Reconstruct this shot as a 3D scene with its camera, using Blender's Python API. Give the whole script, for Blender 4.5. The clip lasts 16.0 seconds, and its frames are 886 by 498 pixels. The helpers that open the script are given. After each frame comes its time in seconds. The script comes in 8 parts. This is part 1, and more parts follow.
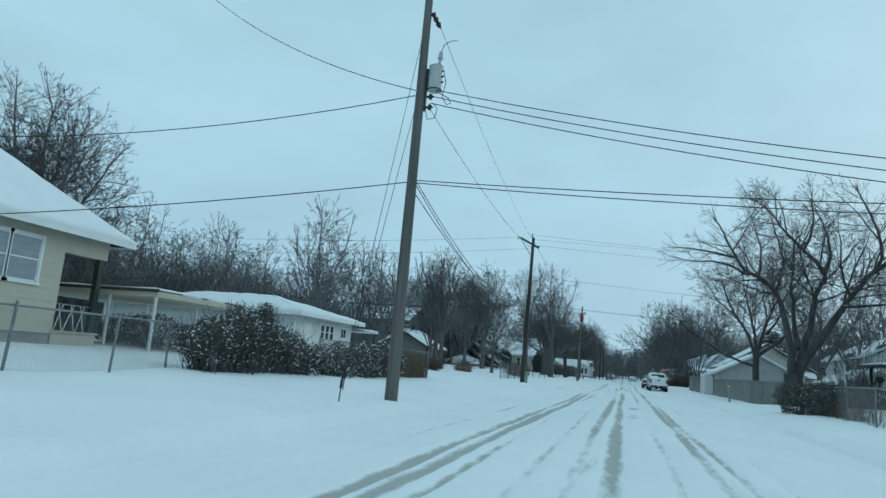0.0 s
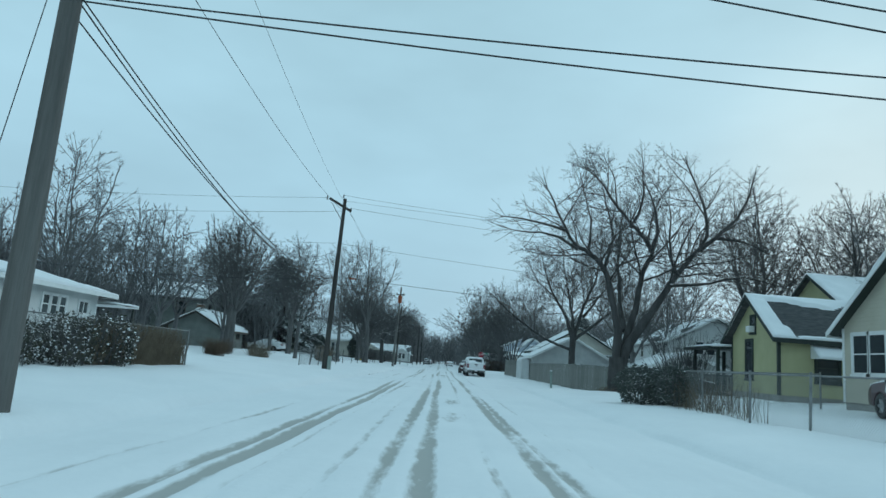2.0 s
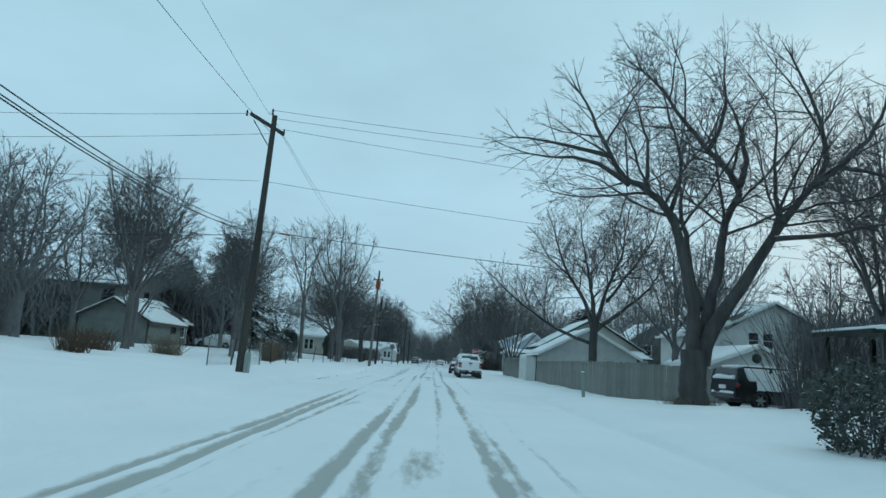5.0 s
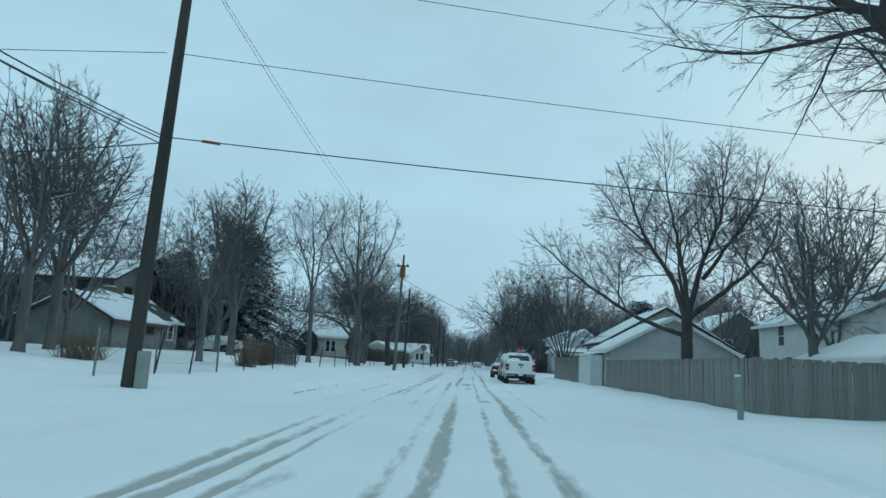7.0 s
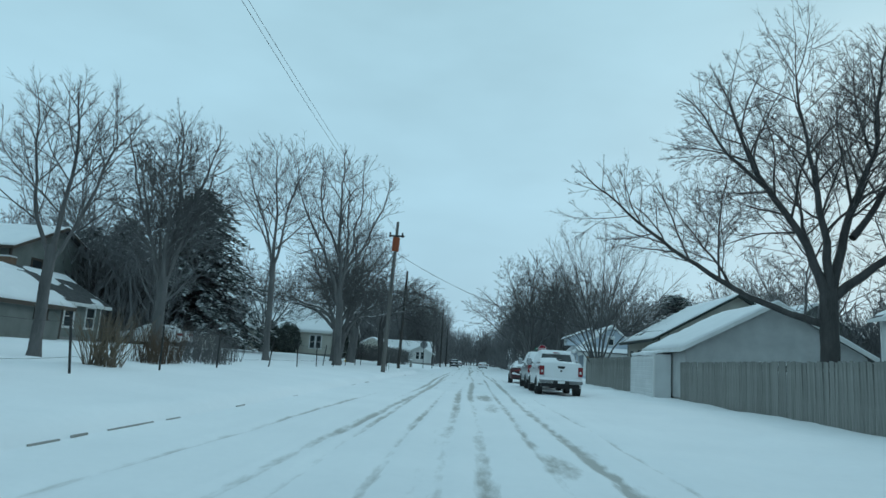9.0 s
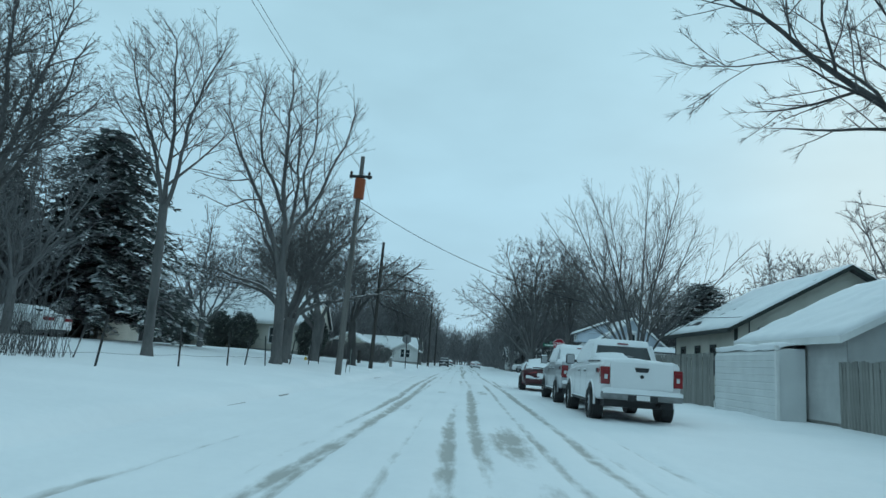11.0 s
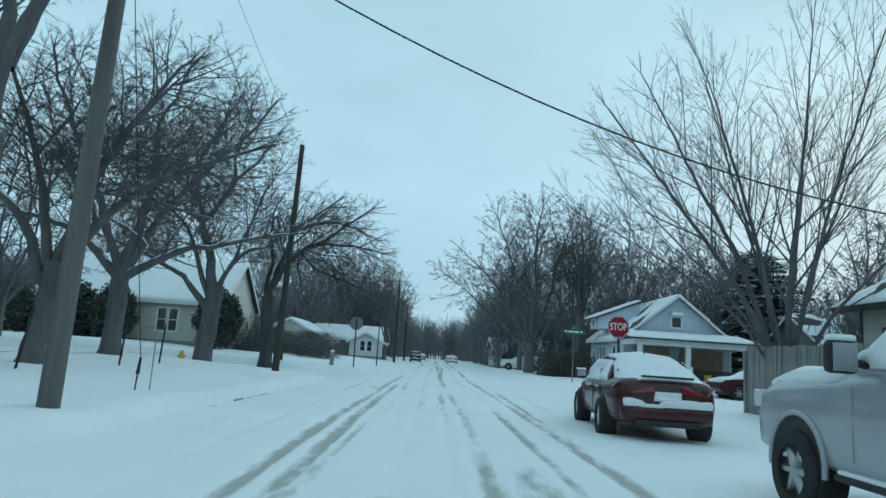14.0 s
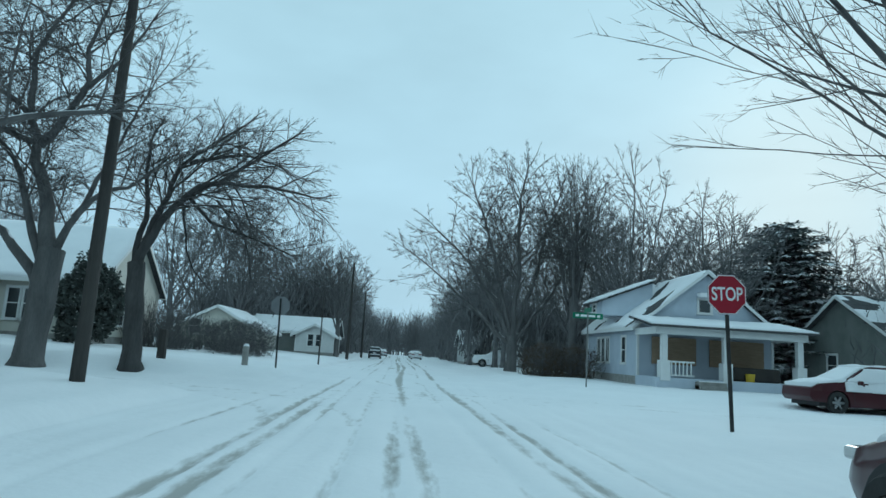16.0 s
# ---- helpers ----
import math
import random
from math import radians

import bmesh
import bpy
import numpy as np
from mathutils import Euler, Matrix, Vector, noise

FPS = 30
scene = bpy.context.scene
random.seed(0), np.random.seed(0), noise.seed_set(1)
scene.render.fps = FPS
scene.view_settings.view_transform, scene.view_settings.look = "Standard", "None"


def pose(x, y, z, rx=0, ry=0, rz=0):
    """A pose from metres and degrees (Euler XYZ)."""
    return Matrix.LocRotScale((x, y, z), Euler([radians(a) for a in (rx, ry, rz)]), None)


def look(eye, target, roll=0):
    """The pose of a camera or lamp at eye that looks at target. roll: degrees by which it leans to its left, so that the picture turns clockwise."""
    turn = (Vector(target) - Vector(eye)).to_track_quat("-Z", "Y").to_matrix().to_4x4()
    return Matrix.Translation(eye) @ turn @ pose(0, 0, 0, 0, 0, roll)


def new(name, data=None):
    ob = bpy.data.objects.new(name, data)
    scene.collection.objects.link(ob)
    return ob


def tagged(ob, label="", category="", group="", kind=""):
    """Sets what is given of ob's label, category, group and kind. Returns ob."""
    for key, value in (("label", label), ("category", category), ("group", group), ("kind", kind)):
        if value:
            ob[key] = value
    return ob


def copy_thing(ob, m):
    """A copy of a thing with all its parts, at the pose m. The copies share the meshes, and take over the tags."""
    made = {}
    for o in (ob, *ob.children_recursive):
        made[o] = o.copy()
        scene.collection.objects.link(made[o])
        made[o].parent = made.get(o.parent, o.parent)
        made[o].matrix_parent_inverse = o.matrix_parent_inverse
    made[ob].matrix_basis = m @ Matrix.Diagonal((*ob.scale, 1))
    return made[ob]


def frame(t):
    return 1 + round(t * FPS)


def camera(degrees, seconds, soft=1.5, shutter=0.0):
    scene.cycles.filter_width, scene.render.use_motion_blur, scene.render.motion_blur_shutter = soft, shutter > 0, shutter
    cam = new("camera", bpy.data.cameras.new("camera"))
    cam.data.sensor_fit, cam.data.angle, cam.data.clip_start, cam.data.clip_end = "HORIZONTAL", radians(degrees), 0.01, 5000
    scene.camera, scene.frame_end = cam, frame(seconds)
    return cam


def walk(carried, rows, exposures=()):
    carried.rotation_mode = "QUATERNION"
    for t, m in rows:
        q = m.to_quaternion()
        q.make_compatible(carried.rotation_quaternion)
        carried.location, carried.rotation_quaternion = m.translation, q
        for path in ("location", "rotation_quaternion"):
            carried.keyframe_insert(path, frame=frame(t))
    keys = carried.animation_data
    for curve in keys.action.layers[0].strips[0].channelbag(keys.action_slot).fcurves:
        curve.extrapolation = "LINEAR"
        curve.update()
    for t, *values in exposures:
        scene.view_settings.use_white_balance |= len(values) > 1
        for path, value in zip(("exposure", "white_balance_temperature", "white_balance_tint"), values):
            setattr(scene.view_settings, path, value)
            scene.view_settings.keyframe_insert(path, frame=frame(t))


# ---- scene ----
cam = camera(67.6, 16.0, soft=1.5)
PATH = [
    (0, (0.225, -27.794, 1.299), (-0.314, -25.898, 1.633), 4.7),
    (0.5, (0.121, -25.974, 1.292), (-0.193, -24.027, 1.627), 4.5),
    (1, (0.072, -24.104, 1.298), (-0.092, -22.139, 1.633), 4.5),
    (1.5, (0.131, -22.236, 1.273), (0.06, -20.266, 1.608), 4.4),
    (2, (0.199, -20.268, 1.277), (0.18, -18.297, 1.611), 4.4),
    (2.5, (0.323, -18.283, 1.277), (0.333, -16.312, 1.612), 4.4),
    (3, (0.453, -16.236, 1.269), (0.478, -14.264, 1.605), 4.5),
    (3.5, (0.609, -14.085, 1.262), (0.638, -12.113, 1.597), 4.4),
    (4, (0.739, -11.721, 1.27), (0.767, -9.749, 1.603), 4.3),
    (6.5, (0.673, 2.664, 1.206), (0.611, 4.635, 1.539), 3.2),
    (7, (0.527, 5.704, 1.185), (0.435, 7.674, 1.519), 3.0),
    (7.5, (0.328, 8.919, 1.171), (0.211, 10.888, 1.504), 3.4),
    (8, (0.173, 12.169, 1.159), (0.048, 14.137, 1.492), 3.5),
    (8.5, (0.036, 15.495, 1.165), (-0.08, 17.464, 1.498), 3.6),
    (9, (-0.066, 18.927, 1.162), (-0.17, 20.896, 1.495), 3.7),
    (11.5, (-0.413, 35.768, 1.111), (-0.483, 37.739, 1.442), 4.1),
    (12, (-0.503, 39.061, 1.163), (-0.563, 41.033, 1.491), 4.2),
    (12.5, (-0.581, 42.461, 1.213), (-0.628, 44.434, 1.536), 4.2),
    (13, (-0.626, 45.82, 1.23), (-0.658, 47.794, 1.55), 4.1),
    (13.5, (-0.627, 49.142, 1.23), (-0.642, 51.116, 1.549), 3.9),
    (14, (-0.581, 52.301, 1.207), (-0.577, 54.275, 1.526), 3.8),
    (14.5, (-0.545, 55.257, 1.239), (-0.518, 57.232, 1.555), 3.5),
    (15, (-0.475, 58.166, 1.261), (-0.422, 60.14, 1.577), 3.3),
    (15.5, (-0.373, 60.937, 1.256), (-0.293, 62.911, 1.57), 3.4),
    (16, (-0.319, 63.682, 1.197), (-0.205, 65.654, 1.51), 3.4),
]
walk(cam, [(t, look(eye, aim, roll)) for t, eye, aim, roll in PATH], exposures=((0.0, 0.0), (9.0, 0.02), (14.0, 0.12), (16.0, 0.13)))

# ---- world and light ----
world = bpy.data.worlds.new("overcast_sky")
scene.world = world
world.use_nodes = True
wn, wl = world.node_tree.nodes, world.node_tree.links
wn.clear()
SUN_AZ, SUN_EL = radians(33), radians(17)
w_out = wn.new("ShaderNodeOutputWorld")
w_bg = wn.new("ShaderNodeBackground")
w_sky = wn.new("ShaderNodeTexSky")
w_sky.sky_type, w_sky.sun_disc = "NISHITA", False
w_sky.sun_elevation, w_sky.sun_rotation = SUN_EL, SUN_AZ
w_sky.air_density, w_sky.dust_density = 1.0, 3.0
w_tc = wn.new("ShaderNodeTexCoord")
w_sep = wn.new("ShaderNodeSeparateXYZ")
wl.new(w_tc.outputs["Generated"], w_sep.inputs[0])
# cloud deck: paler low down, greyer overhead, thin in places
w_grad = wn.new("ShaderNodeValToRGB")
w_grad.color_ramp.elements[0].position, w_grad.color_ramp.elements[0].color = 0.0, (0.372, 0.605, 0.745, 1)
w_grad.color_ramp.elements[1].position, w_grad.color_ramp.elements[1].color = 0.55, (0.383, 0.625, 0.735, 1)
wl.new(w_sep.outputs["Z"], w_grad.inputs["Fac"])
w_map = wn.new("ShaderNodeMapping")
w_map.inputs["Scale"].default_value = (1.0, 1.0, 2.6)
wl.new(w_tc.outputs["Generated"], w_map.inputs["Vector"])
w_noise = wn.new("ShaderNodeTexNoise")
w_noise.inputs["Scale"].default_value, w_noise.inputs["Detail"].default_value = 2.6, 4.0
w_noise.inputs["Roughness"].default_value = 0.5
wl.new(w_map.outputs[0], w_noise.inputs["Vector"])
w_nr = wn.new("ShaderNodeMapRange")
w_nr.inputs["From Min"].default_value, w_nr.inputs["From Max"].default_value = 0.3, 0.7
w_nr.inputs["To Min"].default_value, w_nr.inputs["To Max"].default_value = 0.93, 1.1
wl.new(w_noise.outputs["Fac"], w_nr.inputs["Value"])
w_mul = wn.new("ShaderNodeMixRGB")
w_mul.blend_type, w_mul.inputs["Fac"].default_value = "MULTIPLY", 1.0
wl.new(w_grad.outputs["Color"], w_mul.inputs["Color1"])
wl.new(w_nr.outputs[0], w_mul.inputs["Color2"])
# the sun behind the cloud
w_dot = wn.new("ShaderNodeVectorMath")
w_dot.operation = "DOT_PRODUCT"
w_dot.inputs[1].default_value = (math.sin(SUN_AZ) * math.cos(SUN_EL), math.cos(SUN_AZ) * math.cos(SUN_EL), math.sin(SUN_EL))
wl.new(w_tc.outputs["Generated"], w_dot.inputs[0])
w_halo = wn.new("ShaderNodeMapRange")
w_halo.interpolation_type = "SMOOTHSTEP"
w_halo.inputs["From Min"].default_value, w_halo.inputs["From Max"].default_value = 0.978, 1.0
w_halo.inputs["To Min"].default_value, w_halo.inputs["To Max"].default_value = 0.0, 0.14
wl.new(w_dot.outputs["Value"], w_halo.inputs["Value"])
w_hm = wn.new("ShaderNodeMath")
w_hm.operation = "MULTIPLY"
wl.new(w_halo.outputs[0], w_hm.inputs[0])
wl.new(w_noise.outputs["Fac"], w_hm.inputs[1])
w_glow = wn.new("ShaderNodeMixRGB")
w_glow.blend_type = "MIX"
w_glow.inputs["Color2"].default_value = (0.80, 0.92, 0.86, 1)
wl.new(w_hm.outputs[0], w_glow.inputs["Fac"])
wl.new(w_mul.outputs["Color"], w_glow.inputs["Color1"])
w_scale = wn.new("ShaderNodeMixRGB")
w_scale.blend_type, w_scale.inputs["Fac"].default_value = "ADD", 1.0
w_dim = wn.new("ShaderNodeMixRGB")
w_dim.blend_type, w_dim.inputs["Fac"].default_value = "MULTIPLY", 1.0
w_dim.inputs["Color2"].default_value = (0.003, 0.003, 0.003, 1)
wl.new(w_sky.outputs["Color"], w_dim.inputs["Color1"])
wl.new(w_glow.outputs["Color"], w_scale.inputs["Color1"])
wl.new(w_dim.outputs["Color"], w_scale.inputs["Color2"])
wl.new(w_scale.outputs["Color"], w_bg.inputs["Color"])
w_bg.inputs["Strength"].default_value = 1.0
wl.new(w_bg.outputs[0], w_out.inputs["Surface"])

sun_data = bpy.data.lights.new("sun", "SUN")
sun_data.energy, sun_data.angle, sun_data.color = 0.5, radians(25), (0.86, 0.97, 1.0)
sun = new("sun", sun_data)
sun.matrix_world = look((0, 0, 0), (-math.sin(SUN_AZ), -math.cos(SUN_AZ), -math.tan(SUN_EL)))
sun.location = (60, 90, 60)


# ---- materials ----
def mat(name, c1, c2, scale=3.0, rough=0.8, bump=0.25, bscale=30.0, metal=0.0, spec=0.3, snow=None,
        stretch=(1, 1, 1), rand=0.0, coat=0.0):
    """Two-scale noise colour, fine relief, and where wanted snow lying on what faces up."""
    m = bpy.data.materials.new(name)
    m.use_nodes = True
    n, l = m.node_tree.nodes, m.node_tree.links
    b = n["Principled BSDF"]
    tc = n.new("ShaderNodeTexCoord")
    mp = n.new("ShaderNodeMapping")
    mp.inputs["Scale"].default_value = stretch
    l.new(tc.outputs["Object"], mp.inputs["Vector"])
    n1 = n.new("ShaderNodeTexNoise")
    n1.inputs["Scale"].default_value, n1.inputs["Detail"].default_value = scale, 5
    n2 = n.new("ShaderNodeTexNoise")
    n2.inputs["Scale"].default_value, n2.inputs["Detail"].default_value = bscale, 3
    l.new(mp.outputs[0], n1.inputs["Vector"])
    l.new(mp.outputs[0], n2.inputs["Vector"])
    ad = n.new("ShaderNodeMath")
    ad.operation = "MULTIPLY_ADD"
    ad.inputs[1].default_value = 0.35
    l.new(n2.outputs["Fac"], ad.inputs[0])
    l.new(n1.outputs["Fac"], ad.inputs[2])
    last = ad.outputs[0]
    if rand:
        oi = n.new("ShaderNodeObjectInfo")
        ra = n.new("ShaderNodeMath")
        ra.operation = "MULTIPLY_ADD"
        ra.inputs[1].default_value = rand
        l.new(oi.outputs["Random"], ra.inputs[0])
        l.new(last, ra.inputs[2])
        sb = n.new("ShaderNodeMath")
        sb.operation = "SUBTRACT"
        sb.inputs[1].default_value = rand / 2
        l.new(ra.outputs[0], sb.inputs[0])
        last = sb.outputs[0]
    mr = n.new("ShaderNodeMapRange")
    mr.inputs["From Min"].default_value, mr.inputs["From Max"].default_value = 0.42, 0.95
    l.new(last, mr.inputs["Value"])
    mx = n.new("ShaderNodeMixRGB")
    mx.inputs["Color1"].default_value, mx.inputs["Color2"].default_value = (*c1, 1), (*c2, 1)
    l.new(mr.outputs[0], mx.inputs["Fac"])
    col = mx.outputs["Color"]
    if snow is not None:
        ge = n.new("ShaderNodeNewGeometry")
        se = n.new("ShaderNodeSeparateXYZ")
        l.new(ge.outputs["Normal"], se.inputs[0])
        sm = n.new("ShaderNodeMath")
        sm.operation = "MULTIPLY_ADD"
        sm.inputs[1].default_value = 1.3
        l.new(n1.outputs["Fac"], sm.inputs[0])
        l.new(se.outputs["Z"], sm.inputs[2])
        sr = n.new("ShaderNodeMapRange")
        sr.inputs["From Min"].default_value, sr.inputs["From Max"].default_value = snow, snow + 0.12
        l.new(sm.outputs[0], sr.inputs["Value"])
        ms = n.new("ShaderNodeMixRGB")
        ms.inputs["Color2"].default_value = (0.84, 0.86, 0.88, 1)
        l.new(sr.outputs[0], ms.inputs["Fac"])
        l.new(col, ms.inputs["Color1"])
        col = ms.outputs["Color"]
    l.new(col, b.inputs["Base Color"])
    b.inputs["Roughness"].default_value, b.inputs["Metallic"].default_value = rough, metal
    b.inputs["Specular IOR Level"].default_value = spec
    b.inputs["Coat Weight"].default_value = coat
    if bump:
        bp = n.new("ShaderNodeBump")
        bp.inputs["Strength"].default_value, bp.inputs["Distance"].default_value = bump, 0.02
        l.new(n2.outputs["Fac"], bp.inputs["Height"])
        l.new(bp.outputs[0], b.inputs["Normal"])
    return m


def ground_mat():
    """Snow, with grey-brown slush where tyres have pressed it down."""
    m = mat("snow_ground", (0.80, 0.82, 0.84), (0.87, 0.885, 0.90), 0.35, 0.75, 0.5, 6.0, spec=0.2)
    n, l = m.node_tree.nodes, m.node_tree.links
    b = n["Principled BSDF"]
    src = b.inputs["Base Color"].links[0].from_socket
    at = n.new("ShaderNodeAttribute")
    at.attribute_name = "slush"
    tc = n.new("ShaderNodeTexCoord")
    mp = n.new("ShaderNodeMapping")
    mp.inputs["Scale"].default_value = (2.4, 0.5, 1)
    l.new(tc.outputs["Object"], mp.inputs["Vector"])
    nz = n.new("ShaderNodeTexNoise")
    nz.inputs["Scale"].default_value, nz.inputs["Detail"].default_value = 2.6, 8
    nz.inputs["Roughness"].default_value = 0.62
    l.new(mp.outputs[0], nz.inputs["Vector"])
    mu = n.new("ShaderNodeMath")
    mu.operation = "MULTIPLY"
    l.new(at.outputs["Fac"], mu.inputs[0])
    l.new(nz.outputs["Fac"], mu.inputs[1])
    mr = n.new("ShaderNodeMapRange")
    mr.inputs["From Min"].default_value, mr.inputs["From Max"].default_value = 0.21, 0.40
    mr.inputs["To Max"].default_value = 0.72
    l.new(mu.outputs[0], mr.inputs["Value"])
    mx = n.new("ShaderNodeMixRGB")
    mx.inputs["Color2"].default_value = (0.27, 0.26, 0.225, 1)
    l.new(mr.outputs[0], mx.inputs["Fac"])
    l.new(src, mx.inputs["Color1"])
    l.new(mx.outputs["Color"], b.inputs["Base Color"])
    return m


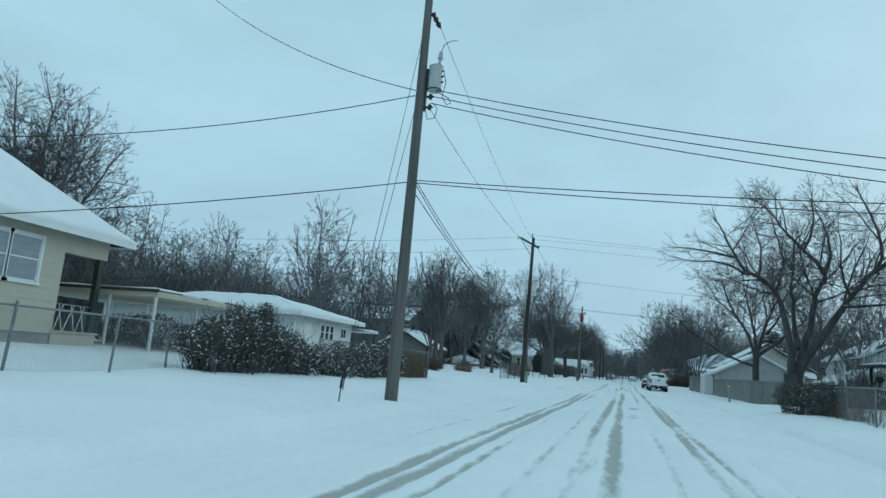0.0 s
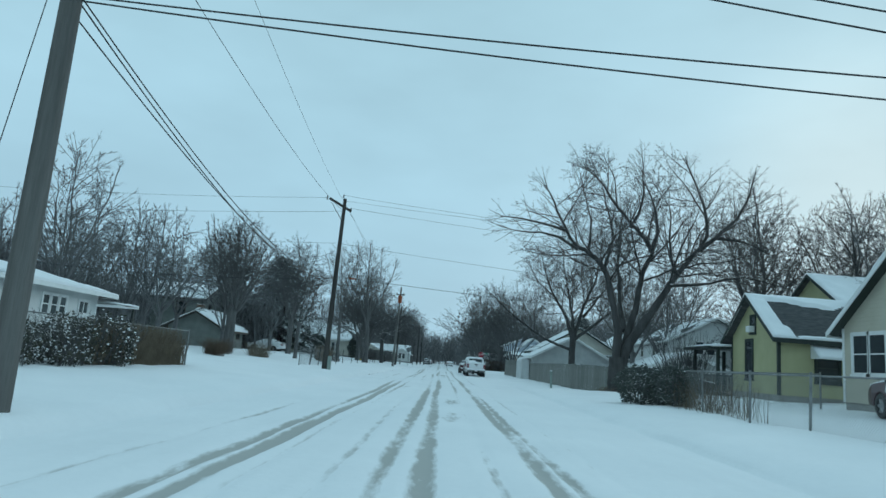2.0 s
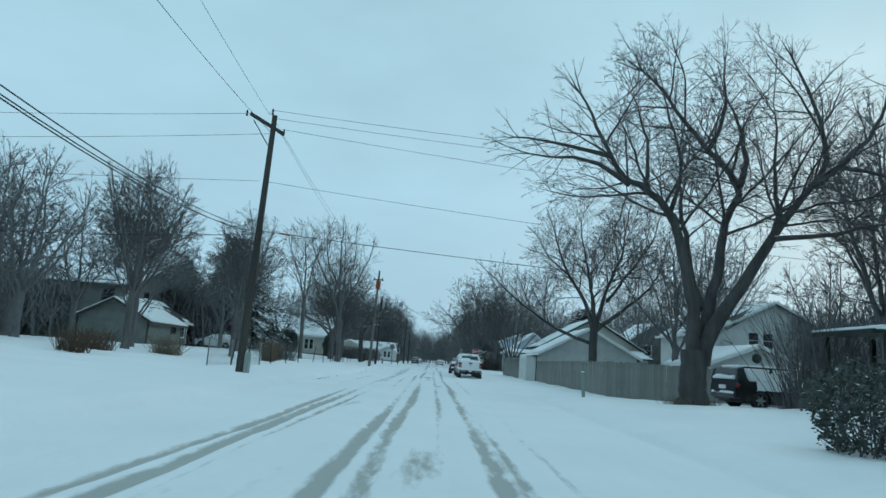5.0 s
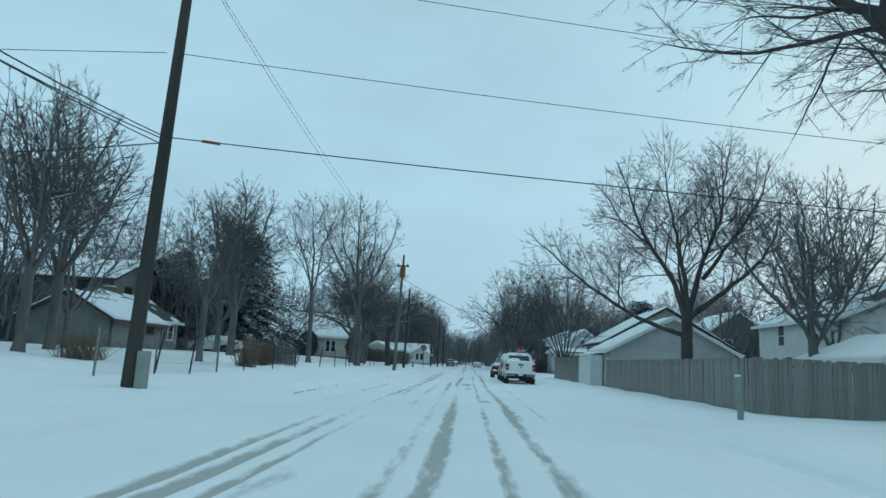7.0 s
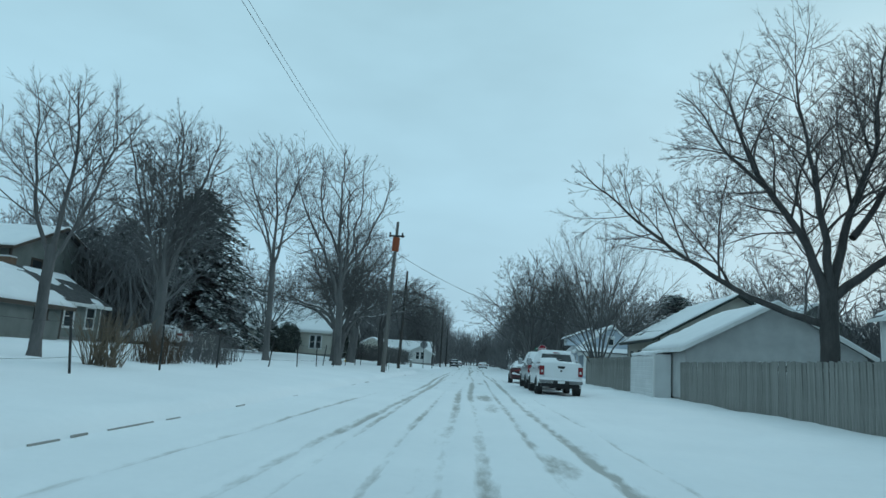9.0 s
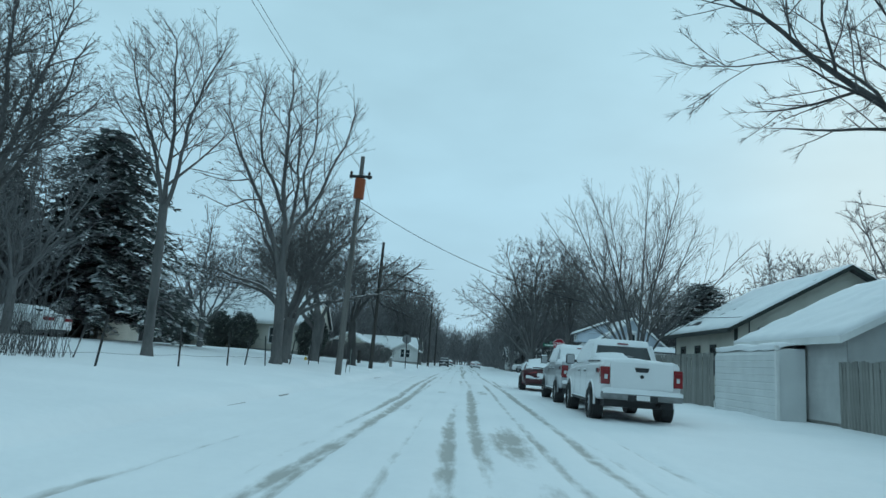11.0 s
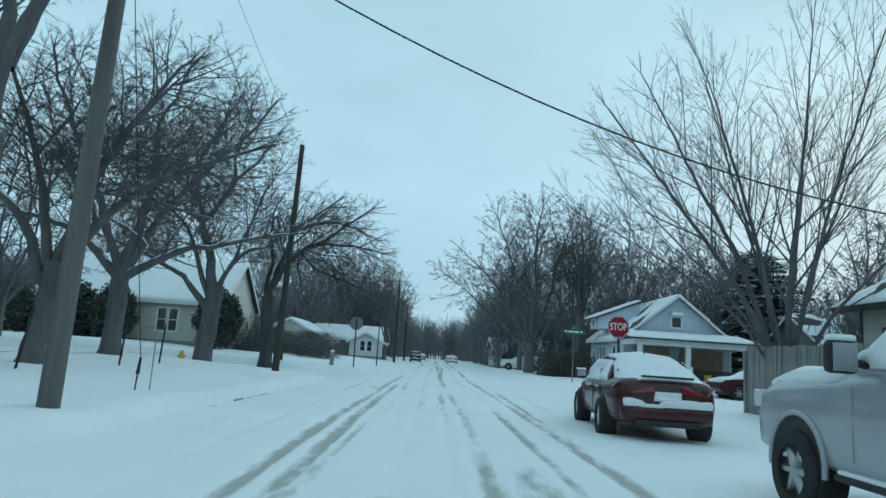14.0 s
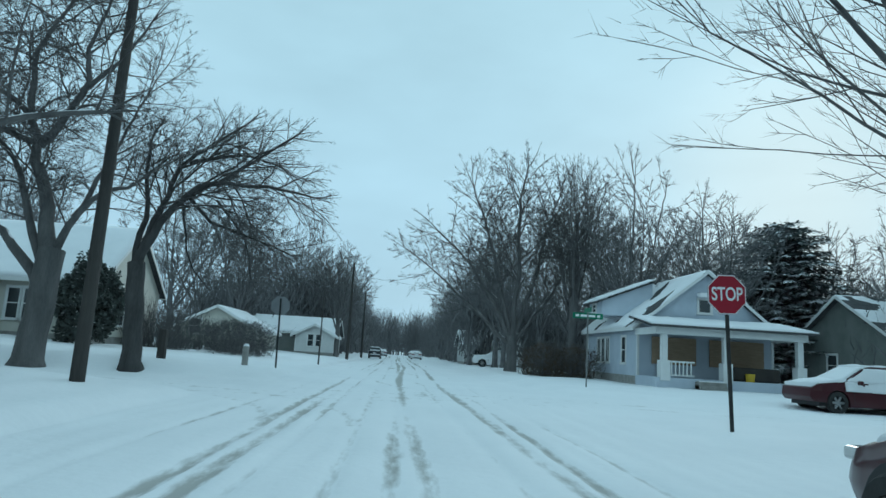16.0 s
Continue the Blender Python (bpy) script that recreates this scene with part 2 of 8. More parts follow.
M = {
    "ground": ground_mat(),
    "snow": mat("snow", (0.77, 0.79, 0.81), (0.83, 0.845, 0.86), 1.2, 0.7, 0.35, 14, spec=0.2),
    "bark": mat("grey_bark", (0.080, 0.078, 0.078), (0.165, 0.160, 0.158), 3, 0.95, 0.8, 22, stretch=(1, 1, 0.25), snow=1.37),
    "bark_dark": mat("dark_elm_bark", (0.042, 0.040, 0.040), (0.098, 0.094, 0.092), 3, 0.95, 0.8, 22, stretch=(1, 1, 0.25), snow=1.5),
    # bark for distant trees, its colour lightened to stand in for haze
    "bark_hazed": mat("hazed_far_bark", (0.105, 0.104, 0.106), (0.185, 0.181, 0.182), 2, 0.95, 0.0, 12, snow=1.66),
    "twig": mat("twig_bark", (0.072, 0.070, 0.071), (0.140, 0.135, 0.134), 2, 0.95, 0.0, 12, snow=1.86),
    "needle": mat("spruce_needles", (0.085, 0.104, 0.100), (0.135, 0.160, 0.148), 2, 0.9, 0.0, 15, snow=1.42),
    "leaf_hedge": mat("hedge_leaves", (0.050, 0.054, 0.044), (0.115, 0.106, 0.082), 2, 0.85, 0.0, 15, snow=1.22),
    "leaf_dark": mat("evergreen_leaves", (0.058, 0.070, 0.065), (0.098, 0.110, 0.097), 2, 0.8, 0.0, 15, snow=1.56),
    "straw": mat("dry_stems", (0.11, 0.086, 0.062), (0.22, 0.175, 0.13), 4, 0.95, 0.0, 20),
    "reed_dark": mat("dry_vine_stems", (0.055, 0.040, 0.030), (0.14, 0.095, 0.065), 4, 0.95, 0.0, 20),
    "pole": mat("weathered_pole_wood", (0.085, 0.080, 0.075), (0.185, 0.177, 0.167), 2, 0.9, 0.7, 25, stretch=(3, 3, 0.15)),
    "pole_dark": mat("creosoted_pole_wood", (0.034, 0.032, 0.031), (0.080, 0.072, 0.066), 2, 0.9, 0.6, 25, stretch=(3, 3, 0.15)),
    "fence_wood": mat("weathered_cedar_boards", (0.175, 0.178, 0.168), (0.33, 0.33, 0.308), 2.5, 0.92, 0.6, 30, stretch=(4, 4, 0.35), rand=0.20),
    "iron": mat("galvanised_steel", (0.16, 0.165, 0.165), (0.29, 0.295, 0.295), 5, 0.6, 0.1, 60, metal=0.5),
    "iron_dark": mat("dark_iron", (0.025, 0.025, 0.027), (0.06, 0.058, 0.055), 5, 0.6, 0.1, 60, metal=0.4),
    "cable": mat("cable_sheath", (0.024, 0.025, 0.027), (0.042, 0.043, 0.046), 5, 0.6, 0),
    "can": mat("transformer_grey", (0.36, 0.38, 0.39), (0.48, 0.50, 0.50), 4, 0.45, 0.05, 40, metal=0.2),
    "ceramic": mat("brown_porcelain", (0.04, 0.022, 0.016), (0.07, 0.04, 0.03), 5, 0.25, 0),
    "orange": mat("orange_guard", (0.22, 0.052, 0.020), (0.32, 0.082, 0.034), 4, 0.6, 0.05, 40),
    "tan": mat("tan_siding", (0.45, 0.415, 0.33), (0.54, 0.50, 0.41), 1.5, 0.6, 0.1, 60),
    "white": mat("white_siding", (0.56, 0.57, 0.56), (0.70, 0.71, 0.70), 1.2, 0.6, 0.1, 60),
    "cream": mat("cream_siding", (0.50, 0.49, 0.43), (0.62, 0.60, 0.54), 1.2, 0.6, 0.1, 60),
    "yellow": mat("pale_yellow_siding", (0.37, 0.355, 0.205), (0.46, 0.44, 0.26), 1.2, 0.6, 0.1, 60),
    "blue": mat("pale_blue_siding", (0.44, 0.50, 0.57), (0.54, 0.60, 0.67), 1.2, 0.6, 0.1, 60),
    "greygreen": mat("grey_green_siding", (0.15, 0.165, 0.155), (0.23, 0.245, 0.23), 1.2, 0.7, 0.1, 60),
    "greyblock": mat("painted_block", (0.42, 0.43, 0.43), (0.55, 0.56, 0.55), 1.6, 0.8, 0.3, 40),
    "dark_siding": mat("dark_brown_siding", (0.035, 0.032, 0.03), (0.075, 0.066, 0.06), 1.2, 0.8, 0.2, 50),
    "trim_white": mat("white_trim", (0.66, 0.67, 0.66), (0.76, 0.77, 0.76), 2, 0.5, 0.05, 40),
    "trim_dark": mat("dark_green_trim", (0.018, 0.024, 0.022), (0.04, 0.05, 0.045), 2, 0.5, 0.05, 40),
    "trim_brown": mat("brown_trim", (0.05, 0.038, 0.03), (0.09, 0.07, 0.055), 2, 0.6, 0.05, 40),
    "shingle": mat("asphalt_shingles", (0.045, 0.047, 0.05), (0.11, 0.11, 0.112), 3, 0.95, 0.6, 18, stretch=(1, 1, 6)),
    "glass": mat("window_glass", (0.030, 0.036, 0.040), (0.050, 0.058, 0.062), 1, 0.08, 0, spec=0.7),
    "blind": mat("pale_blind", (0.20, 0.24, 0.26), (0.30, 0.34, 0.36), 2, 0.3, 0.1, 30, stretch=(1, 1, 12), spec=0.5),
    "concrete": mat("grey_concrete", (0.24, 0.235, 0.22), (0.38, 0.37, 0.35), 3, 0.9, 0.4, 40),
    "curtain": mat("brown_porch_blinds", (0.30, 0.205, 0.135), (0.42, 0.30, 0.21), 3, 0.9, 0.2, 40, stretch=(1, 1, 8)),
    "paint_white": mat("white_car_paint", (0.74, 0.75, 0.76), (0.80, 0.81, 0.82), 1, 0.35, 0, coat=0.5),
    "paint_silver": mat("silver_car_paint", (0.34, 0.36, 0.38), (0.42, 0.44, 0.46), 1, 0.35, 0, metal=0.4, coat=0.6),
    "paint_red": mat("dark_red_car_paint", (0.045, 0.007, 0.011), (0.066, 0.010, 0.015), 1, 0.32, 0, coat=0.4),
    "paint_dark": mat("dark_car_paint", (0.010, 0.011, 0.014), (0.022, 0.023, 0.026), 1, 0.3, 0, coat=0.6),
    "rubber": mat("tyre_rubber", (0.025, 0.025, 0.025), (0.05, 0.05, 0.05), 6, 0.9, 0.2, 60),
    "rim": mat("alloy_rim", (0.34, 0.35, 0.36), (0.46, 0.47, 0.48), 3, 0.35, 0, metal=0.9),
    "black": mat("black_plastic", (0.022, 0.022, 0.023), (0.04, 0.04, 0.042), 3, 0.5, 0.05, 60),
    "lamp_red": mat("red_lamp_lens", (0.17, 0.010, 0.014), (0.26, 0.018, 0.022), 3, 0.2, 0, coat=1.0),
    "lamp_clear": mat("clear_lamp_lens", (0.50, 0.50, 0.50), (0.62, 0.62, 0.62), 3, 0.15, 0, coat=1.0),
    "sign_red": mat("red_sign_sheeting", (0.30, 0.012, 0.028), (0.37, 0.018, 0.036), 2, 0.4, 0.02, 60),
    "sign_white": mat("white_sign_sheeting", (0.70, 0.71, 0.71), (0.80, 0.80, 0.80), 2, 0.4, 0.02, 60),
    "sign_green": mat("green_sign_sheeting", (0.006, 0.15, 0.085), (0.012, 0.20, 0.115), 2, 0.4, 0.02, 60),
    "sign_back": mat("bare_aluminium", (0.20, 0.21, 0.22), (0.30, 0.31, 0.32), 2, 0.45, 0.02, 60, metal=0.6),
    "hydrant": mat("yellow_hydrant_paint", (0.55, 0.36, 0.03), (0.68, 0.46, 0.06), 3, 0.5, 0.1, 40),
    "brick": mat("brown_brick", (0.16, 0.10, 0.07), (0.27, 0.18, 0.13), 3, 0.9, 0.3, 40),
    "corrugated": mat("white_painted_steel", (0.58, 0.60, 0.60), (0.70, 0.72, 0.72), 1.2, 0.45, 0.02, 40),
    "utility_green": mat("green_grey_plastic", (0.20, 0.25, 0.23), (0.28, 0.33, 0.30), 3, 0.6, 0.05, 40),
    # twigs of distant crowns and woods, with haze painted in as a paler grey
    "twig_hazed": mat("hazed_far_twigs", (0.125, 0.125, 0.129), (0.215, 0.212, 0.215), 1.0, 0.95, 0.0, 8, snow=1.9),
    "logo_red": mat("red_badge", (0.22, 0.012, 0.02), (0.28, 0.02, 0.03), 3, 0.4, 0),
}


# ---- mesh helpers ----
def link_bm(name, bm, material, parent=None, smooth=False):
    me = bpy.data.meshes.new(name)
    bm.normal_update()
    bm.to_mesh(me)
    bm.free()
    me.materials.append(material)
    if smooth:
        me.shade_smooth()
    ob = new(name, me)
    ob.parent = parent
    return ob


def part(name, bm, material, parent, label="", smooth=False):
    """One bmesh as one mesh object under a thing or a part."""
    ob = link_bm(name, bm, material, parent, smooth)
    return tagged(ob, label) if label else ob


def pyd(name, verts, faces, material, parent=None, smooth=False):
    me = bpy.data.meshes.new(name)
    me.from_pydata(verts, [], faces)
    me.materials.append(material)
    if smooth:
        me.shade_smooth()
    ob = new(name, me)
    ob.parent = parent
    return ob


def thing(name, m, label, category, group="", kind=""):
    e = new(name)
    e.empty_display_size = 0.2
    e.matrix_world = m
    return tagged(e, label, category, group, kind)


def box(bm, x0, x1, y0, y1, z0, z1, bevel=0.0, turn=None):
    r = bmesh.ops.create_cube(bm, size=1)
    vs = r["verts"]
    for v in vs:
        v.co = Vector((x0 + (v.co.x + 0.5) * (x1 - x0), y0 + (v.co.y + 0.5) * (y1 - y0), z0 + (v.co.z + 0.5) * (z1 - z0)))
        if turn is not None:
            v.co = turn @ v.co
    if bevel:
        es = list({e for v in vs for e in v.link_edges})
        bmesh.ops.bevel(bm, geom=es, offset=bevel, segments=2, affect="EDGES", profile=0.5)
    return bm


def B(*a, **k):
    return box(bmesh.new(), *a, **k)


def rod(bm, p, q, r0, r1=None, n=8):
    """A tapered round bar from p to q."""
    p, q = Vector(p), Vector(q)
    d = q - p
    m = Matrix.Translation((p + q) / 2) @ d.to_track_quat("Z", "Y").to_matrix().to_4x4()
    bmesh.ops.create_cone(bm, cap_ends=True, segments=n, radius1=r0, radius2=r0 if r1 is None else r1, depth=d.length, matrix=m)
    return bm


def R(*a, **k):
    return rod(bmesh.new(), *a, **k)


def prism(poly, axis, a, b, bevel=0.0):
    """A polygon of (u, v) drawn out from a to b along axis x (u=y, v=z) or y (u=x, v=z)."""
    bm = bmesh.new()
    at = (lambda u, v, w: (w, u, v)) if axis == "x" else (lambda u, v, w: (u, w, v))
    lo = [bm.verts.new(at(u, v, a)) for u, v in poly]
    hi = [bm.verts.new(at(u, v, b)) for u, v in poly]
    bm.faces.new(lo)
    bm.faces.new(hi[::-1])
    for i in range(len(poly)):
        j = (i + 1) % len(poly)
        bm.faces.new((lo[j], lo[i], hi[i], hi[j]))
    bmesh.ops.recalc_face_normals(bm, faces=bm.faces)
    if bevel:
        bmesh.ops.bevel(bm, geom=list(bm.edges), offset=bevel, segments=2, affect="EDGES", clamp_overlap=True)
    return bm


def snow_patch(p00, p10, p11, p01, thick=0.12, n=14, m=8, bare=-9.0, seed=0.0, freq=0.8, edge=0.5, keep=None):
    """A layer of snow over a four-cornered slope, ragged and thinner at its edges; bare: noise below which none lies."""
    p00, p10, p11, p01 = (Vector(p) for p in (p00, p10, p11, p01))
    nrm = (p10 - p00).cross(p01 - p00).normalized()
    if nrm.z < 0:
        nrm = -nrm
    bm = bmesh.new()
    top = {}
    for i in range(n + 1):
        for j in range(m + 1):
            u, v = i / n, j / m
            p = p00.lerp(p10, u).lerp(p01.lerp(p11, u), v)
            k = noise.noise(p * freq + Vector((seed, seed * 2, 0)))
            e = min(u, 1 - u) * n, min(v, 1 - v) * m
            f = min(1.0, edge + min(e) * 0.5)
            h = thick * f * (0.75 + 0.5 * noise.noise(p * 1.7 + Vector((seed, 3, 1))))
            if bare > -5:
                h *= max(0.0, min(1.0, (k - bare) * 6))
            if keep and not keep(u, v, k):
                h = 0.0
            top[i, j] = bm.verts.new(p + nrm * (h + 0.006) if h > 0.012 else p - nrm * 0.03)
    for i in range(n):
        for j in range(m):
            bm.faces.new((top[i, j], top[i + 1, j], top[i + 1, j + 1], top[i, j + 1]))
    rim = [top[i, 0] for i in range(n + 1)] + [top[n, j] for j in range(1, m + 1)] + \
          [top[i, m] for i in range(n - 1, -1, -1)] + [top[0, j] for j in range(m - 1, 0, -1)]
    low = [bm.verts.new(v.co - nrm * (thick * 0.6 + 0.05)) for v in rim]
    for i in range(len(rim)):
        j = (i + 1) % len(rim)
        bm.faces.new((rim[j], rim[i], low[i], low[j]))
    bmesh.ops.recalc_face_normals(bm, faces=bm.faces)
    return bm


# ---- ground ----
def smooth01(a, b, x):
    t = max(0.0, min(1.0, (x - a) / (b - a)))
    return t * t * (3 - 2 * t)


def G(x, y):
    """Height of the snow's surface."""
    cross = smooth01(78.2, 79.6, y) * (1 - smooth01(86.4, 87.8, y))
    if x < 0:
        a = -x
        h = 0.0 if a < 4.75 else min(0.95, 0.14 * smooth01(4.75, 5.1, a) + 0.06 + (a - 4.8) * 0.05)
    else:
        far = smooth01(12, 25, y)
        slope = 0.06 + 0.14 * smooth01(4.9, 5.6, x) + max(0, x - 4.8) * 0.05
        h = 0.0 if x < 4.9 else (min(0.85, slope) * (1 - far) + (0.10 + 0.12 * smooth01(86, 90, y)) * smooth01(4.9, 6.2, x) * far)
    return h * (1 - cross)


TRACKS = [(-3.3, 0.07, 0.6), (-2.35, 0.10, 0.9), (-2.02, 0.11, 1.1), (-1.72, 0.07, 0.8), (-0.95, 0.08, 0.6), (-0.35, 0.12, 1.0), (0.0, 0.13, 1.1), (0.85, 0.09, 0.8),
          (1.5, 0.12, 1.1), (1.78, 0.08, 0.8), (2.35, 0.07, 0.6)]


def slush(x, y):
    """How far tyres have pressed the snow down to grey slush."""
    s = 0.0
    if -4.6 < x < 3.4:
        for k, (c, w, a) in enumerate(TRACKS):
            c += 0.30 * noise.noise(Vector((k // 3 * 7.3, y * 0.03, 0.0))) + 0.10 * noise.noise(Vector((k * 3.1, y * 0.09, 5.0)))
            on = noise.noise(Vector((k * 5.7, y * 0.045, 2.0)))
            s = max(s, a * (0.86 + 0.9 * on) * math.exp(-((x - c) / (w * 1.3)) ** 2))
        s *= 0.85 + 0.5 * noise.noise(Vector((x * 0.7, y * 0.2, 9.0)))
        if -2.6 < x < 2.4:
            s = max(s, 1.7 * max(0.0, noise.noise(Vector((x * 0.95 + 20, y * 0.2, 3.0))) - 0.24) * min(1.0, 2.6 - abs(x + 0.1)))
    if 78 < y < 88:
        for k, c in enumerate((80.4, 81.8, 83.3, 84.7)):
            c += 0.4 * noise.noise(Vector((x * 0.06, k * 5.0, 2.0)))
            s = max(s, 0.55 * math.exp(-((y - c) / 0.2) ** 2))
    for cx, cy, r in ((-9.5, 74.5, 7.0), (-9.5, 74.5, 8.5), (8.5, 91.5, 8.0), (8.5, 91.5, 9.6)):
        if abs(x) < 9 and 73 < y < 93 and (x - cx) * (1 if cx < 0 else -1) > 0 and (y - cy) * (1 if cy < 80 else -1) > 0:
            s = max(s, 0.55 * math.exp(-((math.hypot(x - cx, y - cy) - r) / 0.18) ** 2))
    return max(0.0, s)


def build_ground():
    xs = [-900, -500, -250, -140, -90, -65, -50, -40, -32, -27, -23] + [-20 + 0.6 * i for i in range(22)] + [-6.8 + 0.2 * i for i in range(10)]
    xs += [-4.8 + 0.065 * i for i in range(150)] + [4.95 + 0.2 * i for i in range(15)] + [8 + 0.6 * i for i in range(22)]
    xs += [22, 26, 31, 38, 50, 65, 90, 140, 250, 500, 900]
    ys = [-900, -400, -200, -110, -70, -50, -42, -38] + [-36 + 0.32 * i for i in range(420)] + [98.6 + 1.0 * i for i in range(80)]
    ys += [180, 186, 194, 204, 216, 230, 250, 280, 320, 400, 520, 800, 1500]
    verts, val = [], []
    for y in ys:
        for x in xs:
            s = slush(x, y) if -40 < y < 240 else 0.0
            near = 1.0 if abs(x) < 26 and -40 < y < 180 else 0.0
            soft = 0.05 * noise.noise(Vector((x * 0.35, y * 0.35, 0))) + 0.03 * noise.noise(Vector((x * 1.3, y * 1.1, 4)))
            road = -4.75 < x < 4.9
            z = G(x, y) + near * soft * (0.45 if road else 1.3) - 0.06 * min(1.0, s)
            if road and near:
                z += 0.02 * noise.noise(Vector((x * 3.1, y * 0.4, 7)))
            verts.append((x, y, z))
            val.append(s)
    w = len(xs)
    faces = [(j * w + i, j * w + i + 1, (j + 1) * w + i + 1, (j + 1) * w + i) for j in range(len(ys) - 1) for i in range(w - 1)]
    ob = pyd("ground", verts, faces, M["ground"], smooth=True)
    at = ob.data.attributes.new("slush", "FLOAT", "POINT")
    at.data.foreach_set("value", val)
    tagged(ob, "snow-covered street and lawns with grey slushy tyre ruts", "ground", kind="structure")


build_ground()


def build_kerb():
    """Short lengths of concrete kerb that show through the snow along the street."""
    rng = random.Random(4)
    k = thing("kerb", pose(-4.72, 0, 0), "grey concrete kerb mostly buried under snow", "kerb", kind="structure")
    y = 26.0
    while y < 70:
        ln = rng.uniform(0.3, 1.9)
        if rng.random() < 0.5 and not 52 < y < 63:
            part("kerb_stone", B(0.0, 0.035, y, y + ln * 0.8, -0.05, 0.014 + rng.uniform(-0.012, 0.014), bevel=0.008), M["concrete"], k)
        y += ln + rng.uniform(0.02, 0.5)


build_kerb()


# ---- trees ----
class Tubes:
    def __init__(self):
        self.v, self.f = [], []

    def tube(self, pts, rad, n):
        base = len(self.v)
        ref = Vector((0.31, 0.77, 0.55))
        last = len(pts) - 1
        cs = [(math.cos(6.28318 * k / n), math.sin(6.28318 * k / n)) for k in range(n)]
        for i, p in enumerate(pts):
            d = pts[min(i + 1, last)] - pts[max(i - 1, 0)]
            a = d.cross(ref)
            if a.length < 1e-6:
                a = d.cross(Vector((1, 0, 0)))
            a.normalize()
            b = d.cross(a)
            b.normalize()
            r = rad[i]
            for c, s in cs:
                self.v.append((p.x + (a.x * c + b.x * s) * r, p.y + (a.y * c + b.y * s) * r, p.z + (a.z * c + b.z * s) * r))
        for i in range(last):
            o = base + i * n
            for k in range(n):
                k2 = (k + 1) % n
                self.f.append((o + k, o + k2, o + n + k2, o + n + k))


    def blade(self, p, d, ln, r, rng):
        """A fine twig: a narrow bent sliver."""
        s = d.cross(Vector((rng.gauss(0, 1), rng.gauss(0, 1), rng.gauss(0, 1))))
        if s.length < 1e-5:
            return
        s.normalize()
        o = len(self.v)
        m = p + d * (ln * 0.55)
        e = p + d * ln + Vector((rng.gauss(0, 0.1), rng.gauss(0, 0.1), rng.gauss(0, 0.08))) * ln
        for q in (p - s * r, p + s * r, m + s * r * 0.8, m - s * r * 0.8, e):
            self.v.append((q.x, q.y, q.z))
        self.f.append((o, o + 1, o + 2, o + 3))
        self.f.append((o + 3, o + 2, o + 4))


    def sliver(self, p, d, ln, r):
        """The finest twig: a single thin point."""
        s = d.cross(Vector((d.y + 0.3, -d.x, 0.5)))
        s = s * (r / max(s.length, 1e-5))
        o = len(self.v)
        e = p + d * ln
        self.v.extend(((p.x - s.x, p.y - s.y, p.z - s.z), (p.x + s.x, p.y + s.y, p.z + s.z), (e.x, e.y, e.z)))
        self.f.append((o, o + 1, o + 2))


def tilt(d, ang, az):
    """d leant over by ang, towards az round it."""
    a = d.cross(Vector((0, 0, 1)))
    if a.length < 1e-3:
        a = Vector((1, 0, 0))
    a.normalize()
    b = d.cross(a)
    side = a * math.cos(az) + b * math.sin(az)
    return (d * math.cos(ang) + side * math.sin(ang)).normalized()


def bend(p0, p1, p2, p3, f):
    """A smooth curve from p1 to p2."""
    return 0.5 * ((2 * p1) + (p2 - p0) * f + (2 * p0 - 5 * p1 + 4 * p2 - p3) * f * f + (3 * p1 - p0 - 3 * p2 + p3) * f ** 3)


def room(p, d, lumps):
    """How far the crown's lumps (x, y, z, rx, ry, rz) reach from p along d."""
    best = 0.0
    for cx, cy, cz, rx, ry, rz in lumps:
        ox, oy, oz = (p.x - cx) / rx, (p.y - cy) / ry, (p.z - cz) / rz
        dx, dy, dz = d.x / rx, d.y / ry, d.z / rz
        a, b, c = dx * dx + dy * dy + dz * dz, ox * dx + oy * dy + oz * dz, ox * ox + oy * oy + oz * oz - 1
        q = b * b - a * c
        if q > 0:
            best = max(best, (-b + math.sqrt(q)) / a)
    return best


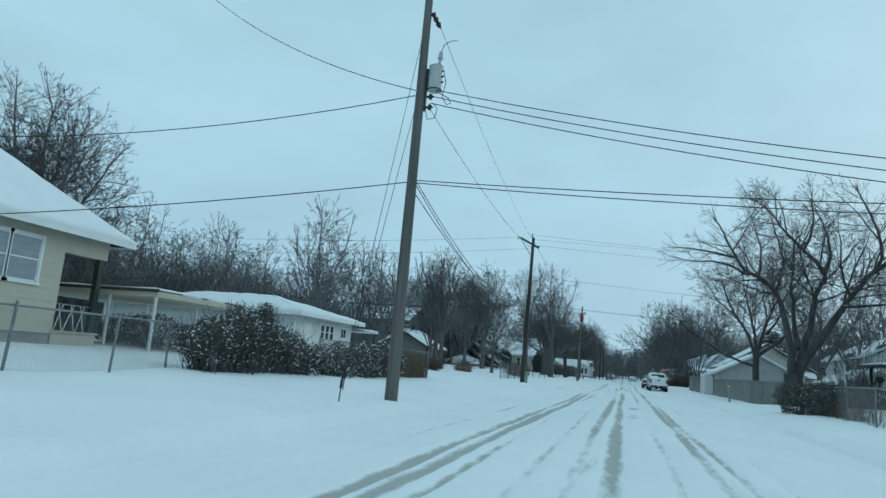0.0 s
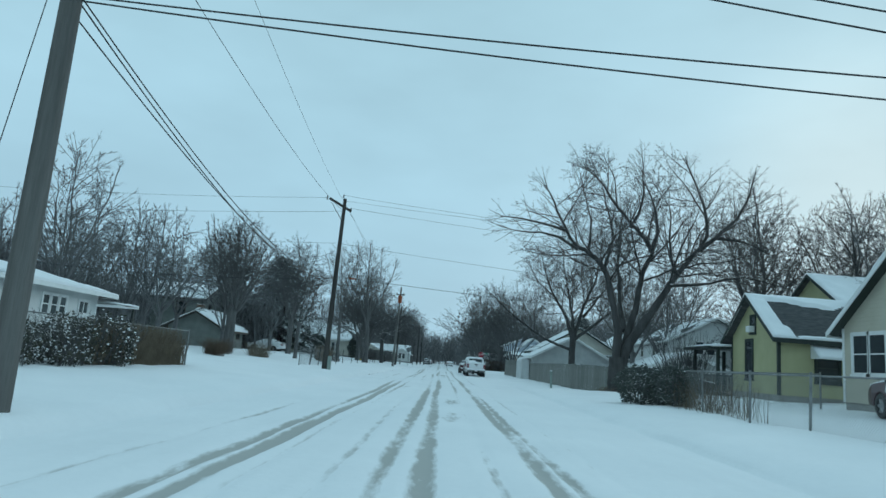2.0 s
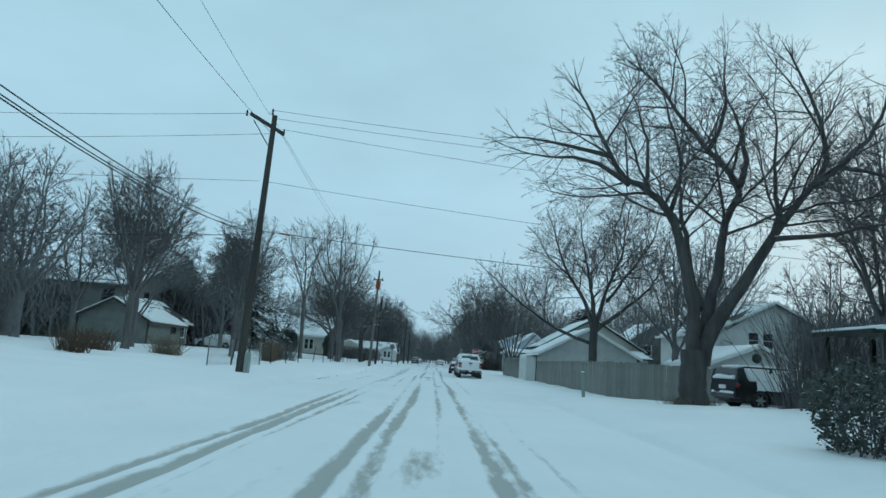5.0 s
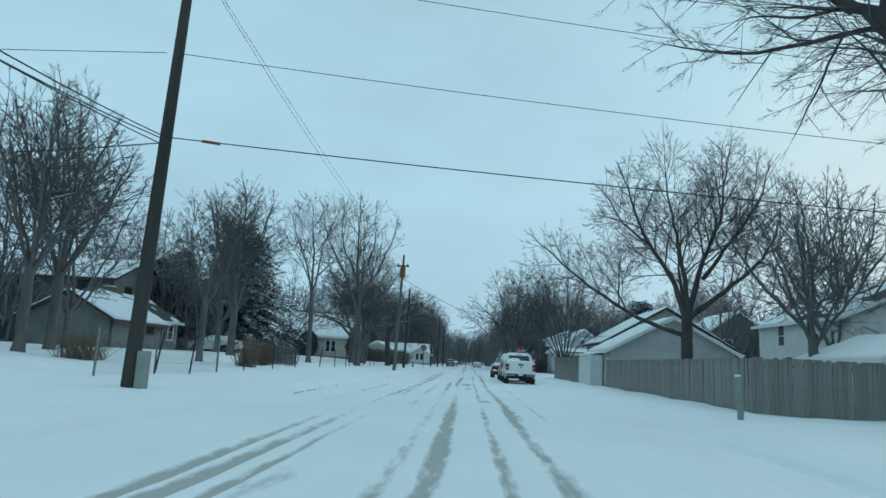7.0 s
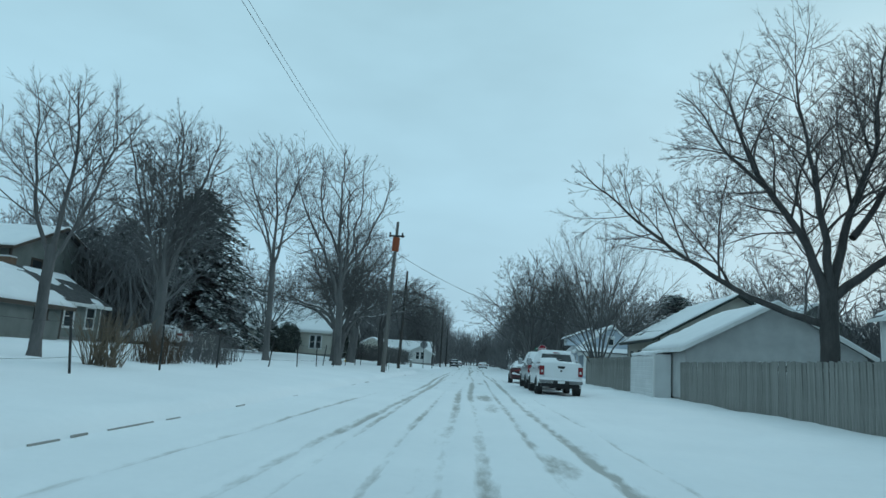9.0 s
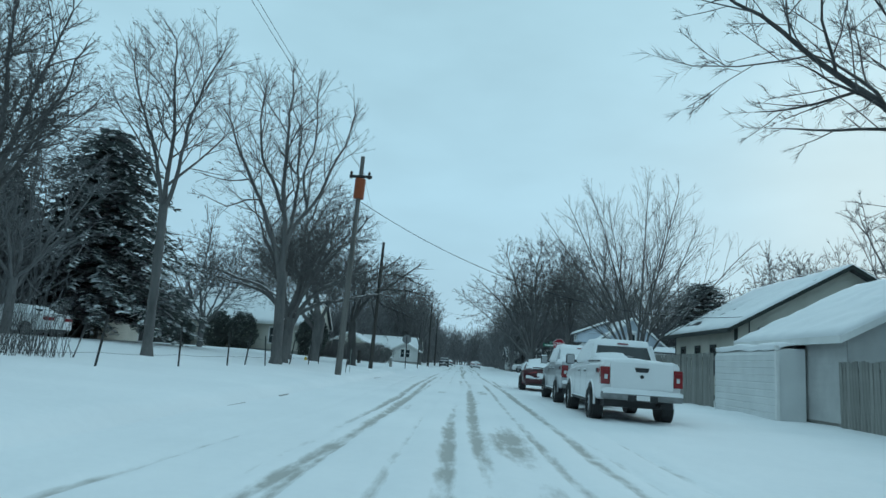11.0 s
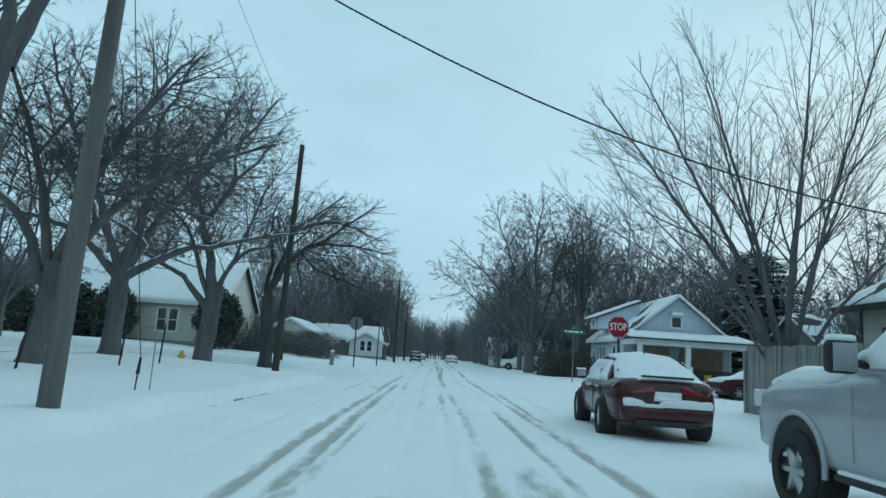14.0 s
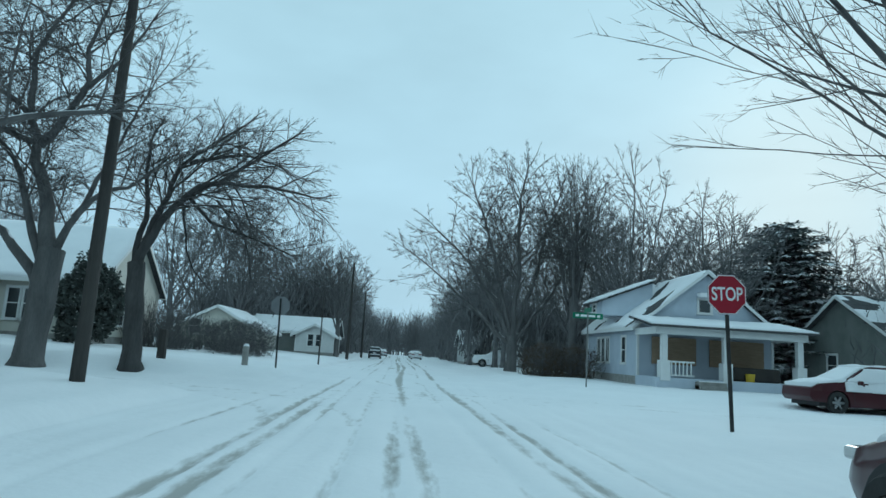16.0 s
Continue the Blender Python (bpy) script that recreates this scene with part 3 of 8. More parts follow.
def bough(rng, wood, thin, p, d, ln, r, lv, S):
    """One branch that tapers to its tip, and the shoots along it."""
    fine = S["fine"]
    if ln < S["short"]:
        thin.blade(p, d, ln, S["tr"], rng)
        for k in range(S["sub"]):
            e = tilt(d, radians(rng.uniform(22, 46)), rng.uniform(0, 6.28))
            e.z += S["rise"] * 0.5 - S["droop"]
            thin.sliver(p + d * (ln * rng.uniform(0.08, 0.9)), e, ln * rng.uniform(0.35, 0.7), S["tr"] * 0.8)
        return
    n = max(2, min(9, int(ln / S["step"])))
    seg = ln / n
    pts, rad, dirs = [p.copy()], [r], [d.copy()]
    w = S["wob"]
    lift = S["rise"] * 0.12 - S["droop"] * (0.25 if lv > 1 else 0.1)
    for i in range(n):
        f = (i + 1) / n
        d = Vector((d.x + rng.gauss(0, w), d.y + rng.gauss(0, w), d.z + rng.gauss(0, w) + lift)).normalized()
        p = p + d * seg
        pts.append(p)
        dirs.append(d)
        rad.append(max(fine * 0.7, r * (1 - f) ** 0.8 + fine * f))
    (wood if r > 0.03 else thin).tube(pts, rad, 6 if r > 0.06 else 4 if r > 0.03 else 3)
    gap = S["gap"] * (0.9 if lv == 1 else 0.6 if lv == 2 else 0.5)
    num = max(2, int(ln * 0.86 / gap))
    az = rng.uniform(0, 6.28)
    for k in range(num):
        t = 0.14 + 0.86 * (k + rng.random()) / num
        f = min(t, 0.995) * n
        i = int(f)
        q = pts[i].lerp(pts[i + 1], f - i)
        az += 2.4 + rng.uniform(-0.6, 0.6)
        c = tilt(dirs[i + 1], radians(S["ang"] * rng.uniform(0.65, 1.3)) * (1.1 - 0.3 * t), az)
        c = Vector((c.x, c.y, c.z + S["rise"] * 0.15)).normalized()
        l2 = ln * rng.uniform(0.32, 0.66) * (1.12 - 0.72 * t) + 0.12
        l2 = min(l2, room(q, c, S["lumps"]) * 1.05 + 0.2)
        bough(rng, wood, thin, q, c, l2, min(rad[i] * rng.uniform(0.45, 0.65), fine + 0.011 * l2), lv + 1, S)
    bough(rng, wood, thin, pts[-1], d, min(S["short"] * 0.95, ln * 0.3), fine, lv + 1, S)


def bare_tree(name, x, y, r, lumps, seed, label, limbs, trunk_len, lean=(0, 0), rise=0.18, wob=0.075, droop=0.0, ang=44, gap=0.5, reach=0.75, far=False, group="",
              tr=0.006, fine=0.0085, short=0.68, sub=10, step=0.36, floor=0.0, bare_from=0.22, thick=1.0, dark=False):
    """A bare tree: trunk and main limbs as given, then boughs, shoots and twigs that fill the crown's lumps."""
    rng = random.Random(seed)
    wood, thin = Tubes(), Tubes()
    S = dict(lumps=lumps, rise=rise, wob=wob, droop=droop, ang=ang, gap=gap, fine=fine, short=short, sub=sub, step=step, tr=tr)
    top = Vector((lean[0] * trunk_len, lean[1] * trunk_len, trunk_len))
    pts, rad = [], []
    steps = 9
    for k in range(steps + 1):
        f = k / steps
        q = Vector((0, 0, -0.15)).lerp(top, f)
        if 0 < k < steps:
            q += Vector((rng.gauss(0, 0.06 * r), rng.gauss(0, 0.06 * r), 0))
        pts.append(q)
        rad.append(r * (1.0 + 0.5 * max(0, 1 - f * trunk_len / 0.55) ** 1.5) * (1 - 0.12 * f))
    wood.tube(pts, rad, 7 if far else 12)
    for ctrl, r0, r1 in limbs:
        ps = [Vector(q) for q in ctrl]
        line, sway = [ps[0]], Vector()
        for i in range(len(ps) - 1):
            a, b = ps[i], ps[i + 1]
            before = ps[i - 1] if i else a - (b - a)
            after = ps[i + 2] if i + 2 < len(ps) else b + (b - a)
            m = max(2, int((b - a).length / 0.5))
            for k in range(1, m + 1):
                sway = sway * 0.75 + Vector((rng.gauss(0, 1), rng.gauss(0, 1), rng.gauss(0, 0.6))) * wob * 0.5
                line.append(bend(before, a, b, after, k / m) + sway)
        m = len(line) - 1
        total = sum((b - a).length for a, b in zip(line, line[1:]))
        rr = [(r0 + (r1 - r0) * (i / m) ** 0.75) * thick for i in range(m + 1)]
        wood.tube(line, rr, 5 if far else 9 if r0 > 0.12 else 6)
        num = max(3, int(total * (1 - bare_from) / gap))
        az = rng.uniform(0, 6)
        for c in range(num):
            t = bare_from + (1 - bare_from) * (c + rng.random()) / num
            f = min(t, 0.995) * m
            i = int(f)
            q = line[i].lerp(line[i + 1], f - i)
            if q.z < floor:
                continue
            az += 2.4 + rng.uniform(-0.5, 0.5)
            d = tilt((line[i + 1] - line[i]).normalized(), radians(ang * rng.uniform(0.7, 1.35)), az)
            d = Vector((d.x, d.y, d.z + rise * 0.45)).normalized()
            ln = min(room(q, d, lumps) * rng.uniform(0.72, 1.06), total * reach * (0.95 - 0.35 * t)) * rng.uniform(0.6, 1.0) + 0.4
            bough(rng, wood, thin, q, d, ln, min(rr[i] * rng.uniform(0.4, 0.62), 0.010 + 0.0115 * ln), 1, S)
        d = (line[-1] - line[-2]).normalized()
        for c in range(3):
            e = tilt(d, radians(rng.uniform(4, 30)), rng.uniform(0, 6.28))
            bough(rng, wood, thin, line[-1], e, max(0.7, min(2.6, room(line[-1], e, lumps))), rr[-1] * 0.8, 1, S)
    t = thing(name, pose(x, y, G(x, y) - 0.04), label, "tree", group)
    # far trees get the paler bark and twigs that have haze in their colour
    pyd("trunk", wood.v, wood.f, M["bark_hazed"] if far else M["bark_dark"] if dark else M["bark"], t, smooth=True)
    pyd("crown", thin.v, thin.f, M["twig_hazed"] if far else M["twig"], t)
    return t


# ---- houses ----
def siding(u0, u1, z0, ztop, lap=0.14, proud=0.02):
    """Lapped boards in the plane v=0, facing -v: strips from z0 up to ztop(u-range as a function of z gives (a, b))."""
    bm = bmesh.new()
    z, last = z0, None
    while z < ztop - 1e-4:
        z2 = min(z + lap, ztop)
        a, b, a2, b2 = u0(z), u1(z), u0(z2), u1(z2)
        if b - a > 0.02:
            lo = [bm.verts.new(p) for p in ((a, -proud, z), (b, -proud, z))]
            hi = [bm.verts.new(p) for p in ((b2, -0.002, z2), (a2, -0.002, z2))]
            bm.faces.new(lo + hi)
            if last:
                bm.faces.new((last[1], last[0], lo[1], lo[0]))
            last = hi
        z = z2
    return bm


def window(parent, m, u, z, w, h, frame_mat, split="h", label="", shade=False):
    """A framed window in a wall's own plane (x along, -y out). m: the wall's frame."""
    fr = bmesh.new()
    t = 0.09
    for a in ((u - t, u, z - t, z + h + t), (u + w, u + w + t, z - t, z + h + t), (u, u + w, z + h, z + h + t)):
        box(fr, a[0], a[1], -0.06, 0.02, a[2], a[3])
    box(fr, u - t - 0.03, u + w + t + 0.03, -0.09, 0.02, z - t, z)
    fr.transform(m)
    win = part("window", fr, frame_mat, parent, label)
    sash = bmesh.new()
    s = 0.045
    if "h" in split:
        box(sash, u, u + w, -0.045, 0.0, z + h / 2 - s / 2, z + h / 2 + s / 2)
    if "v" in split:
        box(sash, u + w / 2 - s / 2, u + w / 2 + s / 2, -0.045, 0.0, z, z + h)
    box(sash, u, u + s, -0.04, 0.0, z, z + h)
    box(sash, u + w - s, u + w, -0.04, 0.0, z, z + h)
    box(sash, u, u + w, -0.04, 0.0, z, z + s)
    box(sash, u, u + w, -0.04, 0.0, z + h - s, z + h)
    sash.transform(m)
    part("sash", sash, frame_mat, win)
    pane = B(u, u + w, -0.030, -0.022, z, z + h)
    pane.transform(m)
    part("pane", pane, M["glass"], win)
    return win


def house(name, x, y, rz, W, D, H, rise, ridge, wall, trim, label, z=None, over=0.45, base=0.35, hip=False, snow=0.14, bare=-9.0,
          windows=(), roof=None, seed=0.0, lap=0.14, corner=True, flip_bare=False, group="houses along the street", roof_on=0.0, keep=None):
    """A house with its corner at (x, y), W along its own x, D along its own y, eaves at H, and the ridge along 'x' or 'y'."""
    z = G(x, y) if z is None else z
    t = thing(name, pose(x, y, z, 0, 0, rz), label, "house", group)
    roof = roof or M["shingle"]
    part("foundation", B(0.03, W - 0.03, 0.03, D - 0.03, -0.6, base), M["concrete"], t)
    core = bmesh.new()
    box(core, 0.005, W - 0.005, 0.005, D - 0.005, base, H)
    part("wall_core", core, wall, t)
    frames = [Matrix(), pose(W, 0, 0, 0, 0, 90), pose(W, D, 0, 0, 0, 180), pose(0, D, 0, 0, 0, 270)]
    lens = [W, D, W, D]
    for k in range(4):
        gable = not hip and ((ridge == "y" and k in (0, 2)) or (ridge == "x" and k in (1, 3)))
        L = lens[k]
        top = H + rise if gable else H

        def lo(q, L=L, gable=gable):
            return 0.0 if q <= H or not gable else L / 2 * (q - H) / rise

        def hi(q, L=L, gable=gable):
            return L if q <= H or not gable else L - L / 2 * (q - H) / rise

        bm = siding(lo, hi, base, top - (0.02 if gable else 0), lap)
        bm.transform(frames[k])
        part("wall", bm, wall, t)
        if corner:
            for u in (-0.03, L - 0.09):
                cb = B(u, u + 0.119, -0.035, 0.0, base, H)
                cb.transform(frames[k])
                part("corner_board", cb, trim, t)
    # roof
    if ridge == "y":
        turn, w, d = Matrix(), W, D + roof_on
    else:
        turn, w, d = pose(0, D, 0, 0, 0, -90), D, W
    s = rise / (w / 2)
    o = over
    ez = H - s * o
    th = 0.14
    if hip:
        run = min(w / 2, d / 2)
        A, Bq, C, E = (-o, -o, ez), (w + o, -o, ez), (w + o, d + o, ez), (-o, d + o, ez)
        r1, r2 = (w / 2, run, H + rise), (w / 2, d - run, H + rise)
        planes = [(A, r1, r2, E), (C, r2, r1, Bq), (A, Bq, r1, r1), (C, E, r2, r2)]
    else:
        r1, r2 = (w / 2, -o, H + rise), (w / 2, d + o, H + rise)
        planes = [((-o, -o, ez), r1, r2, (-o, d + o, ez)), ((w + o, d + o, ez), r2, r1, (w + o, -o, ez))]
    for k, pl in enumerate(planes):
        ps = [Vector(q) for q in pl]
        if (ps[2] - ps[3]).length < 1e-6:
            ps = ps[:3]
        bm = bmesh.new()
        lo_ = [bm.verts.new(q) for q in ps]
        hi_ = [bm.verts.new(q + Vector((0, 0, th))) for q in ps]
        bm.faces.new(lo_)
        bm.faces.new(hi_)
        for i in range(len(ps)):
            j = (i + 1) % len(ps)
            bm.faces.new((lo_[i], lo_[j], hi_[j], hi_[i]))
        bmesh.ops.recalc_face_normals(bm, faces=bm.faces)
        bm.transform(turn)
        rp = part("roof", bm, roof, t)
        up = Vector((0, 0, th))
        b2 = bare if not flip_bare or k == 0 else -9.0
        if hip and k >= 2:
            q = [Vector(pl[0]) + up, Vector(pl[1]) + up, Vector(pl[2]) + up, Vector(pl[2]) + up]
            sn = snow_patch(q[0], q[1], q[1].lerp(q[2], 0.985), q[0].lerp(q[2], 0.985), snow, 20, 14, b2, seed + k)
        else:
            q = [Vector(c) + up for c in pl]
            sn = snow_patch(q[0], q[3], q[2], q[1], snow, 44 if keep else 30, 26 if keep else 16, b2, seed + k, keep=keep)
        sn.transform(turn)
        part("roof_snow", sn, M["snow"], rp, "snow lying on the roof", smooth=True)
    # fascia along the eaves and the rakes
    fh = 0.19
    pieces = []
    for x0 in (-o, w + o):
        pieces.append(B(x0 - 0.022, x0 + 0.022, -o, d + o, ez - fh + th, ez + th + 0.01))
    for yy in (-o, d + o):
        if hip:
            pieces.append(B(-o, w + o, yy - 0.02, yy + 0.02, ez - fh + th, ez + th))
        else:
            for x0 in (-o, w + o):
                pieces.append(prism([(x0, ez + th), (w / 2, H + rise + th), (w / 2, H + rise + th - fh), (x0, ez + th - fh)], "y", yy - 0.022, yy + 0.02))
    for bm in pieces:
        bm.transform(turn)
        part("fascia", bm, trim, t)
    for k, u, wz, ww, wh, split in windows:
        window(t, frames[k], u, wz, ww, wh, trim, split)
    return t, frames


def chimney(parent, x, y, z0, z1, w=0.5):
    c = part("chimney", B(x, x + w, y, y + w, z0, z1, bevel=0.01), M["brick"], parent)
    part("chimney_snow", B(x - 0.02, x + w + 0.02, y - 0.02, y + w + 0.02, z1, z1 + 0.1, bevel=0.04), M["snow"], c)


def build_houses():
    # tan house with a raised porch, and the carport behind it
    h, fr = house("house", -23.7, -24.0, 0, 6.2, 13.55, 4.15, 2.4, "y", M["tan"], M["trim_white"], "tan lap-sided house with a snow-covered roof and a corner porch",
                  z=0.72, base=0.45, over=0.6, hip=True, seed=1, lap=0.2, corner=False, roof_on=1.85,
                  windows=[(1, 10.35, 1.98, 1.1, 1.38, "h"), (1, 11.5, 1.98, 1.1, 1.38, "h"), (1, 4.0, 2.05, 0.95, 1.5, "h")])
    for u in (10.35, 11.5):
        bl = B(u + 0.05, u + 1.05, -0.036, -0.031, 2.0, 3.32)
        bl.transform(fr[1])
        part("blind", bl, M["blind"], h, "pale closed window blind")
    fl = part("porch_floor", B(0.03, 6.17, 13.55, 15.36, -0.3, 0.36, bevel=0.02), M["concrete"], h)
    part("porch_snow", B(0.2, 6.0, 13.6, 15.3, 0.36, 0.41, bevel=0.02), M["snow"], fl)
    part("porch_parapet", B(5.98, 6.2, 13.55, 15.42, -0.2, 0.5, bevel=0.015), M["tan"], h)
    part("parapet_cap", B(5.92, 6.26, 13.5, 15.48, 0.5, 0.56, bevel=0.012), M["tan"], h)
    part("porch_beam", B(5.98, 6.2, 13.55, 15.42, 3.1, 4.0, bevel=0.01), M["tan"], h)
    part("porch_beam", B(0.0, 5.98, 15.2, 15.42, 3.4, 4.0, bevel=0.01), M["tan"], h)
    part("porch_ceiling", B(0.0, 6.2, 13.55, 15.5, 4.0, 4.06), M["trim_white"], h)
    part("porch_post", B(5.98, 6.18, 15.1, 15.32, 0.56, 3.1, bevel=0.015), M["trim_dark"], h, "dark porch post")
    part("porch_post", B(0.05, 0.25, 15.1, 15.32, 0.36, 3.4, bevel=0.015), M["tan"], h)
    rail = part("railing", R((6.1, 13.6, 1.42), (6.1, 15.1, 1.42), 0.022), M["iron"], h, "wrought metal porch railing")
    for k, (a, b) in enumerate(((0.05, 0.3), (0.38, 0.12), (0.42, 0.75), (0.9, 0.62), (0.95, 1.2), (1.3, 1.02))):
        part("baluster", R((6.1, 13.65 + a, 0.56), (6.1, 13.65 + b, 1.42), 0.014, n=5), M["trim_white"], rail)
    c = thing("carport", pose(-23.4, -7.6, 0.8), "flat-roofed carport with tan fascia and thin white posts", "carport")
    part("roof", B(0, 7.4, 0, 5.6, 1.95, 2.22, bevel=0.02), M["tan"], c)
    part("roof_snow", snow_patch((0, 0, 2.22), (7.4, 0, 2.22), (7.4, 5.6, 2.22), (0, 5.6, 2.22), 0.10, 16, 14, seed=2), M["snow"], c, smooth=True)
    part("gutter", B(-0.06, 7.46, -0.06, 0.0, 2.12, 2.23, bevel=0.01), M["trim_brown"], c)
    for px in (0.3, 2.6, 5.2, 7.2):
        for py in (0.2, 5.4):
            part("post", B(px - 0.04, px + 0.04, py - 0.04, py + 0.04, -0.15, 1.96), M["trim_white"], c)
    # white ranch house with a low hip roof
    h, fr = house("house", -29.1, 4.9, 0, 12.0, 7.8, 2.62, 0.95, "x", M["white"], M["trim_white"], "white low ranch house under a snowy hip roof behind a hedge",
                  z=0.72, hip=True, over=0.7, seed=5, windows=[(1, 3.3, 1.3, 0.5, 0.85, "h"), (1, 3.95, 1.3, 0.5, 0.85, "h"), (1, 4.6, 1.3, 0.5, 0.85, "h"), (1, 6.2, 1.5, 0.8, 0.6, "v"), (0, 9.0, 1.3, 1.0, 0.9, "v")])
    part("door", B(12.0, 12.04, 1.2, 2.1, 0.2, 2.1, bevel=0.01), M["trim_white"], h, "plain white side door")
    cp = part("canopy", B(10.4, 13.0, 7.85, 10.3, 2.05, 2.17, bevel=0.02), M["trim_white"], h, "flat patio canopy")
    part("canopy_snow", snow_patch((10.4, 7.85, 2.17), (13.0, 7.85, 2.17), (13.0, 10.3, 2.17), (10.4, 10.3, 2.17), 0.11, 8, 8), M["snow"], cp, smooth=True)
    for q in ((10.6, 10.1), (12.8, 10.1)):
        part("canopy_post", B(q[0] - 0.05, q[0] + 0.05, q[1] - 0.05, q[1] + 0.05, -0.1, 2.07), M["trim_dark"], h)
    # grey-green garage with its house, and the two-storey one behind
    house("garage", -27.3, 46.2, 0, 5.6, 6.8, 1.95, 1.5, "y", M["greygreen"], M["trim_brown"], "grey-green gabled garage with thick snow on its roof", z=0.85,
          base=0.15, seed=8, windows=[(1, 4.6, 1.15, 0.9, 0.5, "v")])
    h, fr = house("house", -30.2, 54.2, 0, 6.2, 6.4, 2.45, 1.7, "y", M["greygreen"], M["trim_white"], "low grey-green house with white-framed windows beside a garage", z=0.85,
                  base=0.3, seed=9, bare=0.12, windows=[(1, 0.9, 0.9, 0.9, 1.25, "h"), (1, 2.6, 0.9, 0.9, 1.25, "h"), (1, 4.8, 0.9, 0.9, 1.25, "h")])
    chimney(h, 1.6, 2.6, 3.0, 4.8, 0.7)
    house("house", -37.0, 57.0, 0, 9.0, 9.0, 5.5, 1.9, "x", M["greygreen"], M["trim_brown"], "grey two-storey house with a snowy roof behind a garage", z=0.85, seed=11,
          windows=[(0, 1.6, 3.6, 1.0, 1.4, "h"), (0, 6.0, 3.6, 1.0, 1.4, "h"), (1, 2.0, 3.6, 1.0, 1.4, "h"), (1, 7.0, 3.6, 1.0, 1.4, "h")])
    house("shed", -29.5, 76.0, 0, 5.0, 5.5, 2.2, 1.3, "x", M["cream"], M["trim_white"], "small cream garage with a snowy gable roof", z=0.85, seed=13, base=0.1)
    # cream house at the corner beyond the side street
    h, fr = house("house", -27.2, 96.6, 0, 12.2, 8.2, 3.05, 3.1, "x", M["cream"], M["trim_white"], "cream cottage with a steep snow-covered roof behind clipped evergreens",
                  z=0.72, seed=15, over=0.35, windows=[(0, 8.1, 0.95, 0.6, 1.5, "h"), (0, 8.85, 0.95, 0.6, 1.5, "h"), (0, 2.6, 1.2, 0.9, 1.3, "h"), (1, 2.5, 0.95, 0.9, 1.4, "h")])
    part("porch_beam", B(-3.2, 0.1, -0.2, 4.0, 2.35, 2.55), M["trim_white"], h)
    part("porch_beam_snow", snow_patch((-3.3, -0.3, 2.55), (0.1, -0.3, 2.55), (0.1, 4.0, 2.55), (-3.3, 4.0, 2.55), 0.12, 8, 8), M["snow"], h, smooth=True)
    part("porch_post", B(-3.1, -2.98, -0.1, 0.02, -0.2, 2.35), M["trim_dark"], h)
    # houses farther along on that side
    house("house", -18.2, 118.5, 0, 6.4, 8.5, 1.5, 1.7, "y", M["cream"], M["trim_white"], "cream house with a long snow-covered roof slope", z=0.7, seed=17,
          windows=[(0, 1.0, 1.0, 0.9, 1.2, "h")])
    house("house", -20.5, 150.0, 0, 5.6, 8.0, 2.4, 2.0, "y", M["greygreen"], M["trim_white"], "small grey house with snow on its roof", z=0.6, seed=18)
    h, fr = house("house", -15.8, 134.0, 0, 8.6, 8.0, 2.3, 1.6, "x", M["greygreen"], M["trim_white"], "grey bungalow with a white front gable", z=0.3, seed=19,
                  windows=[(0, 1.0, 1.0, 1.0, 1.2, "v"), (1, 2.0, 1.0, 0.9, 1.2, "h")])
    h, fr = house("house", -10.6, 131.0, 0, 3.8, 3.0, 2.0, 1.0, "y", M["white"], M["trim_white"], "white gabled porch front of a bungalow", z=0.3, seed=20,
                  windows=[(0, 1.2, 0.9, 0.6, 1.2, "h"), (0, 2.0, 0.9, 0.6, 1.2, "h")])
    # yellow cottage and the tan house beside it
    h, fr = house("house", 14.5, 8.2, 0, 8.6, 4.5, 2.85, 1.78, "x", M["yellow"], M["trim_dark"], "pale yellow cottage with dark trim and patchy roof snow",
                  z=0.66, base=0.3, seed=23, over=0.4, lap=0.2, keep=lambda u, v, k: v > 0.80 + 0.12 * k or u > 0.915 + 0.03 * k or v < 0.10 + 0.10 * k,
                  windows=[(3, 1.55, 0.9, 0.62, 1.75, ""), (0, 1.6, 0.95, 0.95, 1.2, "h"), (3, 2.05, 3.0, 0.4, 0.75, "h")])
    ac = B(2.07, 2.43, -0.30, 0.0, 3.02, 3.30, bevel=0.02)
    ac.transform(fr[3])
    part("air_conditioner", ac, M["trim_white"], h, "white window air conditioner")
    aw = bmesh.new()
    q = [(1.35, -0.03, 2.55), (2.8, -0.03, 2.55), (2.8, -0.75, 1.95), (1.35, -0.75, 1.95)]
    for dz in (0, -0.04):
        aw.faces.new([aw.verts.new((a, b, c + dz)) for a, b, c in q])
    aw.faces.new([aw.verts.new(v) for v in ((1.35, -0.03, 2.5), (1.35, -0.75, 1.9), (1.35, -0.03, 1.9))])
    aw.faces.new([aw.verts.new(v) for v in ((2.8, -0.03, 2.5), (2.8, -0.75, 1.9), (2.8, -0.03, 1.9))])
    awp = part("awning", aw, M["trim_white"], h, "white metal window awning")
    part("awning_snow", snow_patch(q[3], q[2], q[1], q[0], 0.06, 8, 5), M["snow"], awp, smooth=True)
    house("house", 20.5, 12.75, 0, 8.0, 7.0, 4.6, 2.2, "x", M["yellow"], M["trim_dark"], "taller rear wing of a yellow cottage under snow", z=0.66, seed=24, over=0.35, lap=0.2)
    # porch on the yellow cottage's far side
    po = thing("porch", pose(13.75, 12.72, 0.5), "dark open side porch with a snowy lean-to roof", "porch")
    pr = part("roof", B(-0.3, 4.2, 0.0, 3.4, 2.42, 2.56, bevel=0.02, turn=pose(0, 0, 0, 0, -3, 0)), M["trim_dark"], po)
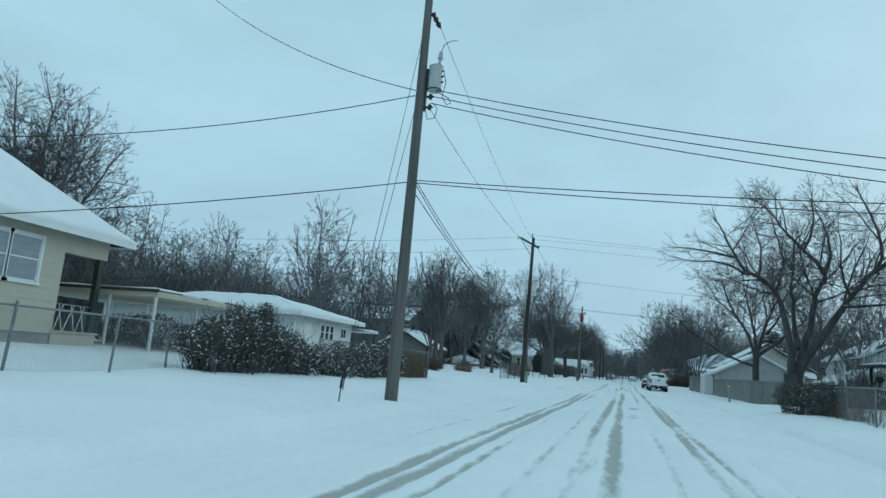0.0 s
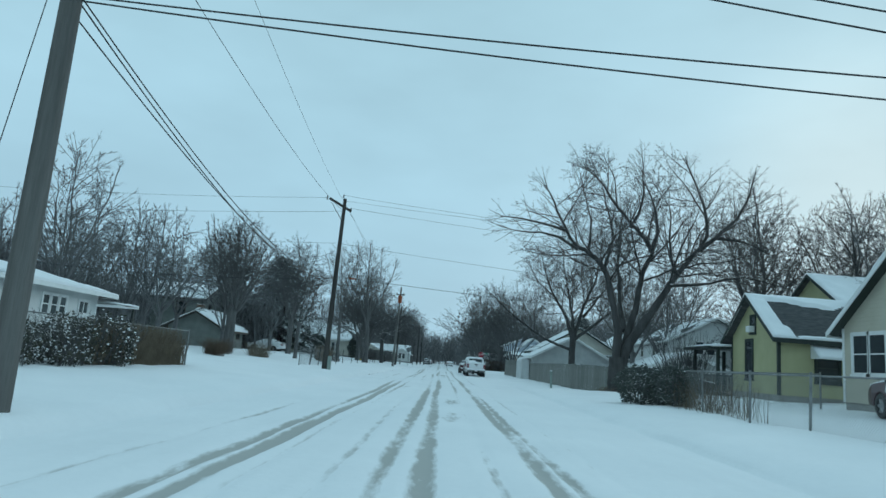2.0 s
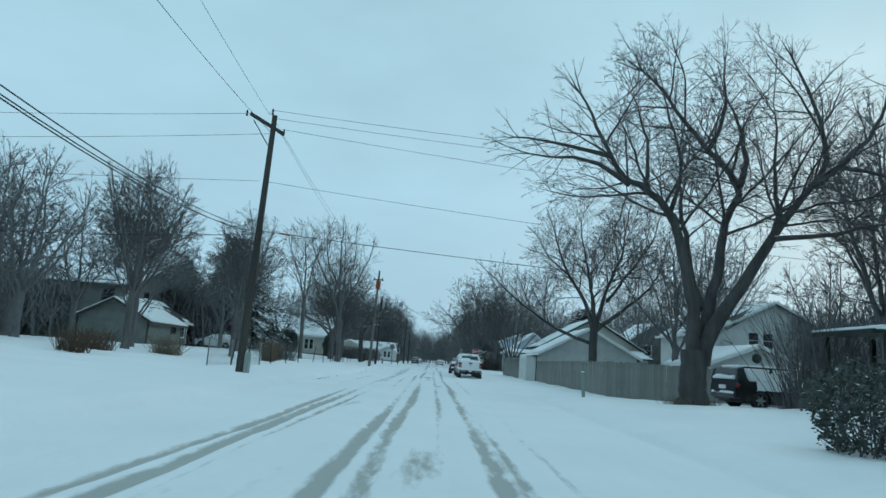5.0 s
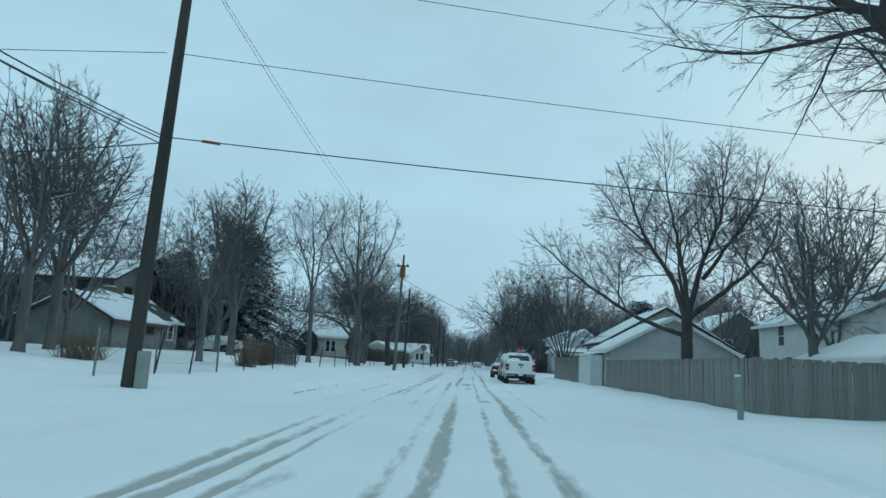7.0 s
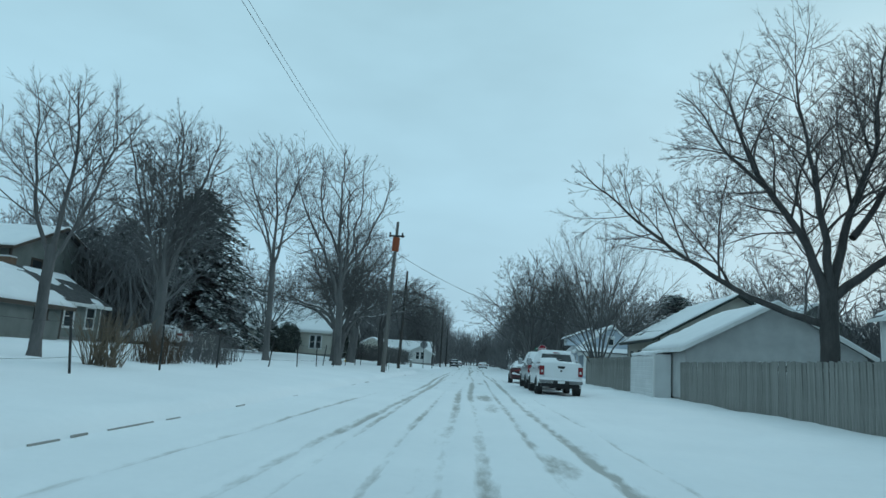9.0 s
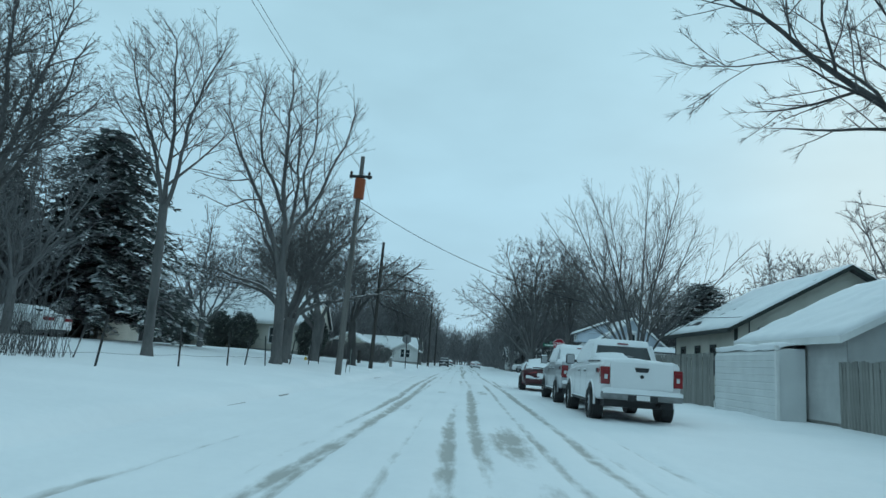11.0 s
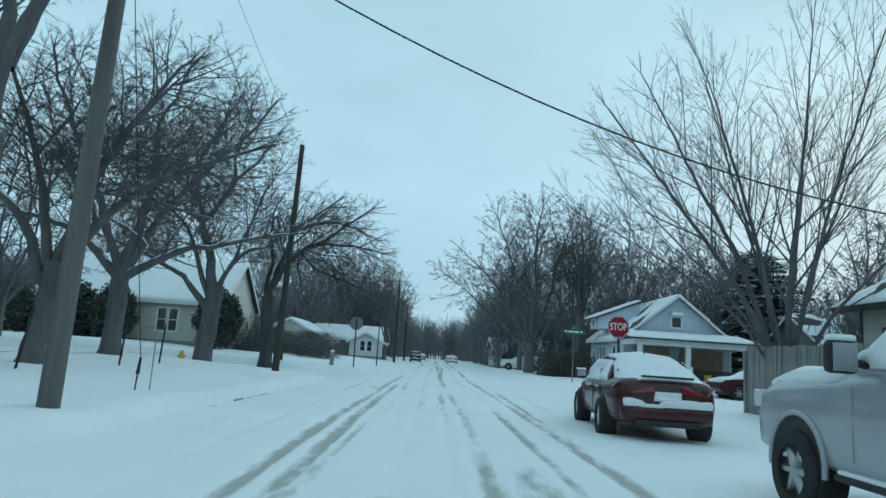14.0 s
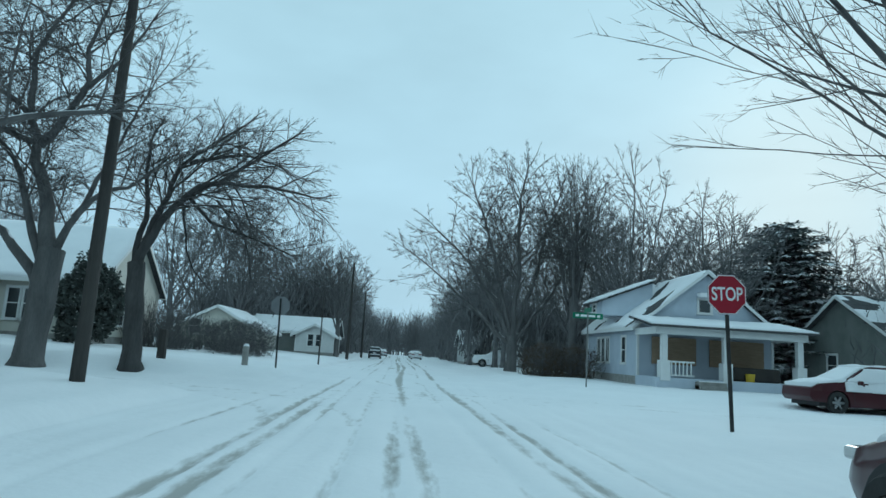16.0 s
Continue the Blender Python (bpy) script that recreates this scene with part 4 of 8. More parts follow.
    part("roof_snow", snow_patch((-0.3, 0, 2.58), (4.2, 0, 2.8), (4.2, 3.4, 2.8), (-0.3, 3.4, 2.58), 0.12, 10, 8), M["snow"], pr, smooth=True)
    part("floor", B(0, 4.2, 0, 3.3, -0.3, 0.32), M["trim_dark"], po)
    for q in ((0.05, 0.1), (0.05, 3.1), (1.6, 0.1), (1.6, 3.1)):
        part("post", B(q[0], q[0] + 0.14, q[1], q[1] + 0.14, 0.3, 2.45), M["trim_dark"], po)
    rl = bmesh.new()
    box(rl, 0.05, 1.7, 0.1, 0.16, 1.1, 1.17)
    box(rl, 0.05, 0.12, 0.1, 3.2, 1.1, 1.17)
    for k in range(12):
        box(rl, 0.08 + k * 0.14, 0.11 + k * 0.14, 0.11, 0.14, 0.3, 1.1)
        box(rl, 0.06, 0.09, 0.3 + k * 0.24, 0.33 + k * 0.24, 0.3, 1.1)
    part("railing", rl, M["trim_dark"], po)
    h, fr = house("house", 14.7, -5.3, 0, 9.0, 9.2, 2.9, 3.3, "x", M["tan"], M["trim_white"], "tan lap-sided house with dark roof edge and white window frames", z=0.64, base=0.3,
                  seed=25, bare=0.05, over=0.4, roof=M["trim_dark"], windows=[(3, 0.6, 1.3, 0.85, 1.35, "h"), (3, 1.5, 1.3, 0.85, 1.35, "h"), (3, 6.0, 1.3, 0.9, 1.35, "h"), (2, 3.0, 1.2, 0.9, 1.3, "h")])
    # white two-storey house behind the big tree
    house("house", 22.0, 44.0, 0, 9.0, 12.0, 4.6, 2.3, "y", M["white"], M["trim_white"], "white two-storey house with a grey snowy roof", z=0.4, seed=27, bare=-0.05,
          windows=[(0, 2.5, 3.4, 0.8, 1.2, "h"), (0, 3.6, 3.4, 0.8, 1.2, "h"), (3, 3.0, 3.0, 0.9, 1.4, "h"), (3, 7.0, 3.0, 0.9, 1.4, "h"), (3, 4.0, 0.9, 0.9, 1.4, "h")])
    h, fr = house("house", 17.0, 33.0, 0, 5.6, 6.0, 2.0, 1.1, "y", M["white"], M["trim_white"], "small white outbuilding with a low snowy gable", z=0.2, seed=28, base=0.1,
                  windows=[(3, 2.5, 1.0, 0.8, 0.7, "v")])
    vent = R((2.8, -0.05, 2.45), (2.8, 0.0, 2.45), 0.28, n=16)
    part("gable_vent", vent, M["trim_dark"], h)
    # painted garage, ribbed metal shed and the long white house
    house("garage", 9.9, 50.6, 0, 8.2, 6.2, 2.45, 2.2, "y", M["greyblock"], M["trim_white"], "pale grey painted garage with a snowy gable roof", z=0.08, seed=30, base=0.1, over=0.35, lap=0.2,
          corner=False, windows=[(0, 3.4, 1.55, 1.5, 0.35, "v")])
    s = thing("shed", pose(8.95, 52.6, 0.06), "white ribbed metal shed with a rounded snowy top", "shed")
    rows = []
    for k in range(9):
        z0 = 0.22 * k
        rows += [(0.0, z0), (0.0, z0 + 0.16), (0.022, z0 + 0.19)]
    prof = [(0.0, -0.2)] + rows + [(0.05, 2.02), (0.2, 2.16), (0.5, 2.22), (0.85, 2.24), (0.85, -0.2)]
    part("body", prism(prof, "y", 0.0, 4.8), M["corrugated"], s)
    part("end_post", B(-0.04, 0.06, -0.07, 0.03, -0.2, 2.18), M["trim_white"], s)
    part("top_snow", snow_patch((0.03, 0.0, 2.12), (0.85, 0.0, 2.22), (0.85, 4.8, 2.22), (0.03, 4.8, 2.12), 0.16, 6, 16, edge=0.7), M["snow"], s, smooth=True)
    h, fr = house("house", 12.2, 63.6, 0, 10.2, 8.6, 3.55, 2.95, "y", M["cream"], M["trim_dark"], "cream lap-sided house with dark green trim and patchy roof snow",
                  z=0.1, base=0.25, seed=31, bare=-0.42, flip_bare=True, over=0.55,
                  windows=[(3, 1.1, 1.3, 0.6, 1.35, "h"), (3, 3.4, 1.3, 0.6, 1.35, "h"), (3, 5.6, 1.3, 0.6, 1.35, "h"), (0, 2.2, 1.3, 0.6, 1.2, "h"), (0, 5.2, 1.3, 1.0, 1.2, "v")])
    lt = bmesh.new()
    q = [(1.0, -3.6, 2.55), (10.4, -3.6, 2.55), (10.4, 0.0, 3.35), (1.0, 0.0, 3.35)]
    v1, v2 = [lt.verts.new(p) for p in q], [lt.verts.new((a, b, c + 0.13)) for a, b, c in q]
    lt.faces.new(v1), lt.faces.new(v2)
    for i in range(4):
        lt.faces.new((v1[i], v1[(i + 1) % 4], v2[(i + 1) % 4], v2[i]))
    bmesh.ops.recalc_face_normals(lt, faces=lt.faces)
    lr = part("lean_to_roof", lt, M["trim_dark"], h)
    part("lean_to_snow", snow_patch(*[(a, b, c + 0.13) for a, b, c in q], 0.15, 20, 10, -0.25, 3), M["snow"], lr, smooth=True)
    part("lean_to_wall", B(1.6, 10.0, -3.2, -0.05, -0.2, 2.6), M["cream"], h)
    part("mast", R((0.6, -0.06, 2.3), (0.6, -0.06, 4.1), 0.025), M["iron_dark"], h)
    # blue house with its porch
    h, fr = house("house", 12.6, 99.2, 0, 7.6, 9.4, 3.25, 3.0, "y", M["blue"], M["trim_white"], "pale blue bungalow with white trim, front porch and dormer",
                  z=0.2, base=0.45, seed=33, bare=-0.28, over=0.4, windows=[(3, 6.9, 1.1, 0.7, 1.5, "h"), (3, 2.2, 1.1, 0.62, 1.5, "v"), (3, 3.1, 1.1, 0.62, 1.5, "v"), (3, 4.0, 1.1, 0.62, 1.5, "v"), (0, 3.4, 4.05, 0.7, 0.75, "")])
    wp = snow_patch((3.3, -0.35, 4.95), (4.2, -0.35, 4.95), (4.2, 0.0, 5.1), (3.3, 0.0, 5.1), 0.12, 5, 4)
    part("window_hood_snow", wp, M["snow"], h, smooth=True)
    fl = part("porch_floor", B(-0.1, 7.7, -2.9, 0.0, -0.3, 0.5), M["blue"], h)
    pb = part("porch_beam", B(-0.15, 7.75, -3.0, -2.75, 2.65, 3.0), M["trim_white"], h)
    part("porch_side_beam", B(-0.15, 0.1, -2.75, 0.0, 2.65, 3.0), M["trim_white"], h)
    part("porch_side_beam", B(7.5, 7.75, -2.75, 0.0, 2.65, 3.0), M["trim_white"], h)
    q = [(-0.5, -3.35, 2.98), (8.1, -3.35, 2.98), (8.1, 0.0, 3.55), (-0.5, 0.0, 3.55)]
    pr = bmesh.new()
    v1, v2 = [pr.verts.new(p) for p in q], [pr.verts.new((a, b, c + 0.12)) for a, b, c in q]
    pr.faces.new(v1), pr.faces.new(v2)
    for i in range(4):
        pr.faces.new((v1[i], v1[(i + 1) % 4], v2[(i + 1) % 4], v2[i]))
    bmesh.ops.recalc_face_normals(pr, faces=pr.faces)
    rp = part("porch_roof", pr, M["shingle"], h)
    part("porch_roof_snow", snow_patch(*[(a, b, c + 0.12) for a, b, c in q], 0.13, 22, 8, seed=5), M["snow"], rp, smooth=True)
    for cx in (0.15, 3.35, 7.2):
        cb = bmesh.new()
        box(cb, cx - 0.05, cx + 0.45, -3.0, -2.5, 0.35, 1.35, bevel=0.02)
        box(cb, cx + 0.05, cx + 0.35, -2.9, -2.6, 1.35, 2.65, bevel=0.02)
        part("porch_column", cb, M["trim_white"], h)
    for a, b in ((0.75, 3.2), (3.95, 7.0)):
        part("porch_blind", B(a, b, -0.16, -0.1, 1.15, 2.6), M["curtain"], h, "brown slatted porch blind")
    rl = bmesh.new()
    box(rl, 0.65, 1.9, -2.85, -2.78, 1.25, 1.34)
    box(rl, 0.65, 1.9, -2.85, -2.78, 0.6, 0.67)
    for k in range(6):
        box(rl, 0.7 + k * 0.2, 0.76 + k * 0.2, -2.84, -2.79, 0.6, 1.3)
    part("porch_railing", rl, M["trim_white"], h)
    st = bmesh.new()
    for k in range(3):
        box(st, 1.9, 3.3, -3.35 - 0.3 * k, -2.9, -0.3, 0.38 - 0.17 * k)
    part("steps", st, M["concrete"], h)
    part("steps_snow", B(1.95, 3.25, -3.3, -2.95, 0.38, 0.44, bevel=0.02), M["snow"], h)
    part("sofa", B(4.3, 6.8, -2.1, -1.3, 0.5, 1.2, bevel=0.1), M["dark_siding"], h, "dark clutter on the porch")
    part("bucket", R((5.0, -2.4, 0.5), (5.0, -2.4, 0.9), 0.2, 0.24, n=14), M["hydrant"], h, "yellow bucket")
    dm = prism([(-0.9, 3.9), (2.2, 3.9), (2.2, 6.0), (-0.9, 4.72)], "y", 3.6, 6.2)
    part("dormer", dm, M["blue"], h)
    window(h, pose(-0.9, 5.6, 0, 0, 0, 270), 0.2, 4.08, 0.7, 0.5, M["trim_white"], "h")
    part("dormer_roof", prism([(-1.25, 4.58), (2.3, 6.04), (2.3, 6.16), (-1.25, 4.70)], "y", 3.3, 6.5), M["shingle"], h)
    part("dormer_snow", snow_patch((-1.25, 3.3, 4.70), (2.25, 3.3, 6.14), (2.25, 6.5, 6.14), (-1.25, 6.5, 4.70), 0.2, 12, 12), M["snow"], h, smooth=True)
    house("house", 26.2, 97.5, 0, 8.0, 9.0, 3.1, 2.6, "x", M["greygreen"], M["trim_white"], "grey house with a half-snowed roof beside a blue one", z=0.25, seed=36, bare=0.0,
          windows=[(0, 2.0, 1.0, 0.9, 1.3, "h"), (3, 3, 1.0, 0.9, 1.3, "h")])
    house("house", 7.0, 138.0, 0, 7.0, 8.0, 2.3, 1.5, "x", M["greyblock"], M["trim_white"], "low grey house with a snowy roof beside a parked van", z=0.15, seed=38,
          windows=[(0, 1.0, 1.2, 1.0, 0.9, "v"), (0, 3.2, 1.2, 1.0, 0.9, "v"), (3, 2, 1.2, 0.9, 0.9, "h")])
    house("house", 24.0, 74.0, 0, 7.0, 8.0, 5.0, 2.4, "y", M["greygreen"], M["trim_white"], "tall grey house half hidden by a tree", z=0.15, seed=39,
          windows=[(0, 2.0, 3.4, 0.9, 1.2, "h"), (3, 3.0, 3.4, 0.9, 1.2, "h")])


build_houses()


# ---- fences ----
def board_fence(x0, y0, x1, y1, hgt, label, seed, zfun, back=-1):
    rng = random.Random(seed)
    L = math.hypot(x1 - x0, y1 - y0)
    ang = math.degrees(math.atan2(y1 - y0, x1 - x0))
    f = thing("fence", pose(x0, y0, 0, 0, 0, ang), label, "fence")
    meshes = []
    for k in range(6):
        bm = B(0.001, 0.143, -0.011, 0.011, 0, hgt + rng.uniform(-0.03, 0.03), bevel=0.004)
        me = bpy.data.meshes.new("board")
        bm.to_mesh(me)
        bm.free()
        me.materials.append(M["fence_wood"])
        meshes.append(me)
    n = int(L / 0.145)
    for k in range(n):
        u = k * 0.145
        gx, gy = x0 + (x1 - x0) * u / L, y0 + (y1 - y0) * u / L
        o = new("board", meshes[rng.randrange(6)])
        o.parent = f
        o.matrix_basis = pose(u, rng.uniform(-0.008, 0.008), zfun(gx, gy) - 0.08, rng.uniform(-0.8, 0.8), rng.uniform(-0.5, 0.5), 0)
    z0 = zfun(x0, y0)
    for zz in (0.35, hgt - 0.35):
        part("rail", B(0, L, back * 0.0345 - 0.0205, back * 0.0345 + 0.0205, z0 + zz, z0 + zz + 0.09), M["fence_wood"], f)
    k = 0.0
    while k < L + 0.1:
        part("post", B(k - 0.045, k + 0.045, back * 0.101 - 0.045, back * 0.101 + 0.045, z0 - 0.3, z0 + hgt - 0.2), M["fence_wood"], f)
        k += 2.4
    return f


flat = lambda x, y: G(x, y)
board_fence(9.45, 27.1, 9.6, 50.5, 1.78, "weathered grey wooden privacy fence beside the street", 1, flat)
board_fence(9.45, 27.1, 22.5, 26.3, 1.78, "weathered grey wooden fence running back from the street", 2, flat, 1)
board_fence(9.2, 58.2, 9.2, 73.2, 2.1, "tall weathered wooden fence beside parked trucks", 3, flat)
board_fence(9.2, 73.2, 22.0, 74.4, 2.1, "tall weathered wooden fence along the side street", 4, flat, 1)


def chain_fence(pts, hgt, label, seed, step=0.075, rail=True):
    """Chain-link: posts, top rail and the wire mesh of each bay."""
    rng = random.Random(seed)
    f = thing("fence", pose(0, 0, 0), label, "fence")
    for (x0, y0), (x1, y1) in zip(pts, pts[1:]):
        p, q = Vector((x0, y0, G(x0, y0))), Vector((x1, y1, G(x1, y1)))
        lean = Vector((rng.uniform(-0.05, 0.05), rng.uniform(-0.05, 0.05), hgt + 0.08))
        part("post", R(p - Vector((0, 0, 0.2)), p + lean, 0.03), M["iron"], f)
        if rail:
            part("rail", R(p + Vector((0, 0, hgt)), q + Vector((0, 0, hgt)), 0.021), M["iron"], f)
        L = (q - p).length
        d = (q - p) / L
        tb = Tubes()
        n = int((L + hgt) / step)
        for k in range(n):
            for sgn in (1, -1):
                a = k * step - (hgt if sgn > 0 else 0)
                u0, u1 = a, a + sgn * hgt
                if sgn < 0:
                    u0, u1 = k * step, k * step - hgt
                z0, z1 = 0.0, hgt
                if u0 > L or max(u0, u1) < 0:
                    if u0 > L and u1 > L:
                        continue
                lo, hi = 0.0, 1.0
                du = u1 - u0
                t0, t1 = sorted(((0 - u0) / du, (L - u0) / du))
                lo, hi = max(0.0, t0), min(1.0, t1)
                if hi - lo < 0.02:
                    continue
                A = p + d * (u0 + du * lo) + Vector((0, 0, 0.02 + hgt * lo))
                Bq = p + d * (u0 + du * hi) + Vector((0, 0, 0.02 + hgt * hi))
                tb.tube([A, Bq], [0.0022, 0.0022], 3)
        pyd("wire_mesh", tb.v, tb.f, M["iron"], f)
    x1, y1 = pts[-1]
    part("post", R((x1, y1, G(x1, y1) - 0.2), (x1, y1, G(x1, y1) + hgt + 0.08), 0.035), M["iron"], f)


chain_fence([(-9.6, -21.5), (-10.3, -18.4), (-10.6, -15.5), (-11.4, -12.6), (-12.0, -8.0)], 1.2, "galvanised chain-link fence before a tan house", 5)
chain_fence([(-11.6, -3.2), (-10.6, 0.0), (-9.4, 5.0)], 1.25, "chain-link fence overgrown with dry vines", 6)
chain_fence([(8.5, -8.0), (8.4, -5.3), (7.95, -3.4), (8.2, 0.2), (8.6, 3.5), (9.4, 8.0)], 1.2, "low chain-link fence before a yellow cottage", 7)
chain_fence([(8.6, 3.6), (14.0, 4.2)], 1.2, "chain-link side fence beside a yellow cottage", 8, rail=True)


# ---- poles and wires ----
def pole(x, y, hgt, r, material, label, lean=(0, 0)):
    t = thing("utility_pole", pose(x, y, G(x, y), 0, 0, 0), label, "utility pole", "utility poles")
    bm = bmesh.new()
    rings = []
    for k in range(9):
        f = k / 8
        rr = r * (1 - 0.38 * f)
        z = -0.4 + (hgt + 0.4) * f
        rings.append([bm.verts.new((lean[0] * f * hgt + rr * math.cos(a * 0.5236), lean[1] * f * hgt + rr * math.sin(a * 0.5236), z)) for a in range(12)])
    for a, b in zip(rings, rings[1:]):
        for k in range(12):
            bm.faces.new((a[k], a[(k + 1) % 12], b[(k + 1) % 12], b[k]))
    bm.faces.new(rings[-1])
    part("pole_shaft", bm, material, t, smooth=True)
    return t


def insulator(parent, p, q, n=3, r=0.055):
    p, q = Vector(p), Vector(q)
    bm = bmesh.new()
    for k in range(n):
        a, b = p.lerp(q, k / n), p.lerp(q, (k + 0.75) / n)
        rod(bm, a, b, r, r * 0.6, 10)
    rod(bm, p, q, r * 0.3, n=6)
    part("insulator", bm, M["ceramic"], parent)


A = Vector((-5.42, -11.6, G(-5.4, -11.6)))
pa = pole(A.x, A.y, 10.95, 0.172, M["pole"], "weathered wooden utility pole with a grey transformer", (0.006, -0.004))
tr = bmesh.new()
bmesh.ops.create_cone(tr, cap_ends=True, segments=20, radius1=0.185, radius2=0.19, depth=0.7, matrix=Matrix.Translation((0.43, 0.02, 8.62)))
can = part("transformer", tr, M["can"], pa, "grey steel transformer can", smooth=False)
part("lid", R((0.43, 0.02, 8.965), (0.43, 0.02, 9.02), 0.205, 0.12, 20), M["can"], can)
part("rim_band", R((0.43, 0.02, 8.28), (0.43, 0.02, 8.31), 0.195, n=20), M["iron_dark"], can)
bu = bmesh.new()
rod(bu, (0.50, 0.02, 9.0), (0.52, 0.02, 9.24), 0.045, 0.04, 10)
rod(bu, (0.52, 0.02, 9.2), (0.53, 0.02, 9.40), 0.075, 0.05, 10)
part("bushing", bu, M["can"], can)
part("bracket", B(0.13, 0.26, -0.05, 0.09, 8.35, 8.9), M["iron_dark"], can)
for z in (8.50, 8.66, 8.82):
    part("terminal", R((0.60, -0.02, z), (0.68, -0.04, z), 0.028, 0.02, 8), M["ceramic"], can)
lp = Tubes()
lp.tube([Vector(q) for q in ((0.53, 0.02, 9.40), (0.60, 0.02, 9.62), (0.78, 0.04, 9.72), (0.95, 0.06, 9.74))], [0.011] * 4, 5)
pyd("lead", lp.v, lp.f, M["cable"], can)
for pts in (((0.66, 0, 8.8), (0.74, 0, 8.5), (0.66, 0, 8.1), (0.80, 0, 7.86), (0.92, 0, 7.9), (0.84, 0, 8.05), (0.42, 0, 8.3)), ((0.2, 0, 7.8), (0.3, 0, 7.45), (0.5, 0, 7.5), (0.56, 0, 7.75), (0.42, 0, 7.92))):
    lp = Tubes()
    lp.tube([Vector(q) for q in pts], [0.011] * len(pts), 5)
    pyd("drip_loop", lp.v, lp.f, M["cable"], pa)
insulator(pa, (0.2, 0.0, 10.55), (0.42, 0.1, 10.15), 3, 0.08)
rk = bmesh.new()
box(rk, 0.16, 0.22, -0.04, 0.04, 7.7, 8.55)
for z in (7.8, 8.1, 8.4):
    rod(rk, (0.2, 0.0, z), (0.42, 0.0, z), 0.035)
    rod(rk, (0.34, 0.0, z - 0.07), (0.34, 0.0, z + 0.07), 0.05)
part("secondary_rack", rk, M["iron_dark"], pa)
Bp = Vector((-6.72, 19.9, G(-6.7, 19.9)))
pb_ = pole(Bp.x, Bp.y, 10.5, 0.17, M["pole_dark"], "dark wooden utility pole with a short crossarm and base box", (0.019, 0.01))
part("crossarm", B(-0.95, 0.62, -0.06, 0.06, 0, 0.13, turn=pose(0.08, 0.02, 9.95, 0, 0, 20) @ pose(0, 0, 0, 0, 24, 0)), M["pole_dark"], pb_)
part("crossarm_brace", R((0.05, 0.1, 9.2), (-0.6, -0.1, 10.2), 0.02), M["iron_dark"], pb_)
for q in ((-0.85, -0.25, 10.3), (0.6, 0.28, 9.75), (0.1, 0.1, 10.55)):
    insulator(pb_, q, (q[0], q[1], q[2] + 0.26), 2, 0.05)
part("base_box", B(0.17, 0.36, -0.14, 0.14, -0.1, 0.78, bevel=0.02), M["utility_green"], pb_, "grey metal box at the pole's foot")
C = Vector((-5.62, 61.3, G(-5.6, 61.3)))
pc = pole(C.x, C.y, 9.65, 0.145, M["pole"], "wooden utility pole with an orange guard", (0.03, -0.03))
part("orange_guard", R((0.235, -0.235, 7.72), (0.272, -0.272, 8.62), 0.235, n=18), M["orange"], pc, "bright orange plastic guard")
ib = bmesh.new()
box(ib, -0.22, 0.78, -0.42, -0.28, 8.66, 8.76)
part("crossarm", ib, M["iron_dark"], pc)
for q in (-0.15, 0.65):
    insulator(pc, (q, -0.35, 8.62), (q, -0.35, 8.95), 3, 0.075)
D = Vector((-6.35, 76.9, G(-6.35, 76.9)))
pd_ = pole(D.x, D.y, 8.45, 0.14, M["pole_dark"], "slim dark wooden utility pole at a street corner", (0.03, -0.05))
E_ = Vector((-4.9, 126.0, 0.0))
pole(-5.0, 126.0, 9.0, 0.15, M["pole_dark"], "dark wooden utility pole far along the street")
pole(-5.0, 150.0, 8.5, 0.15, M["pole_dark"], "dark wooden utility pole far along the street")
pole(-5.0, 104.0, 4.6, 0.05, M["pole_dark"], "thin dark sign pole")


def wire(p, q, sag, r=0.011, name="wire", label="black overhead utility wire", grp="overhead wires"):
    """A cable hung between two points."""
    p, q = Vector(p), Vector(q)
    cu = bpy.data.curves.new(name, "CURVE")
    cu.dimensions, cu.bevel_depth, cu.bevel_resolution = "3D", r, 1
    s = cu.splines.new("POLY")
    n = 24
    s.points.add(n)
    for k in range(n + 1):
        f = k / n
        c = p.lerp(q, f)
        s.points[k].co = (c.x, c.y, c.z - sag * 4 * f * (1 - f), 1)
    cu.materials.append(M["cable"])
    return tagged(new(name, cu), label, "wire", grp)


def up(P, z, dx=0.0, dy=0.0):
    return (P.x + dx, P.y + dy, P.z + z)


# lines that cross the street at the first pole
for k, (z, e) in enumerate(((8.32, 4.6), (8.12, 4.32), (7.92, 4.05))):
    wire(up(A, z, 0.35), (17.6, -14.3 + 0.15 * k, e), 0.6, 0.012)
wire(up(A, 5.75, 0.15), (17.8, -12.7, 5.15), 0.22, 0.0125)
wire(up(A, 5.68, 0.15), (17.8, -12.0, 5.05), 0.28, 0.0125)
wire(up(A, 8.15, -0.1), (-30.0, -16.2, 7.4), 1.35, 0.0125)
wire(up(A, 8.3, -0.1), (-18.0, -5.5, 16.4), 0.6, 0.0125)
wire(up(A, 5.7, -0.1), (-30.0, -18.5, 3.0), 0.55, 0.014)
